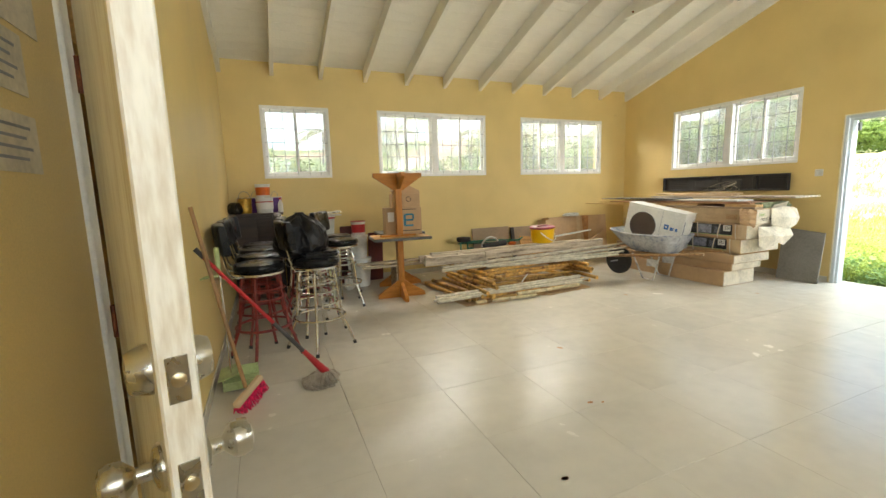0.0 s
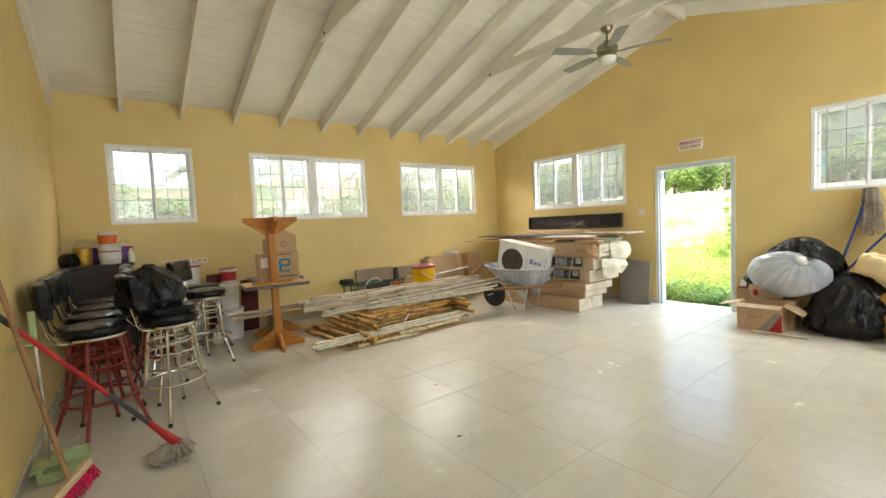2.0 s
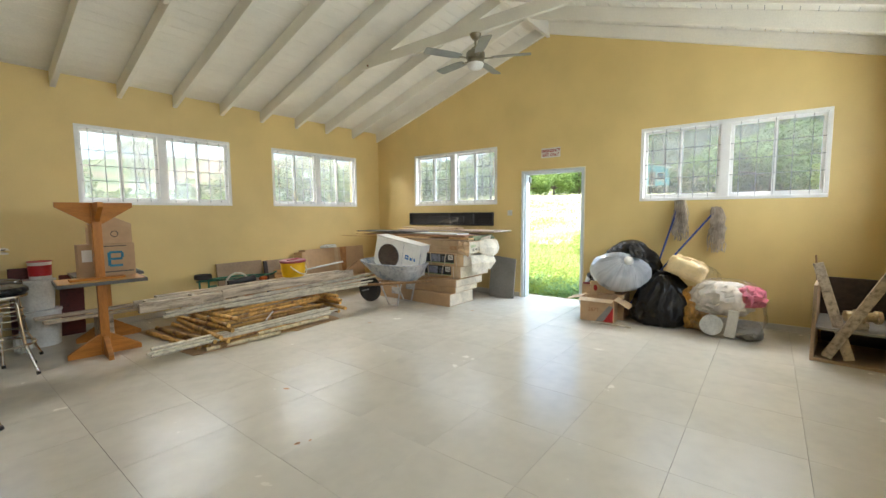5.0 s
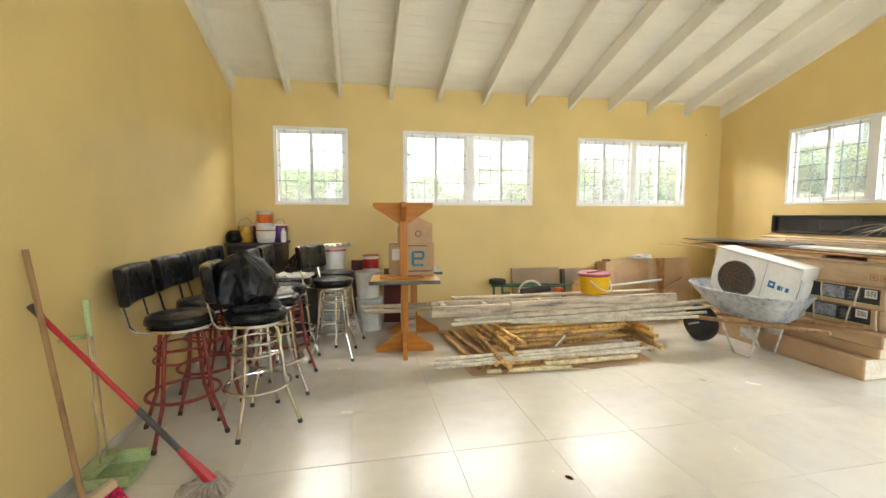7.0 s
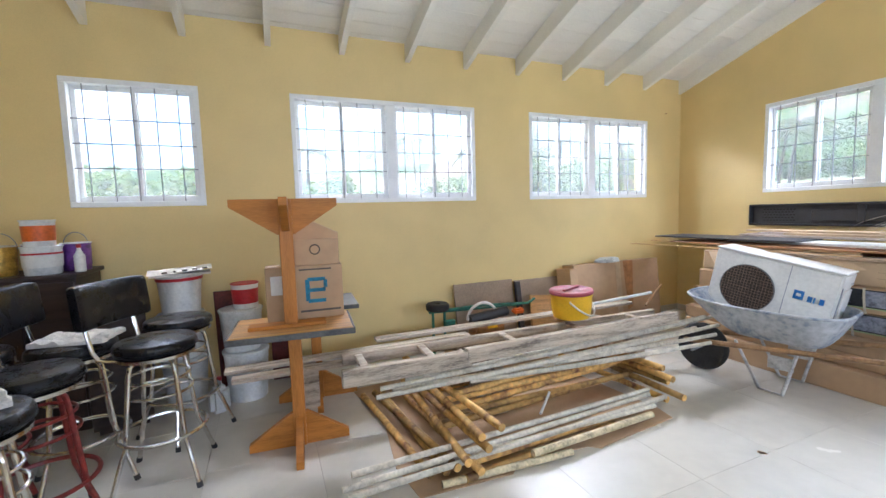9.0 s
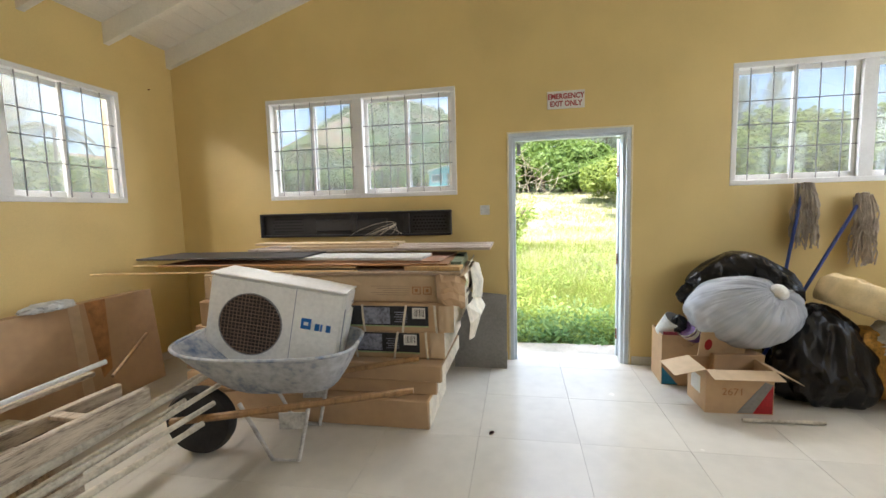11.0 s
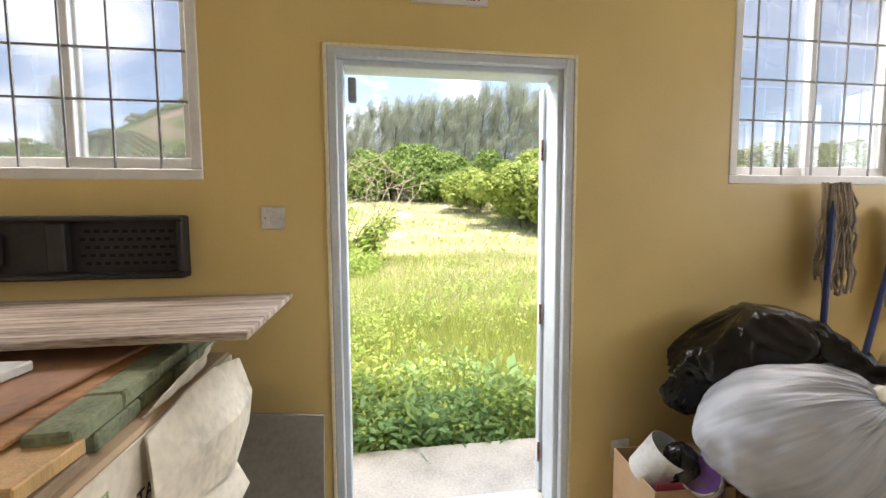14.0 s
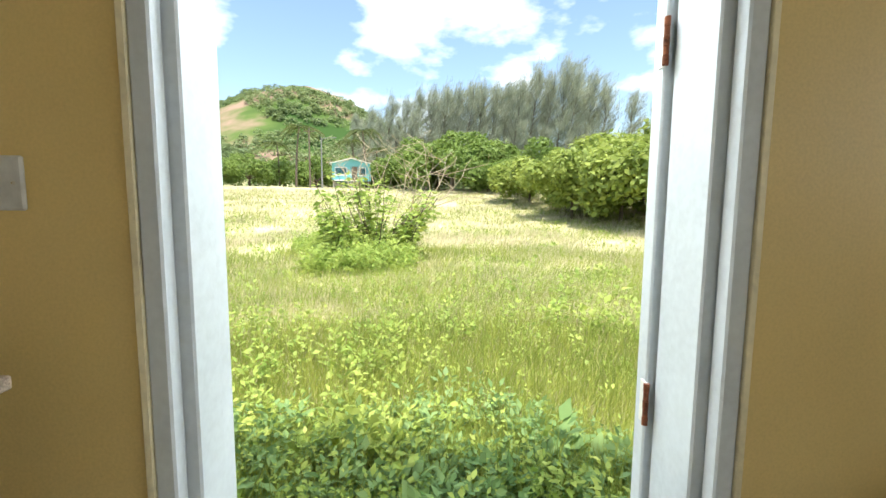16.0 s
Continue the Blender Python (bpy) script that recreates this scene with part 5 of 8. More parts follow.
# ---- soft things ----
def crumple(u, v, freq, seed):
    """Sharp folds, as in crumpled film."""
    q = Vector((math.cos(v * 2 * math.pi) * freq, math.sin(v * 2 * math.pi) * freq, u * freq * 1.6 + seed))
    r = 1 - abs(noise.noise(q)) * 2
    r2 = 1 - abs(noise.noise(q * 2.3 + Vector((3.1, 7.7, seed)))) * 2
    r3 = 1 - abs(noise.noise(q * 4.7 + Vector((1.1, 2.7, seed)))) * 2
    return 0.75 * r + 0.45 * r2 + 0.16 * r3 - 0.45


def bag_mesh(rx, ry, rz, seed, depth=0.06, freq=1.5, neck=0.0, nu=56, nv=88, sag=0.25, pleats=0):
    """A filled bag: its base flattened, folds all over, drawn to a neck on top when asked."""
    b = Build()
    depth = depth * 1.7

    def fn(u, v):
        e = math.pi * (u - 0.5)
        c, s = math.cos(e), math.sin(e)
        rr = abs(c) ** 0.75
        z = s
        if s < 0:
            z = s * (1 - sag)
        if neck and u > 0.82:
            t = (u - 0.82) / 0.18
            rr = rr * (1 - t) + neck * t * (0.7 + 0.6 * t)
            z = z + 0.16 * t
        a = 2 * math.pi * v
        f = 1 + depth * crumple(u, v, freq, seed) / max(0.35, rr) * min(1, rr * 2.5)
        if pleats:
            f += 0.022 * math.sin(a * pleats + 3 * noise.noise((u * 3, a, seed))) * smooth_step(0.45, 0.95, u)
        return (rx * rr * math.cos(a) * f, ry * rr * math.sin(a) * f, rz * (z + depth * 0.6 * crumple(u, v + 0.37, freq, seed + 4) * abs(c)))
    return b.sheet(fn, nu, nv, True)


def settle(b, z=0.0, tilt=None):
    """Turns b and lays its lowest point at z; what lies lower is pressed flat."""
    if tilt:
        b.v = [tuple(tilt @ Vector(p)) for p in b.v]
    low = min(p[2] for p in b.v)
    b.v = [(x, y, max(z, zz - low + z - 0.03)) for x, y, zz in b.v]
    return b


# black bag and cushion on the front chrome stool
b = settle(bag_mesh(0.20, 0.20, 0.245, 5.0, 0.12, 1.35, 0.14, 80, 120, sag=0.5))
t = thing("plastic_bag", "crumpled black plastic bag lying on a bar stool", "bag", pose(0.30, 4.02, 0.80, 0, 0, 20))
part("bag_body", b, M["bag_thin"], t)
t = thing("seat_pad", "black vinyl pad lying on a stool seat", "cushion", pose(0.42, 3.86, 0.806, 0, 0, 12))
part("pad", Build().box((0, 0, 0.022), (0.30, 0.20, 0.044), 0.018), M["vinyl"], t)


def rag(m, w, d, seed, label, mat):
    t = thing("folded_cloth", label, "cloth", m)
    b = Build()
    b.sheet(lambda u, v: ((u - 0.5) * w * (1 + 0.1 * noise.noise((v * 4, seed, 0))), (v - 0.5) * d, 0.02 + 0.03 * noise.noise((u * 5, v * 5, seed)) + 0.012 * noise.noise((u * 13, v * 13, seed))), 24, 24)
    lo = [(x, y, max(0.001, z)) for x, y, z in b.v]
    k = len(lo)
    b.v = lo + [(x, y, 0.0) for x, y, z in lo]
    n = 25
    edge = [i * n for i in range(n)] + [n * (n - 1) + j for j in range(1, n)] + [i * n + n - 1 for i in range(n - 2, -1, -1)] + [j for j in range(n - 2, 0, -1)]
    b.f += [(a, c, c + k, a + k) for a, c in zip(edge, edge[1:] + edge[:1])]
    part("cloth", b, mat, t)


rag(pose(0.42, 4.40, 0.806, 0, 0, 30), 0.26, 0.16, 2.0, "pale grey rag bunched on a stool seat", M["cloth_white"])
rag(pose(0.45, 5.33, 0.806, 0, 0, -10), 0.34, 0.24, 5.0, "flat cream sheet of padding on a stool seat", M["cloth_white"])

# ---- cabinet in the corner with paint tins ----
cab = thing("corner_cabinet", "low black stained cabinet crowded with paint tins", "cabinet", None)
part("body", Build().slab(-0.37, 0.22, 6.04, 6.49, 0.0, 1.075, 0.004), M["dark_wood"], cab)
part("top", Build().slab(-0.385, 0.245, 5.98, 6.50, 1.078, 1.108, 0.005), M["dark_wood"], cab)
for x0, x1 in ((-0.36, -0.08), (-0.07, 0.21)):
    d = part("cabinet_door", Build().slab(x0, x1, 6.022, 6.038, 0.08, 1.05, 0.003), M["dark_wood"], cab)
    part("handle", Build().tube([(x1 - 0.04, 6.0, 0.55), (x1 - 0.04, 6.0, 0.65)], 0.006, 8).slab(x1 - 0.046, x1 - 0.034, 6.0, 6.023, 0.55, 0.56).slab(x1 - 0.046, x1 - 0.034, 6.0, 6.023, 0.64, 0.65), M["nickel"], d)


def tin(name, x, y, z, r, h, body, lid, label, band=None, handle=None, taper=0.92, group="paint tins and tubs", cat="tin"):
    """A pail or tin: walls, rim, lid, a printed band and a wire handle."""
    t = thing(name, label, cat, pose(x, y, z, 0, 0, 37 * (x + y)), group)
    part("body", Build().lathe([(r * taper * 0.96, 0), (r * taper, 0.006), (r, h * 0.93), (r * 1.04, h * 0.935), (r * 1.04, h * 0.955), (r, h * 0.96)], 30), body, t)
    part("lid", Build().lathe([(r * 1.05, h * 0.962), (r * 1.06, h * 0.985), (r * 1.03, h), (r * 0.95, h), (r * 0.93, h * 0.985), (0.0, h * 0.985)], 30), lid, t)
    if band:
        k = lambda f: r * (taper + (1 - taper) * f) + 0.0012
        part("printed_band", Build().lathe([(k(0.2), h * 0.2), (k(0.78), h * 0.78)], 30), band, t)
    if handle:
        pts = [(r * 1.05 * math.cos(a), 0.0, h * 0.86 + handle * math.sin(a)) for a in [math.pi * i / 14 for i in range(15)]]
        part("wire_handle", Build().tube(pts, 0.003, 6), M["bar"], t)
    return t


tin("paint_tin", -0.20, 6.15, 1.108, 0.085, 0.20, M["gold"], M["nickel"], "gold metal paint tin with a wire handle", M["gold"], 0.11)
tin("paint_tin", -0.065, 6.32, 1.108, 0.09, 0.20, M["purple"], M["plastic_white"], "purple printed paint tin", M["purple"], 0.11)
tin("paint_tin", 0.165, 6.26, 1.108, 0.085, 0.20, M["purple"], M["plastic_white"], "purple printed paint tin", M["purple"], 0.10)
tub1 = tin("plastic_tub", 0.035, 6.10, 1.108, 0.105, 0.19, M["plastic_white"], M["plastic_white"], "white plastic tub with a printed label", None, None)
part("label_panel", Build().lathe([(0.1035, 0.05), (0.1060, 0.13)], 30), M["label_white"], tub1)
b = Build()
for i in range(7):
    a = -1.75 + 0.09 * i
    b.box((0.107 * math.cos(a), 0.107 * math.sin(a), 0.09), (0.004, 0.006, 0.05), 0, None)
part("printed_mark", b, M["print"], tub1, smooth=False)
part("red_line", Build().lathe([(0.1058, 0.135), (0.1064, 0.148)], 30), M["tin_red"], tub1)
tin("plastic_tub", 0.025, 6.11, 1.298, 0.088, 0.175, M["plastic_white"], M["plastic_white"], "white plastic tub with an orange label, stacked on another", M["orange"], None)
bt = thing("bottle", "small clear bottle with a red cap", "bottle", pose(0.225, 6.12, 1.108))
part("body", Build().lathe([(0.03, 0), (0.032, 0.01), (0.032, 0.11), (0.012, 0.15), (0.012, 0.165)], 16), M["plastic_white"], bt)
part("cap", Build().lathe([(0.015, 0.165), (0.015, 0.19), (0.0, 0.192)], 12), M["tin_red"], bt)
t = thing("cloth_heap", "heap of black cloth on the cabinet", "cloth", pose(-0.31, 6.12, 1.108))
part("heap", settle(bag_mesh(0.085, 0.11, 0.10, 8.0, 0.15, 2.2, 0, 24, 36)), M["bag_black"], t)
t = thing("tool_bag", "black tool bag with a raised handle behind the stools", "bag", pose(0.42, 6.02, 0.0, 0, 0, 15))
part("body", Build().box((0, 0, 0.43), (0.34, 0.24, 0.86), 0.03), M["dark_wood"], t)
part("heap", Build().lathe([(0.13, 0.86), (0.12, 0.92), (0.07, 0.97), (0.0, 0.985)], 18), M["bag_black"], t)

# ---- white buckets against the north wall ----
tin("bucket", 0.77, 6.28, 0.0, 0.16, 0.37, M["plastic_white"], M["plastic_white"], "large white plastic bucket on the floor", None, None, 0.86, "white buckets", "bucket")
tin("bucket", 0.77, 6.28, 0.37, 0.155, 0.35, M["plastic_white"], M["plastic_white"], "large white plastic bucket stacked on another", None, None, 0.86, "white buckets", "bucket")
k = tin("bucket", 0.78, 6.26, 0.72, 0.15, 0.30, M["plastic_white"], M["plastic_white"], "white bucket with a red rim", None, None, 0.86, "white buckets", "bucket")
part("red_rim", Build().lathe([(0.159, 0.262), (0.161, 0.285)], 30), M["tin_red"], k)
t = thing("paper_sack", "folded cream paper sack with dark lettering on a bucket", "sack", pose(0.80, 6.22, 1.022, 0, 0, 8))
part("sack", Build().sheet(lambda u, v: ((u - 0.5) * 0.42, (v - 0.5) * 0.22, 0.02 + 0.025 * math.sin(math.pi * v) + 0.02 * u + 0.012 * noise.noise((u * 6, v * 5, 1))), 20, 12).box((0, 0, 0.009), (0.40, 0.20, 0.016)), M["cloth_white"], t)
for i, w in enumerate((0.05, 0.02, 0.05, 0.05, 0.05)):
    part("letter_bar", Build().box((-0.10 + i * 0.065, -0.112, 0.035 + 0.004 * i), (w * 0.7, 0.004, 0.011)), M["print"], t, smooth=False)
tin("bucket", 1.22, 6.14, 0.0, 0.165, 0.40, M["plastic_white"], M["plastic_white"], "large white plastic bucket on the floor", None, None, 0.86, "white buckets", "bucket")
k = tin("bucket", 1.20, 6.15, 0.40, 0.155, 0.33, M["plastic_white"], M["plastic_white"], "large white plastic bucket stacked on another", None, 0.0, 0.86, "white buckets", "bucket")
for j in range(5):
    part("print_line", Build().box((0.02, -0.150 - 0.001 * j, 0.20 - 0.022 * j), (0.09 - 0.01 * (j % 3), 0.004, 0.007)), M["print"], k, smooth=False)
tin("paint_tin", 1.24, 6.16, 0.73, 0.10, 0.20, M["plastic_white"], M["tin_red"], "white tin with a red lid on the buckets", M["tin_red"], None)
for x, w, h in ((1.12, 0.24, 0.86), (1.52, 0.22, 0.74)):
    t = thing("painted_board", "maroon painted board leaning against the wall", "board", pose(x, 6.40, 0, 7, 0, 0), "maroon boards")
    part("board", Build().slab(-w / 2, w / 2, -0.012, 0.012, 0.0, h, 0.004), M["maroon_board"], t)
t = thing("plastic_jug", "white plastic jug on the floor", "jug", pose(1.03, 5.92, 0, 0, 0, 25))
part("body", Build().box((0, 0, 0.10), (0.14, 0.10, 0.20), 0.03), M["plastic_white"], t)
part("neck", Build().lathe([(0.03, 0.195), (0.022, 0.225), (0.022, 0.245), (0.0, 0.246)], 14), M["plastic_white"], t)
part("cap", Build().lathe([(0.025, 0.246), (0.025, 0.268), (0.0, 0.27)], 14), M["tin_red"], t)


# ---- pedestal tables ----
def cross_foot(b, m, half=0.30, low=0.045, high=0.21, thick=0.042, lift=0.0):
    """One board of a cross foot, tapering to its ends."""
    pl = [(-half, lift), (half, lift), (half, lift + low), (0.05, lift + high), (-0.05, lift + high), (-half, lift + low)]
    return b.prism(pl, thick, m @ Matrix.Translation((0, thick / 2, 0)) @ STAND_XZ)


def pedestal(t, z0, height, flip=False):
    post = Build().slab(-0.038, 0.038, -0.038, 0.038, 0.0, height, 0.004)
    one, two = Build(), Build()
    cross_foot(one, Matrix())
    cross_foot(two, Matrix.Rotation(math.pi / 2, 4, "Z"), 0.30, 0.045, 0.19)
    base = Matrix.Translation((0, 0, z0)) if not flip else Matrix.Translation((0, 0, z0 + height)) @ Matrix.Rotation(math.pi, 4, "X")
    for nm, bb in (("post", post), ("foot_board", one), ("foot_board", two)):
        bb.v = [tuple(base @ Vector(p)) for p in bb.v]
        part(nm, bb, M["pine"] if nm == "post" else M["pine_x"], t)


table = thing("pedestal_table", "varnished pine pedestal table with a grey edged top", "table", pose(1.555, 5.20, 0, 0, 0, -5))
pedestal(table, 0, 0.725)
top = part("tabletop", Build().slab(-0.34, 0.34, -0.23, 0.23, 0.745, 0.782, 0.004), M["table_top"], table)
part("edge_band", Build().slab(-0.352, 0.352, -0.245, -0.232, 0.744, 0.779, 0.003).slab(-0.352, 0.352, 0.232, 0.245, 0.744, 0.779, 0.003).slab(-0.354, -0.342, -0.232, 0.232, 0.744, 0.779, 0.003).slab(0.342, 0.354, -0.232, 0.232, 0.744, 0.779, 0.003), M["edge_grey"], top, "grey ribbed edge")
ped = thing("upturned_pedestal", "varnished pine table pedestal standing upside down on a table", "table base", pose(1.54, 5.14, 0.784, 0, 0, -4))
pedestal(ped, 0.022, 0.745, True)
part("mounting_plate", Build().slab(-0.24, 0.20, -0.05, 0.05, 0.0, 0.022, 0.003), M["pine_x"], ped)
second = thing("pedestal_table", "varnished pine pedestal table half hidden behind another", "table", pose(1.74, 5.86, 0, 0, 0, -4))
pedestal(second, 0, 0.735)
part("tabletop", Build().slab(-0.30, 0.32, -0.25, 0.25, 0.742, 0.775, 0.004), M["edge_grey"], second)


def carton(name, m, w, d, h, label, flaps=(), mat="card", tape=True, cat="box"):
    """A cardboard box: local x width, y depth; flaps: (side, angle) of opened lids."""
    t = thing(name, label, cat, m, "cardboard boxes")
    th = 0.005
    if flaps:
        part("body", Build().slab(0, w, 0, th, 0, h).slab(0, w, d - th, d, 0, h).slab(0, th, th, d - th, 0, h).slab(w - th, w, th, d - th, 0, h).slab(th, w - th, th, d - th, 0, th), M[mat], t, smooth=False)
        for side, a in flaps:
            fl = d * 0.48 if side in "fb" else w * 0.42
            mm = {"f": pose(0, 0, h, a, 0, 0) @ pose(0, -fl, 0), "b": pose(0, d, h, -a, 0, 0), "l": pose(0, 0, h, 0, -a, 0) @ pose(-fl, 0, 0), "r": pose(w, 0, h, 0, a, 0)}[side]
            size = (w, fl) if side in "fb" else (fl, d)
            part("flap", Build().add(Build().slab(0, size[0], 0, size[1], 0, 0.004).v, Build().slab(0, 1, 0, 1, 0, 1).f, mm), M["card_in"], t, smooth=False)
    else:
        part("body", Build().slab(0, w, 0, d, 0, h, 0.004), M[mat], t)
        if tape:
            part("tape", Build().slab(0, w, d / 2 - 0.025, d / 2 + 0.025, h + 0.0005, h + 0.0015).slab(w + 0.0005, w + 0.0015, d / 2 - 0.025, d / 2 + 0.025, h - 0.07, h), M["card_in"], t, smooth=False)
    return t


def disc(b, c, r, depth, m, seg=28, hole=0.0):
    prof = [(hole, 0), (r, 0), (r, depth), (hole, depth), (hole, 0)] if hole else [(r, 0), (r, depth), (0, depth)]
    return b.lathe(prof, seg, Matrix.Translation(c) @ m)


FACE_S = Matrix.Rotation(math.pi / 2, 4, "X")      # local z to -y
FACE_W = Matrix.Rotation(-math.pi / 2, 4, "Y")     # local z to -x

bx = carton("cardboard_box", pose(1.405, 5.275, 0.784, 0, 0, -3), 0.47, 0.165, 0.345, "brown cardboard box with a blue printed mark on a table")
b = Build()
for z in (0.115, 0.185, 0.255):
    b.slab(0.25, 0.36, -0.0025, -0.001, z - 0.012, z + 0.012)
b.slab(0.235, 0.262, -0.0025, -0.001, 0.115, 0.255).slab(0.348, 0.372, -0.0025, -0.001, 0.197, 0.25)
part("printed_mark", b, M["blue_print"], bx, smooth=False)
part("print_line", Build().slab(0.20, 0.45, -0.0025, -0.001, 0.045, 0.058), M["print"], bx, smooth=False)
part("print_line", Build().slab(0.20, 0.40, -0.0025, -0.001, 0.315, 0.325), M["print"], bx, smooth=False)
part("paper_label", Build().slab(0.03, 0.11, -0.0025, -0.001, 0.17, 0.29), M["label_white"], bx, smooth=False)
bx = carton("cardboard_box", pose(1.50, 5.27, 1.131, 0, 0, -3), 0.36, 0.16, 0.17, "brown cardboard box with its flaps folded up like a roof")
ring_mark = Build()
ring_mark.tube([(0.21 + 0.03 * math.cos(2 * math.pi * q / 24), -0.002, 0.10 + 0.03 * math.sin(2 * math.pi * q / 24)) for q in range(24)], 0.004, 6, True)
part("printed_mark", ring_mark, M["print"], bx)
part("gable_end", Build().prism([(0.0, 0.0), (0.36, 0.0), (0.36, 0.03), (0.19, 0.115), (0.0, 0.03)], 0.004, Matrix.Translation((0, 0.004, 0.17)) @ STAND_XZ), M["card"], bx)
for a, w0 in ((0.0, 1), (0.36, -1)):
    part("roof_flap", Build().add([(a, 0.008, 0.2), (0.185, 0.008, 0.287), (0.185, 0.155, 0.287), (a, 0.155, 0.2), (a, 0.008, 0.205), (0.185, 0.008, 0.292), (0.185, 0.155, 0.292), (a, 0.155, 0.205)], [(3, 2, 1, 0), (4, 5, 6, 7), (0, 1, 5, 4), (2, 3, 7, 6), (1, 2, 6, 5), (3, 0, 4, 7)]), M["card_in"], bx, smooth=False)

# ---- timber and pipe pile ----
t = thing("cardboard_sheet", "flattened cardboard spread on the floor under the pipes", "cardboard", pose(2.05, 4.38, 0.0, 0, 0, 0))
part("sheet", Build().prism([(0.02, 0.0), (0.55, -0.03), (0.62, 0.03), (1.1, 0.0), (1.16, -0.05), (1.30, -0.03), (1.85, 0.02), (1.88, 0.16), (1.80, 0.9), (1.85, 1.5), (0.9, 1.52), (-0.05, 1.48), (0.05, 0.8), (-0.02, 0.3)], 0.006), M["card"], t, smooth=False)


def pipe(name, a, c, r, mat, label, group, sag=0.0):
    """A hollow pipe lying from a to c."""
    a, c = Vector(a), Vector(c)
    t = thing(name, label, "pipe", Matrix.Translation(a), group)
    d = c - a
    n = d.normalized()
    pts = [d * (i / 6) - Vector((0, 0, sag * math.sin(math.pi * i / 6))) for i in range(7)]
    part("tube", Build().tube(pts, r, 12, caps=False).tube([d * 0.0, d], r * 0.8, 12, caps=False), M[mat], t)
    for p, q in ((Vector(), n), (d, -n)):
        rim = Build()
        rot = n.to_track_quat("Z", "Y").to_matrix().to_4x4()
        rim.lathe([(r * 0.8, 0), (r * 1.0, 0), (r * 1.0, 0.002), (r * 0.8, 0.002)], 12, Matrix.Translation(p - n * 0.001) @ rot)
        part("pipe_end", rim, M[mat], t)
        part("bore", Build().lathe([(r * 0.8, 0), (0, 0)], 12, Matrix.Translation(p + q * 0.03) @ rot), M["hole"], t)
    return t


def scaffold_frame(x0, x1, y0, yb, y1, z, skew, r=0.023):
    """A rusty H frame: two legs along y and two rails along x."""
    t = thing("scaffold_frame", "rusty yellow painted steel scaffold frame lying flat", "scaffold", pose(x0, y0, z, 0, 0, skew), "stacked scaffold frames")
    w = x1 - x0
    for x, ya, yc in ((0.0, 0.0, y1 - y0), (w, 0.05, y1 - y0 - 0.15)):
        leg = part("leg", Build().tube([(x, ya, 0), (x, yc, 0)], r, 12, caps=False), M["rust_pipe"], t)
        rot = Vector((0, 1, 0)).to_track_quat("Z", "Y").to_matrix().to_4x4()
        for yy, s in ((ya, 1), (yc, -1)):
            part("leg_end", Build().lathe([(r * 0.78, 0), (r, 0), (r, 0.002), (r * 0.78, 0.002)], 12, Matrix.Translation((x, yy - 0.001, 0)) @ rot), M["rust_pipe"], leg)
            part("bore", Build().lathe([(r * 0.8, 0), (0, 0)], 12, Matrix.Translation((x, yy + s * 0.02, 0)) @ rot), M["hole"], leg)
    part("rail", Build().tube([(0, yb - y0, 0), (w, yb - y0, 0)], r * 0.92, 12), M["rust_pipe"], t)
    part("rail", Build().tube([(0, y1 - y0 - 0.25, 0), (w, y1 - y0 - 0.25, 0)], r * 0.8, 12), M["rust_pipe"], t)
    for x in (0.0, w):
        part("coupler", Build().tube([(x, yb - y0 - 0.02, 0.0), (x, yb - y0 + 0.02, 0.0)], r * 1.2, 10), M["rust_pipe"], t)


scaffold_frame(2.40, 3.98, 4.34, 4.86, 5.62, 0.075, 4)
scaffold_frame(2.34, 4.00, 4.37, 4.90, 5.58, 0.125, -1)
scaffold_frame(2.46, 4.05, 4.36, 4.86, 5.62, 0.175, 5)
scaffold_frame(2.44, 4.00, 4.40, 4.90, 5.60, 0.225, 1)
scaffold_frame(2.54, 4.02, 4.36, 4.86, 5.66, 0.275, 6)
for i, (x, y, a) in enumerate(((2.17, 4.50, 96), (2.26, 4.48, 93), (2.30, 4.42, 99))):
    d = Vector((math.cos(radians(a)), math.sin(radians(a)), 0)) * 1.15
    pipe("steel_pipe", (x, y, 0.030 + 0.048 * (i == 2)), Vector((x, y, 0.030 + 0.048 * (i == 2))) + d, 0.023, "rust_pipe", "rusty yellow steel pipe", "rusty pipes")
# low pipes along the front edge
for a, c, r, mt, lb in [((1.76, 4.55, 0.115), (3.90, 4.60, 0.125), 0.017, "grey_pipe", "paint splashed grey conduit"), ((1.70, 4.47, 0.10), (3.86, 4.56, 0.115), 0.016, "grey_pipe", "paint splashed grey conduit"), ((1.72, 4.42, 0.085), (3.95, 4.50, 0.10), 0.017, "grey_pipe", "paint splashed grey conduit"), ((1.80, 4.51, 0.085), (3.80, 4.46, 0.085), 0.015, "grey_pipe", "paint splashed grey conduit"),
                      ((2.33, 4.385, 0.028), (3.45, 4.47, 0.028), 0.024, "rust_pipe", "rusty orange steel pipe"), ((2.20, 4.40, 0.026), (3.0, 4.345, 0.026), 0.020, "cream_pipe", "pale cream pipe lying on cardboard"), ((2.75, 4.375, 0.065), (3.74, 4.43, 0.05), 0.021, "cream_pipe", "pale cream pipe lying on cardboard"), ((2.36, 4.44, 0.075), (3.5, 4.50, 0.07), 0.022, "rust_pipe", "rusty orange steel pipe")]:
    pipe("conduit", a, c, r, mt, lb, "pipes along the floor")
pipe("plastic_stick", (2.98, 4.62, 0.14), (3.14, 4.74, 0.20), 0.009, "plastic_white", "short white plastic stick", "sticks")
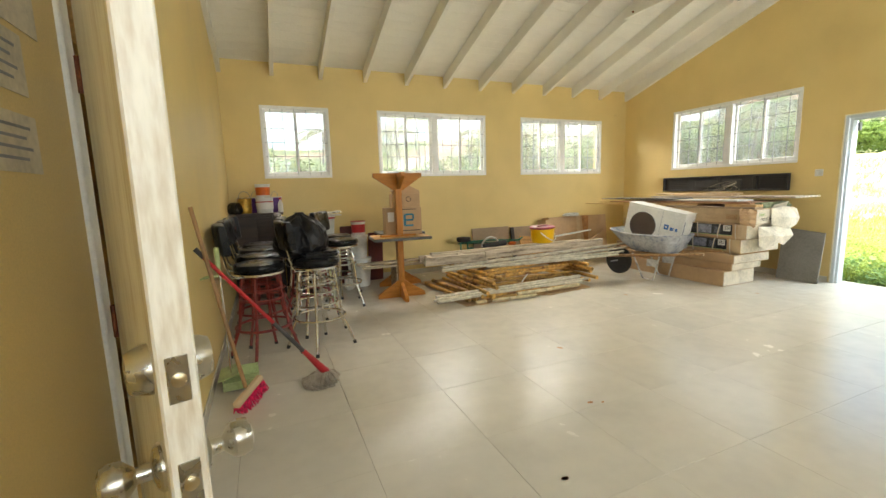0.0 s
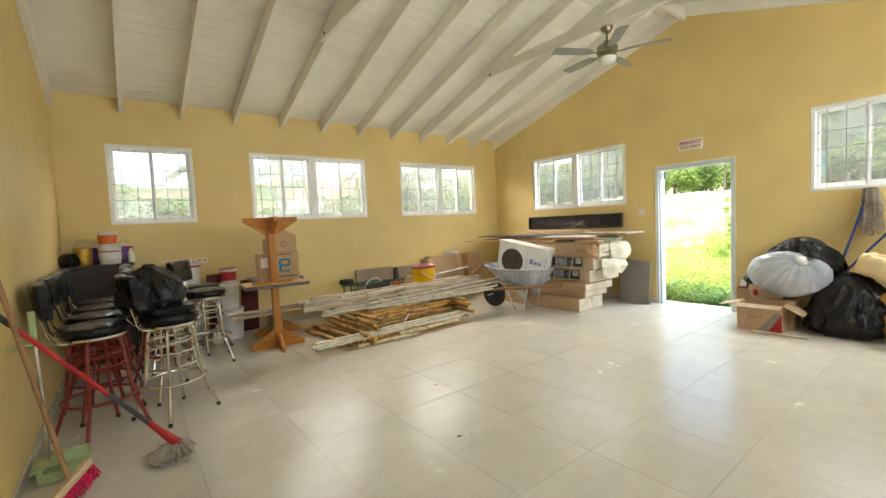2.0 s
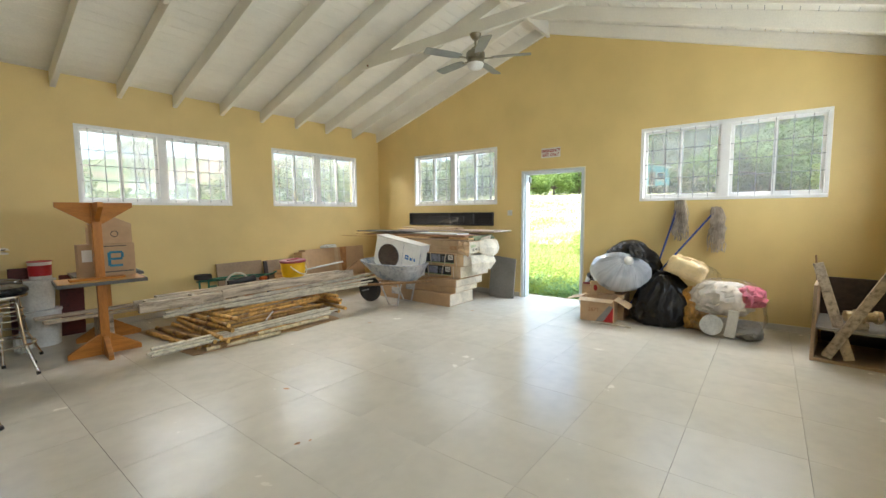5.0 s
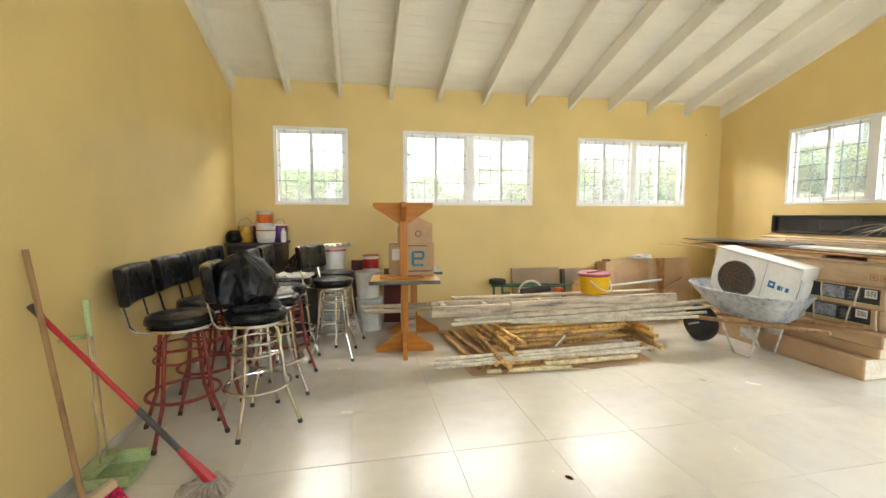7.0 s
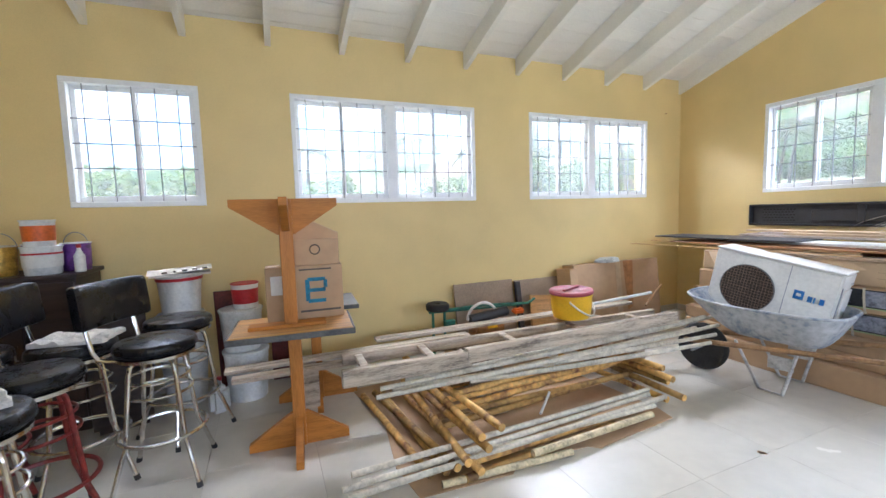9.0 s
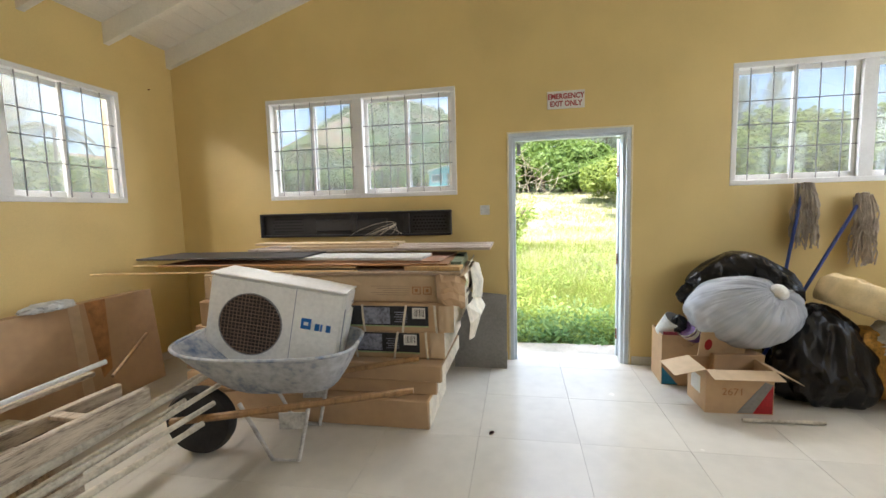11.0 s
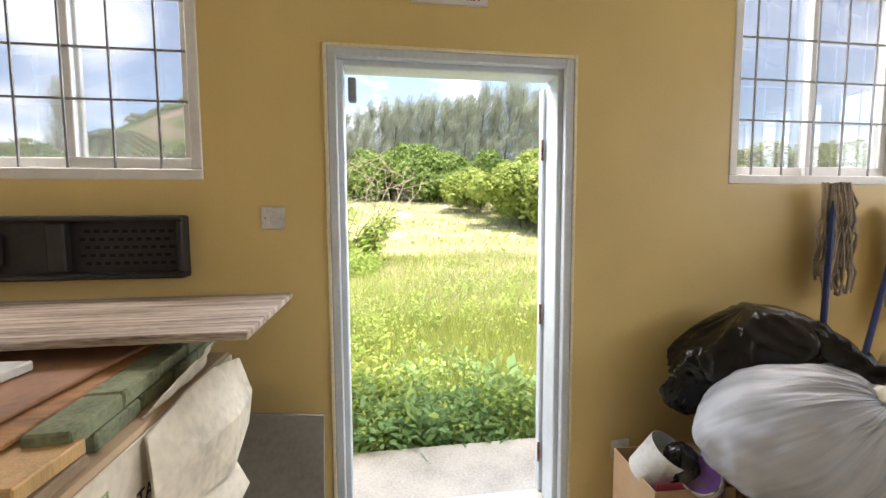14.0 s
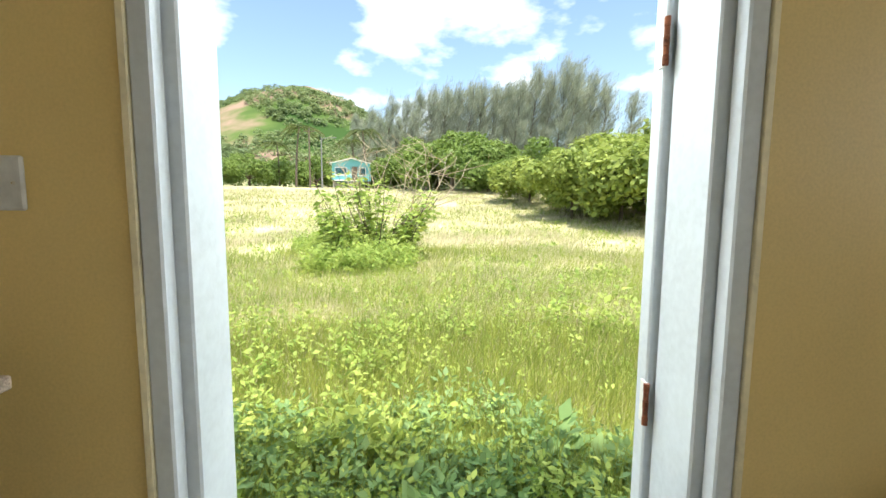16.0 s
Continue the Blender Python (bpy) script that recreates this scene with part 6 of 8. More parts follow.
# upper pipes that fan out to the east
for i, (ya, yb2, za, zb, x0, x1) in enumerate(((4.90, 4.86, 0.335, 0.40, 2.0, 4.75), (4.88, 4.80, 0.345, 0.41, 1.98, 4.95), (4.93, 4.93, 0.372, 0.43, 2.02, 4.85), (4.95, 4.72, 0.345, 0.37, 2.1, 4.80), (4.98, 4.97, 0.375, 0.44, 2.2, 5.02), (4.86, 4.64, 0.335, 0.35, 2.6, 4.62), (5.02, 4.88, 0.36, 0.46, 2.5, 4.98))):
    pipe("conduit", (x0, ya, za), (x1, yb2, zb), 0.015, "grey_pipe", "long paint splashed grey conduit", "long conduits", 0.012)
# wooden ladder on top
lad = thing("wooden_ladder", "long weathered wooden ladder lying across the pipe pile", "ladder", pose(1.80, 4.99, 0.40, 0, 0, -1.5))
part("rail", Build().slab(0, 0.86, -0.03, 0.03, 0.0, 0.105, 0.005), M["old_wood"], lad)
part("rail", Build().box((1.80, -0.012, 0.055), (1.94, 0.05, 0.10), 0.005, pose(0, 0, 0.005, 0, -1.0, 0)), M["old_wood"], lad)
part("rail", Build().slab(0.05, 2.95, 0.36, 0.40, 0.0, 0.075, 0.005), M["old_wood"], lad)
for x in (0.16, 0.62, 1.30, 1.95, 2.60):
    part("rung", Build().box((x, 0.19, 0.060), (0.055, 0.36, 0.024), 0.004, pose(0, 0, 0.0, 0, 0, 0)), M["old_wood"], lad, "pale wooden rung")
for x0, x1, y, z in ((1.10, 3.0, 5.70, 0.36), (1.15, 2.2, 5.58, 0.33), (2.2, 5.0, 5.80, 0.40)):
    t = thing("timber_plank", "long grey weathered plank in the pile", "plank", pose(x0, y, z), "weathered planks")
    part("plank", Build().slab(0, x1 - x0, -0.05, 0.05, 0, 0.028, 0.004), M["old_wood"], t)
for x, y, w in ((1.66, 5.72, 0.05), (2.9, 5.75, 0.10), (4.5, 5.7, 0.12)):
    t = thing("wood_block", "rough timber block that carries the planks", "timber", pose(x, y, 0), "timber blocks")
    part("block", Build().slab(-0.06, 0.06, -0.15, 0.12, 0, 0.33, 0.006), M["old_wood"], t)
for x, y in ((2.9, 5.28), (4.2, 5.25)):
    t = thing("wood_block", "rough timber block that carries the ladder", "timber", pose(x, y, 0), "timber blocks")
    part("block", Build().slab(-0.05, 0.05, -0.32, 0.30, 0, 0.30, 0.006).slab(-0.04, 0.04, -0.28, 0.26, 0.30, 0.40, 0.006), M["old_wood"], t)
pipe("stick", (3.98, 5.42, 0.56), (4.62, 5.20, 0.66), 0.013, "plastic_white", "long white painted stick", "sticks")
pipe("stick", (4.9, 5.5, 0.45), (5.35, 5.7, 0.58), 0.011, "stick", "bare wooden stick behind the barrow", "sticks")
# yellow cooler tub
bk = thing("plastic_bucket", "yellow plastic bucket with a maroon lid and rope handle", "bucket", pose(3.80, 5.30, 0.522, 0, -2, 20))
part("body", Build().lathe([(0.145, 0), (0.152, 0.006), (0.168, 0.10), (0.172, 0.185), (0.178, 0.19), (0.178, 0.205), (0.17, 0.207)], 36), M["yellow"], bk)
part("lid", Build().lathe([(0.182, 0.205), (0.186, 0.222), (0.178, 0.236), (0.150, 0.242), (0.135, 0.236), (0.0, 0.236)], 36), M["maroon"], bk)
part("lid_grip", Build().box((0, 0, 0.246), (0.24, 0.032, 0.016), 0.006), M["maroon"], bk)
part("rope_handle", Build().tube([(0.186 * math.cos(a), 0.186 * math.sin(a) , 0.165 - 0.13 * math.sin((a - 3.6) / 2.4 * math.pi)) for a in [3.6 + 2.4 * i / 18 for i in range(19)]], 0.0075, 8), M["cloth_white"], bk, "white rope handle")

# boards and cartons behind the pile, against the wall
for x0, w, h, mt, lb in ((3.22, 0.72, 0.68, "board_tan", "brown fibre board leaning on the wall"), (3.97, 0.60, 0.66, "board_tan", "pinkish tan board leaning on the wall")):
    t = thing("leaning_board", lb, "board", pose(x0, 6.36, 0.0, -10, 0, 0), "boards behind the pile")
    part("board", Build().slab(0, w, -0.012, 0.012, 0, h, 0.003), M[mt], t)
t = thing("leaning_board", "dark brown board edge leaning on the wall", "board", pose(3.93, 6.28, 0, -10, 0, 0), "boards behind the pile")
part("board", Build().slab(0, 0.06, -0.02, 0.02, 0, 0.66, 0.004), M["dark_wood"], t)
t = thing("leaning_board", "orange plywood offcut leaning on the pile", "board", pose(4.02, 6.18, 0, -14, 5, 0), "boards behind the pile")
part("board", Build().slab(0, 0.46, -0.01, 0.01, 0, 0.52, 0.003), M["table_top"], t)
t = carton("flat_carton", pose(4.62, 6.16, 0.0, -6, 0, 0), 1.32, 0.20, 0.80, "large flat brown carton leaning on the wall", (), "card", False)
part("seam", Build().slab(0.62, 0.70, -0.002, -0.0005, 0.0, 0.80), M["card_in"], t, smooth=False)
part("stain", Build().prism([(0.78, 0.2), (0.86, 0.25), (0.9, 0.8), (0.74, 0.8)], 0.0012, Matrix.Translation((0, -0.001, 0)) @ STAND_XZ), M["board_brown"], t, smooth=False)
t = carton("flat_carton", pose(4.52, 6.10, 0.0, -6, 0, 4), 0.12, 0.22, 0.77, "narrow torn brown carton", (), "card", False)
t = thing("plastic_wrap", "crumpled clear wrapping on the carton", "wrapping", pose(5.12, 6.24, 0.80))
part("wrap", settle(bag_mesh(0.14, 0.07, 0.05, 3.0, 0.25, 2.5, 0, 20, 36)), M["plastic_white"], t)

# green trolley frame lying behind the ladder
g = thing("hand_truck", "green steel hand truck lying behind the ladder", "hand truck", pose(2.84, 6.12, 0.0))
for x in (0.0, 0.12):
    part("upright", Build().tube([(x, 0, 0.0), (x, 0, 0.50)], 0.014, 8), M["green"], g)
part("long_rail", Build().tube([(0, 0, 0.50), (0.55, 0.02, 0.50), (1.10, 0.03, 0.46), (1.18, 0.03, 0.50)], 0.014, 8), M["green"], g)
part("long_rail", Build().tube([(0, 0.1, 0.47), (1.05, 0.12, 0.43)], 0.012, 8), M["green"], g)
part("wheel", Build().lathe([(0.03, 0.0), (0.10, 0.0), (0.112, 0.012), (0.112, 0.055), (0.10, 0.067), (0.03, 0.067), (0.03, 0.0)], 28, Matrix.Translation((0.05, 0, 0.512))), M["rubber"], g)
part("axle_bracket", Build().box((0.16, -0.04, 0.38), (0.10, 0.05, 0.07), 0.01), M["green"], g)
t = thing("tool_case", "dark power tool with a yellow label behind the ladder", "tool", pose(3.24, 5.98, 0.0))
part("body", Build().box((0.10, 0, 0.20), (0.34, 0.16, 0.40), 0.03), M["board_brown"], t)
part("barrel", Build().tube([(-0.10, -0.05, 0.43), (0.30, -0.05, 0.47)], 0.045, 14), M["charcoal"], t)
part("yellow_label", Build().box((0.12, -0.085, 0.36), (0.10, 0.012, 0.06)), M["yellow"], t, smooth=False)
part("hose", Build().tube([(0.05 + 0.16 * math.cos(a), -0.02, 0.42 + 0.15 * math.sin(a)) for a in [math.pi * i / 14 for i in range(15)]], 0.014, 8), M["cloth_white"], t)
part("orange_cap", Build().box((0.46, 0, 0.44), (0.12, 0.08, 0.05), 0.015), M["orange"], t)

# ---- wheelbarrow with the air conditioner ----
wb = thing("wheelbarrow", "grey steel wheelbarrow with wooden handles and paint stains", "wheelbarrow", pose(5.05, 4.35, 0, 0, 0, 10) @ Matrix.Translation((-4.97, -4.35, 0)))
tubb = Build()


def tub_wall(off):
    def fn(u, v):
        a = 2 * math.pi * v
        cx, sy = math.cos(a), math.sin(a)
        px, py = abs(cx) ** 0.55 * (1 if cx > 0 else -1), abs(sy) ** 0.55 * (1 if sy > 0 else -1)
        k = u ** 0.75
        hx = (0.17 + 0.16 * k) - off
        hy = (0.28 + 0.25 * k) - off
        cy = 4.40 + 0.10 * k
        z = 0.385 + off + 0.25 * u + (0.05 * max(0, sy) * u)
        return (5.03 + hx * px, cy + hy * py, z)
    return fn


tubb.sheet(tub_wall(0.0), 10, 48, True).sheet(tub_wall(0.005), 10, 48, True)
tubb.f.append(tuple(range(47, -1, -1)))
tubb.f.append(tuple(11 * 48 + i for i in range(48)))
part("tub", tubb, M["tub"], wb)
part("tub_rim", Build().tube([tub_wall(0.002)(1.0, i / 48) for i in range(48)], 0.011, 8, True), M["tub"], wb)
for xf, xe in ((4.72, 4.70), (5.12, 5.19)):
    part("handle", Build().tube([(xf + 0.03, 4.98, 0.285), (xf, 4.6, 0.335), (xe, 3.62, 0.455)], [0.022, 0.022, 0.018], 8), M["stick"], wb, "bare wooden shaft")
for x in (4.80, 5.20):
    leg = Build().tube([(x, 4.62, 0.36), (x + 0.0, 4.45, 0.02), (x, 4.30, 0.012), (x, 4.22, 0.36)], 0.012, 8)
    part("leg", leg, M["pale_frame"], wb)
    part("brace", Build().slab(x - 0.004, x + 0.004, 4.24, 4.40, 0.20, 0.30, 0.003), M["pale_frame"], wb)
part("axle", Build().tube([(4.74, 4.92, 0.205), (5.12, 4.92, 0.205)], 0.01, 8), M["bar"], wb)
wheel = part("wheel", Build().lathe([(0.02, -0.03), (0.15, -0.025), (0.15, 0.025), (0.02, 0.03), (0.02, -0.03)], 28, Matrix.Translation((4.93, 4.92, 0.205)) @ FACE_W), M["pale_frame"], wb)
part("tyre", Build().lathe([(0.145, -0.03), (0.185, -0.042), (0.203, -0.02), (0.205, 0.0), (0.203, 0.02), (0.185, 0.042), (0.145, 0.03)], 36, Matrix.Translation((4.93, 4.92, 0.205)) @ FACE_W), M["rubber"], wheel)

ac = thing("air_conditioner", "white outdoor air conditioner unit tipped in a wheelbarrow", "air conditioner", pose(5.09, 5.03, 0.515, 0, 0, 10) @ pose(0, 0, 0, 11, 0, 0) @ pose(0, 0, 0, 0, 0, -90))
AW, AD, AH = 0.86, 0.29, 0.56
body = Build().slab(0, AW, 0, AD, 0, AH, 0.014)
part("casing", body, M["ac_white"], ac)
part("top_panel", Build().slab(-0.006, AW + 0.006, -0.006, AD + 0.006, AH - 0.004, AH + 0.012, 0.006), M["ac_white"], ac)
gr = Build()
disc(gr, (0.285, -0.001, 0.275), 0.20, 0.003, FACE_S, 40)
fan_back = part("fan_opening", gr, M["grille"], ac)
for i in range(17):
    h = -0.185 + i * 0.0231
    w = math.sqrt(max(0.0, 0.197 ** 2 - h * h))
    part("grille_bar", Build().tube([(0.285 - w, -0.009, 0.275 + h), (0.285 + w, -0.009, 0.275 + h)], 0.0032, 5), M["rust_grille"], fan_back)
for i in range(17):
    h = -0.185 + i * 0.0231
    w = math.sqrt(max(0.0, 0.197 ** 2 - h * h))
    part("grille_bar", Build().tube([(0.285 + h, -0.0095, 0.275 - w), (0.285 + h, -0.0095, 0.275 + w)], 0.0026, 5), M["rust_grille"], fan_back)
for r in (0.198,):
    part("grille_ring", Build().tube([(0.285 + r * math.cos(2 * math.pi * i / 36), -0.011, 0.275 + r * math.sin(2 * math.pi * i / 36)) for i in range(36)], 0.0035, 5, True), M["bar"], fan_back)
part("front_seam", Build().slab(0.545, 0.549, -0.0015, 0.0, 0.01, AH - 0.01), M["label_grey"], ac, smooth=False)
lg = Build().slab(0.60, 0.665, -0.003, -0.0005, 0.30, 0.37, 0.002)
part("sticker", lg, M["blue_logo"], ac)
part("sticker_mark", Build().slab(0.618, 0.648, -0.0042, -0.003, 0.325, 0.347), M["ac_white"], ac, smooth=False)
part("side_cover", Build().slab(AW, AW + 0.018, 0.05, 0.20, 0.16, 0.44, 0.006), M["ac_white"], ac)
part("side_groove", Build().slab(AW, AW + 0.004, 0.02, 0.028, 0.05, 0.46).slab(AW, AW + 0.004, 0.21, 0.26, 0.47, 0.475), M["label_grey"], ac, smooth=False)
for x in (0.12, 0.68):
    part("foot_rail", Build().slab(x, x + 0.06, -0.02, AD + 0.02, -0.02, 0.002, 0.003), M["ac_white"], ac)


def words(name, text, size, m, mat, parent, depth=0.0006, wide=1.0, bold=0.0):
    """Raised letters as one mesh; local x along the line, y up."""
    cu = bpy.data.curves.new(name, "FONT")
    cu.body, cu.size, cu.extrude, cu.align_x, cu.align_y = text, size, depth, "CENTER", "CENTER"
    cu.resolution_u, cu.offset = 3, bold
    tmp = bpy.data.objects.new(name, cu)
    me = bpy.data.meshes.new_from_object(tmp)
    bpy.data.objects.remove(tmp)
    me.materials.clear()
    me.materials.append(mat)
    me.transform(m @ Matrix.Diagonal((wide, 1, 1, 1)))
    return part(name, me, None, parent)


b = Build()
for i, w in enumerate((0.03, 0.012, 0.03)):
    b.slab(0.69 + i * 0.036, 0.69 + i * 0.036 + w, -0.0025, -0.0005, 0.30, 0.345)
part("sticker_bars", b, M["blue_logo"], ac, smooth=False)

# ---- stack of long cartons and boards ----
def long_carton(x0, y0, y1, z0, z1, depth, label, mat="card", ang=0.0):
    t = thing("long_carton", label, "box", pose(x0, y0, z0, 0, 0, ang), "stack of long cartons")
    b = Build().slab(0, depth, 0, y1 - y0, 0, z1 - z0, 0.008)
    b.v = [(x + 0.004 * noise.noise((x * 3 + z0 * 9, y * 2.2, z * 5)), y + 0.005 * noise.noise((x * 4, z * 6, 2 + z0)), z) for x, y, z in b.v]
    part("body", b, M[mat], t)
    part("end_flap", Build().slab(0.01, depth - 0.01, -0.006, -0.001, 0.008, z1 - z0 - 0.008, 0.002), M["card_white"], t, "cream printed end")
    return t


long_carton(5.33, 3.60, 5.40, 0.0, 0.195, 0.62, "long flat brown carton at the bottom of a stack")
long_carton(5.42, 3.56, 5.42, 0.197, 0.295, 0.62, "thin brown carton in a stack", "card", 1.5)
long_carton(5.38, 3.52, 5.45, 0.297, 0.415, 0.70, "long brown carton in a stack", "card", -1.0)
for z0, z1, y0, x0 in ((0.417, 0.605, 3.52, 5.49), (0.607, 0.795, 3.45, 5.47)):
    t = long_carton(x0, y0, y0 + 1.9, z0, z1, 0.80, "long brown carton with a black picture label and straps")
    h = z1 - z0
    part("picture_label", Build().slab(-0.006, -0.003, 0.165, 1.15, 0.045, h - 0.01), M["label_black"], t, "black printed label", False)
    part("label_photo", Build().slab(-0.008, -0.006, 0.43, 0.62, 0.055, h - 0.02), M["label_grey"], t, smooth=False)
    part("label_photo", Build().slab(-0.008, -0.006, 0.98, 1.12, 0.055, h - 0.02), M["label_grey"], t, smooth=False)
    part("barcode_label", Build().slab(-0.008, -0.006, 0.185, 0.275, 0.095, h - 0.02), M["label_white"], t, smooth=False)
    bars = Build()
    for i in range(9):
        bars.slab(-0.0092, -0.008, 0.195 + i * 0.008, 0.195 + i * 0.008 + (0.002 if i % 3 else 0.0045), 0.11, h - 0.03)
    part("barcode", bars, M["label_black"], t, smooth=False)["kind"] = "stuff"
    for j in range(5):
        part("print_line", Build().slab(-0.0075, -0.006, 0.31, 0.40 - 0.01 * (j % 2), 0.07 + j * 0.016, 0.075 + j * 0.016), M["label_grey"], t, smooth=False)
        part("print_line", Build().slab(-0.0075, -0.006, 0.70, 0.86 - 0.02 * (j % 2), 0.07 + j * 0.016, 0.075 + j * 0.016), M["label_grey"], t, smooth=False)
    part("label_edge", Build().slab(-0.0065, -0.004, 0.165, 1.15, 0.036, 0.045), M["lime"], t, "pale green line", False)
    for y, lean_y in ((0.10, 0.012), (0.335, -0.03), (0.60, 0.015), (0.98, -0.035)):
        part("strap", Build().sheet(lambda u, v: (-0.011 - 0.010 * math.sin(math.pi * u) - 0.002 * math.sin(math.pi * v), y + lean_y * u + 0.016 * v, h * u), 8, 3), M["strap"], t)
    part("end_cap", Build().sheet(lambda u, v: (-0.004 - 0.016 * math.sin(math.pi * v) ** 0.5 * (0.6 + 0.4 * u) - 0.006 * noise.noise((u * 5, v * 4, z0 * 9)), -0.008 + 0.10 * u, 0.006 + (h - 0.012) * v), 10, 12), M["card_in"], t, "brown card folded over the end")
top_c = long_carton(5.53, 3.385, 5.35, 0.797, 0.985, 0.80, "long pale brown carton crushed at one end", "card_in")
crush = Build().sheet(lambda u, v: (-0.014 - 0.085 * (math.sin(u * 3.14) * math.sin(v * 3.14)) ** 0.6 - 0.03 * abs(noise.noise((u * 2.6, v * 2.6, 4))) - 0.03 * noise.noise((u * 5, v * 5, 1)), -0.012 + u * 0.19 + 0.03 * noise.noise((v * 3, u, 2)), -0.025 + 0.215 * v + 0.02 * noise.noise((u * 4, v, 9))), 7, 6)
part("crushed_paper", crush, M["card"], top_c, "crumpled brown paper end", False)
# dark slab on the face, painted shade in place of a cut gap
part("hollow", Build().slab(-0.008, -0.004, 0.0, 0.085, 0.055, 0.145, 0.001), M["print"], top_c, "dark patch painting the shade in the torn end", False)
ear = Build()
for d in (0.0, 0.004):
    ear.sheet(lambda u, v: (-0.012 - d - 0.11 * u * (1 - v) - 0.05 * v * (1 - v) * u, 0.70 + 0.10 * v + (1.0 + 0.1 * v) * u, 0.175 - 0.20 * (1 - v) * (0.25 + 0.75 * u)), 14, 10)
part("folded_corner", ear, M["card_in"], top_c, "large torn corner folded outwards")
for y0, w, z in ((0.78, 0.19, 0.050), (0.98, 0.10, 0.052)):
    part("smudged_word", Build().slab(-0.0105, -0.0085, y0, y0 + w, z, z + 0.034), M["card"], top_c, smooth=False)
for j in range(5):
    part("print_line", Build().slab(-0.0105, -0.0085, 0.37, 0.60 + 0.05 * math.sin(j * 2.1), 0.052 + j * 0.015, 0.055 + j * 0.015), M["board_tan"], top_c, smooth=False)
for y0 in (0.215, 0.29):
    part("icon_box", Build().slab(-0.0105, -0.0085, y0, y0 + 0.058, 0.058, 0.064).slab(-0.0105, -0.0085, y0, y0 + 0.058, 0.106, 0.112).slab(-0.0105, -0.0085, y0, y0 + 0.006, 0.064, 0.106).slab(-0.0105, -0.0085, y0 + 0.052, y0 + 0.058, 0.064, 0.106).slab(-0.0105, -0.0085, y0 + 0.020, y0 + 0.040, 0.074, 0.096), M["board_brown"], top_c, smooth=False)
words("printed_words", "PICNIC TABLE / DE PIQUE-NIQUE", 0.046, Matrix.Translation((0.43, -0.008, 0.060)) @ FACE_S, M["print"], top_c)
frame_mark = Build()
for a in ((0.05, 0.17, 0.098, 0.101), (0.05, 0.17, 0.137, 0.140)):
    frame_mark.slab(a[0], a[1], -0.0085, -0.0065, a[2], a[3])
frame_mark.slab(0.05, 0.053, -0.0085, -0.0065, 0.101, 0.137).slab(0.167, 0.17, -0.0085, -0.0065, 0.101, 0.137).slab(0.065, 0.155, -0.0085, -0.0065, 0.108, 0.130)
part("printed_frame", frame_mark, M["lime"], top_c, "pale green printed frame", False)


def torn_sheet(x0, z0, rows, label):
    """Torn card with sharp folds: rows of (x, out, z), from its upper edge down; out is towards -y."""
    t = thing("torn_flap", label, "cardboard", pose(x0, 3.375, z0), "torn flaps")
    bb = Build()
    k = len(rows[0])
    for d in (0.0, 0.005):
        base = len(bb.v)
        for row in rows:
            bb.v += [(x, -o - d, z) for x, o, z in row]
        for i in range(len(rows) - 1):
            for j in range(k - 1):
                a = base + i * k + j
                bb.f += [(a, a + 1, a + k + 1), (a, a + k + 1, a + k)]
    part("flap", bb, M["card_white"], t, smooth=False)


torn_sheet(5.80, 0.72, [[(0, 0.006, 0.26), (0.16, 0.012, 0.285), (0.34, 0.010, 0.28), (0.50, 0.02, 0.25)],
                        [(-0.02, 0.025, 0.15), (0.15, 0.055, 0.16), (0.33, 0.070, 0.14), (0.53, 0.045, 0.13)],
                        [(0.01, 0.012, 0.06), (0.14, 0.035, 0.03), (0.30, 0.060, 0.0), (0.47, 0.05, 0.05)]], "torn cream carton flap standing out from the stack")
torn_sheet(5.56, 0.44, [[(0, 0.004, 0.33), (0.20, 0.016, 0.32), (0.40, 0.018, 0.33), (0.62, 0.02, 0.30)],
                        [(-0.01, 0.03, 0.21), (0.22, 0.075, 0.22), (0.42, 0.065, 0.19), (0.60, 0.08, 0.20)],
                        [(0.02, 0.015, 0.09), (0.18, 0.03, 0.06), (0.37, 0.045, 0.11), (0.52, 0.02, 0.07)]], "creased cream carton flap hanging from the stack")
t = thing("torn_flap", "brown torn card lip standing on the end of a carton", "cardboard", pose(5.86, 3.40, 0.987), "torn flaps")
part("lip", Build().sheet(lambda u, v: (0.30 * u, -0.03 * v - 0.012 * noise.noise((u * 5, v * 3, 2)), 0.075 * v * (0.5 + 0.5 * u) + 0.004), 12, 6).sheet(lambda u, v: (0.30 * u, 0.004 - 0.03 * v - 0.012 * noise.noise((u * 5, v * 3, 2)), 0.075 * v * (0.5 + 0.5 * u)), 12, 6), M["card_white"], t)


def board(name, x0, x1, y0, y1, z0, th, mat, label, ang=0.0, tilt=0.0, cat="board"):
    t = thing(name, label, cat, pose(x0, y0, z0 + 0.03, tilt, 0, ang), "boards on the carton stack")
    part("board", Build().slab(0, x1 - x0, 0, y1 - y0, 0, th, min(0.003, th / 3)), M[mat], t)
    return t


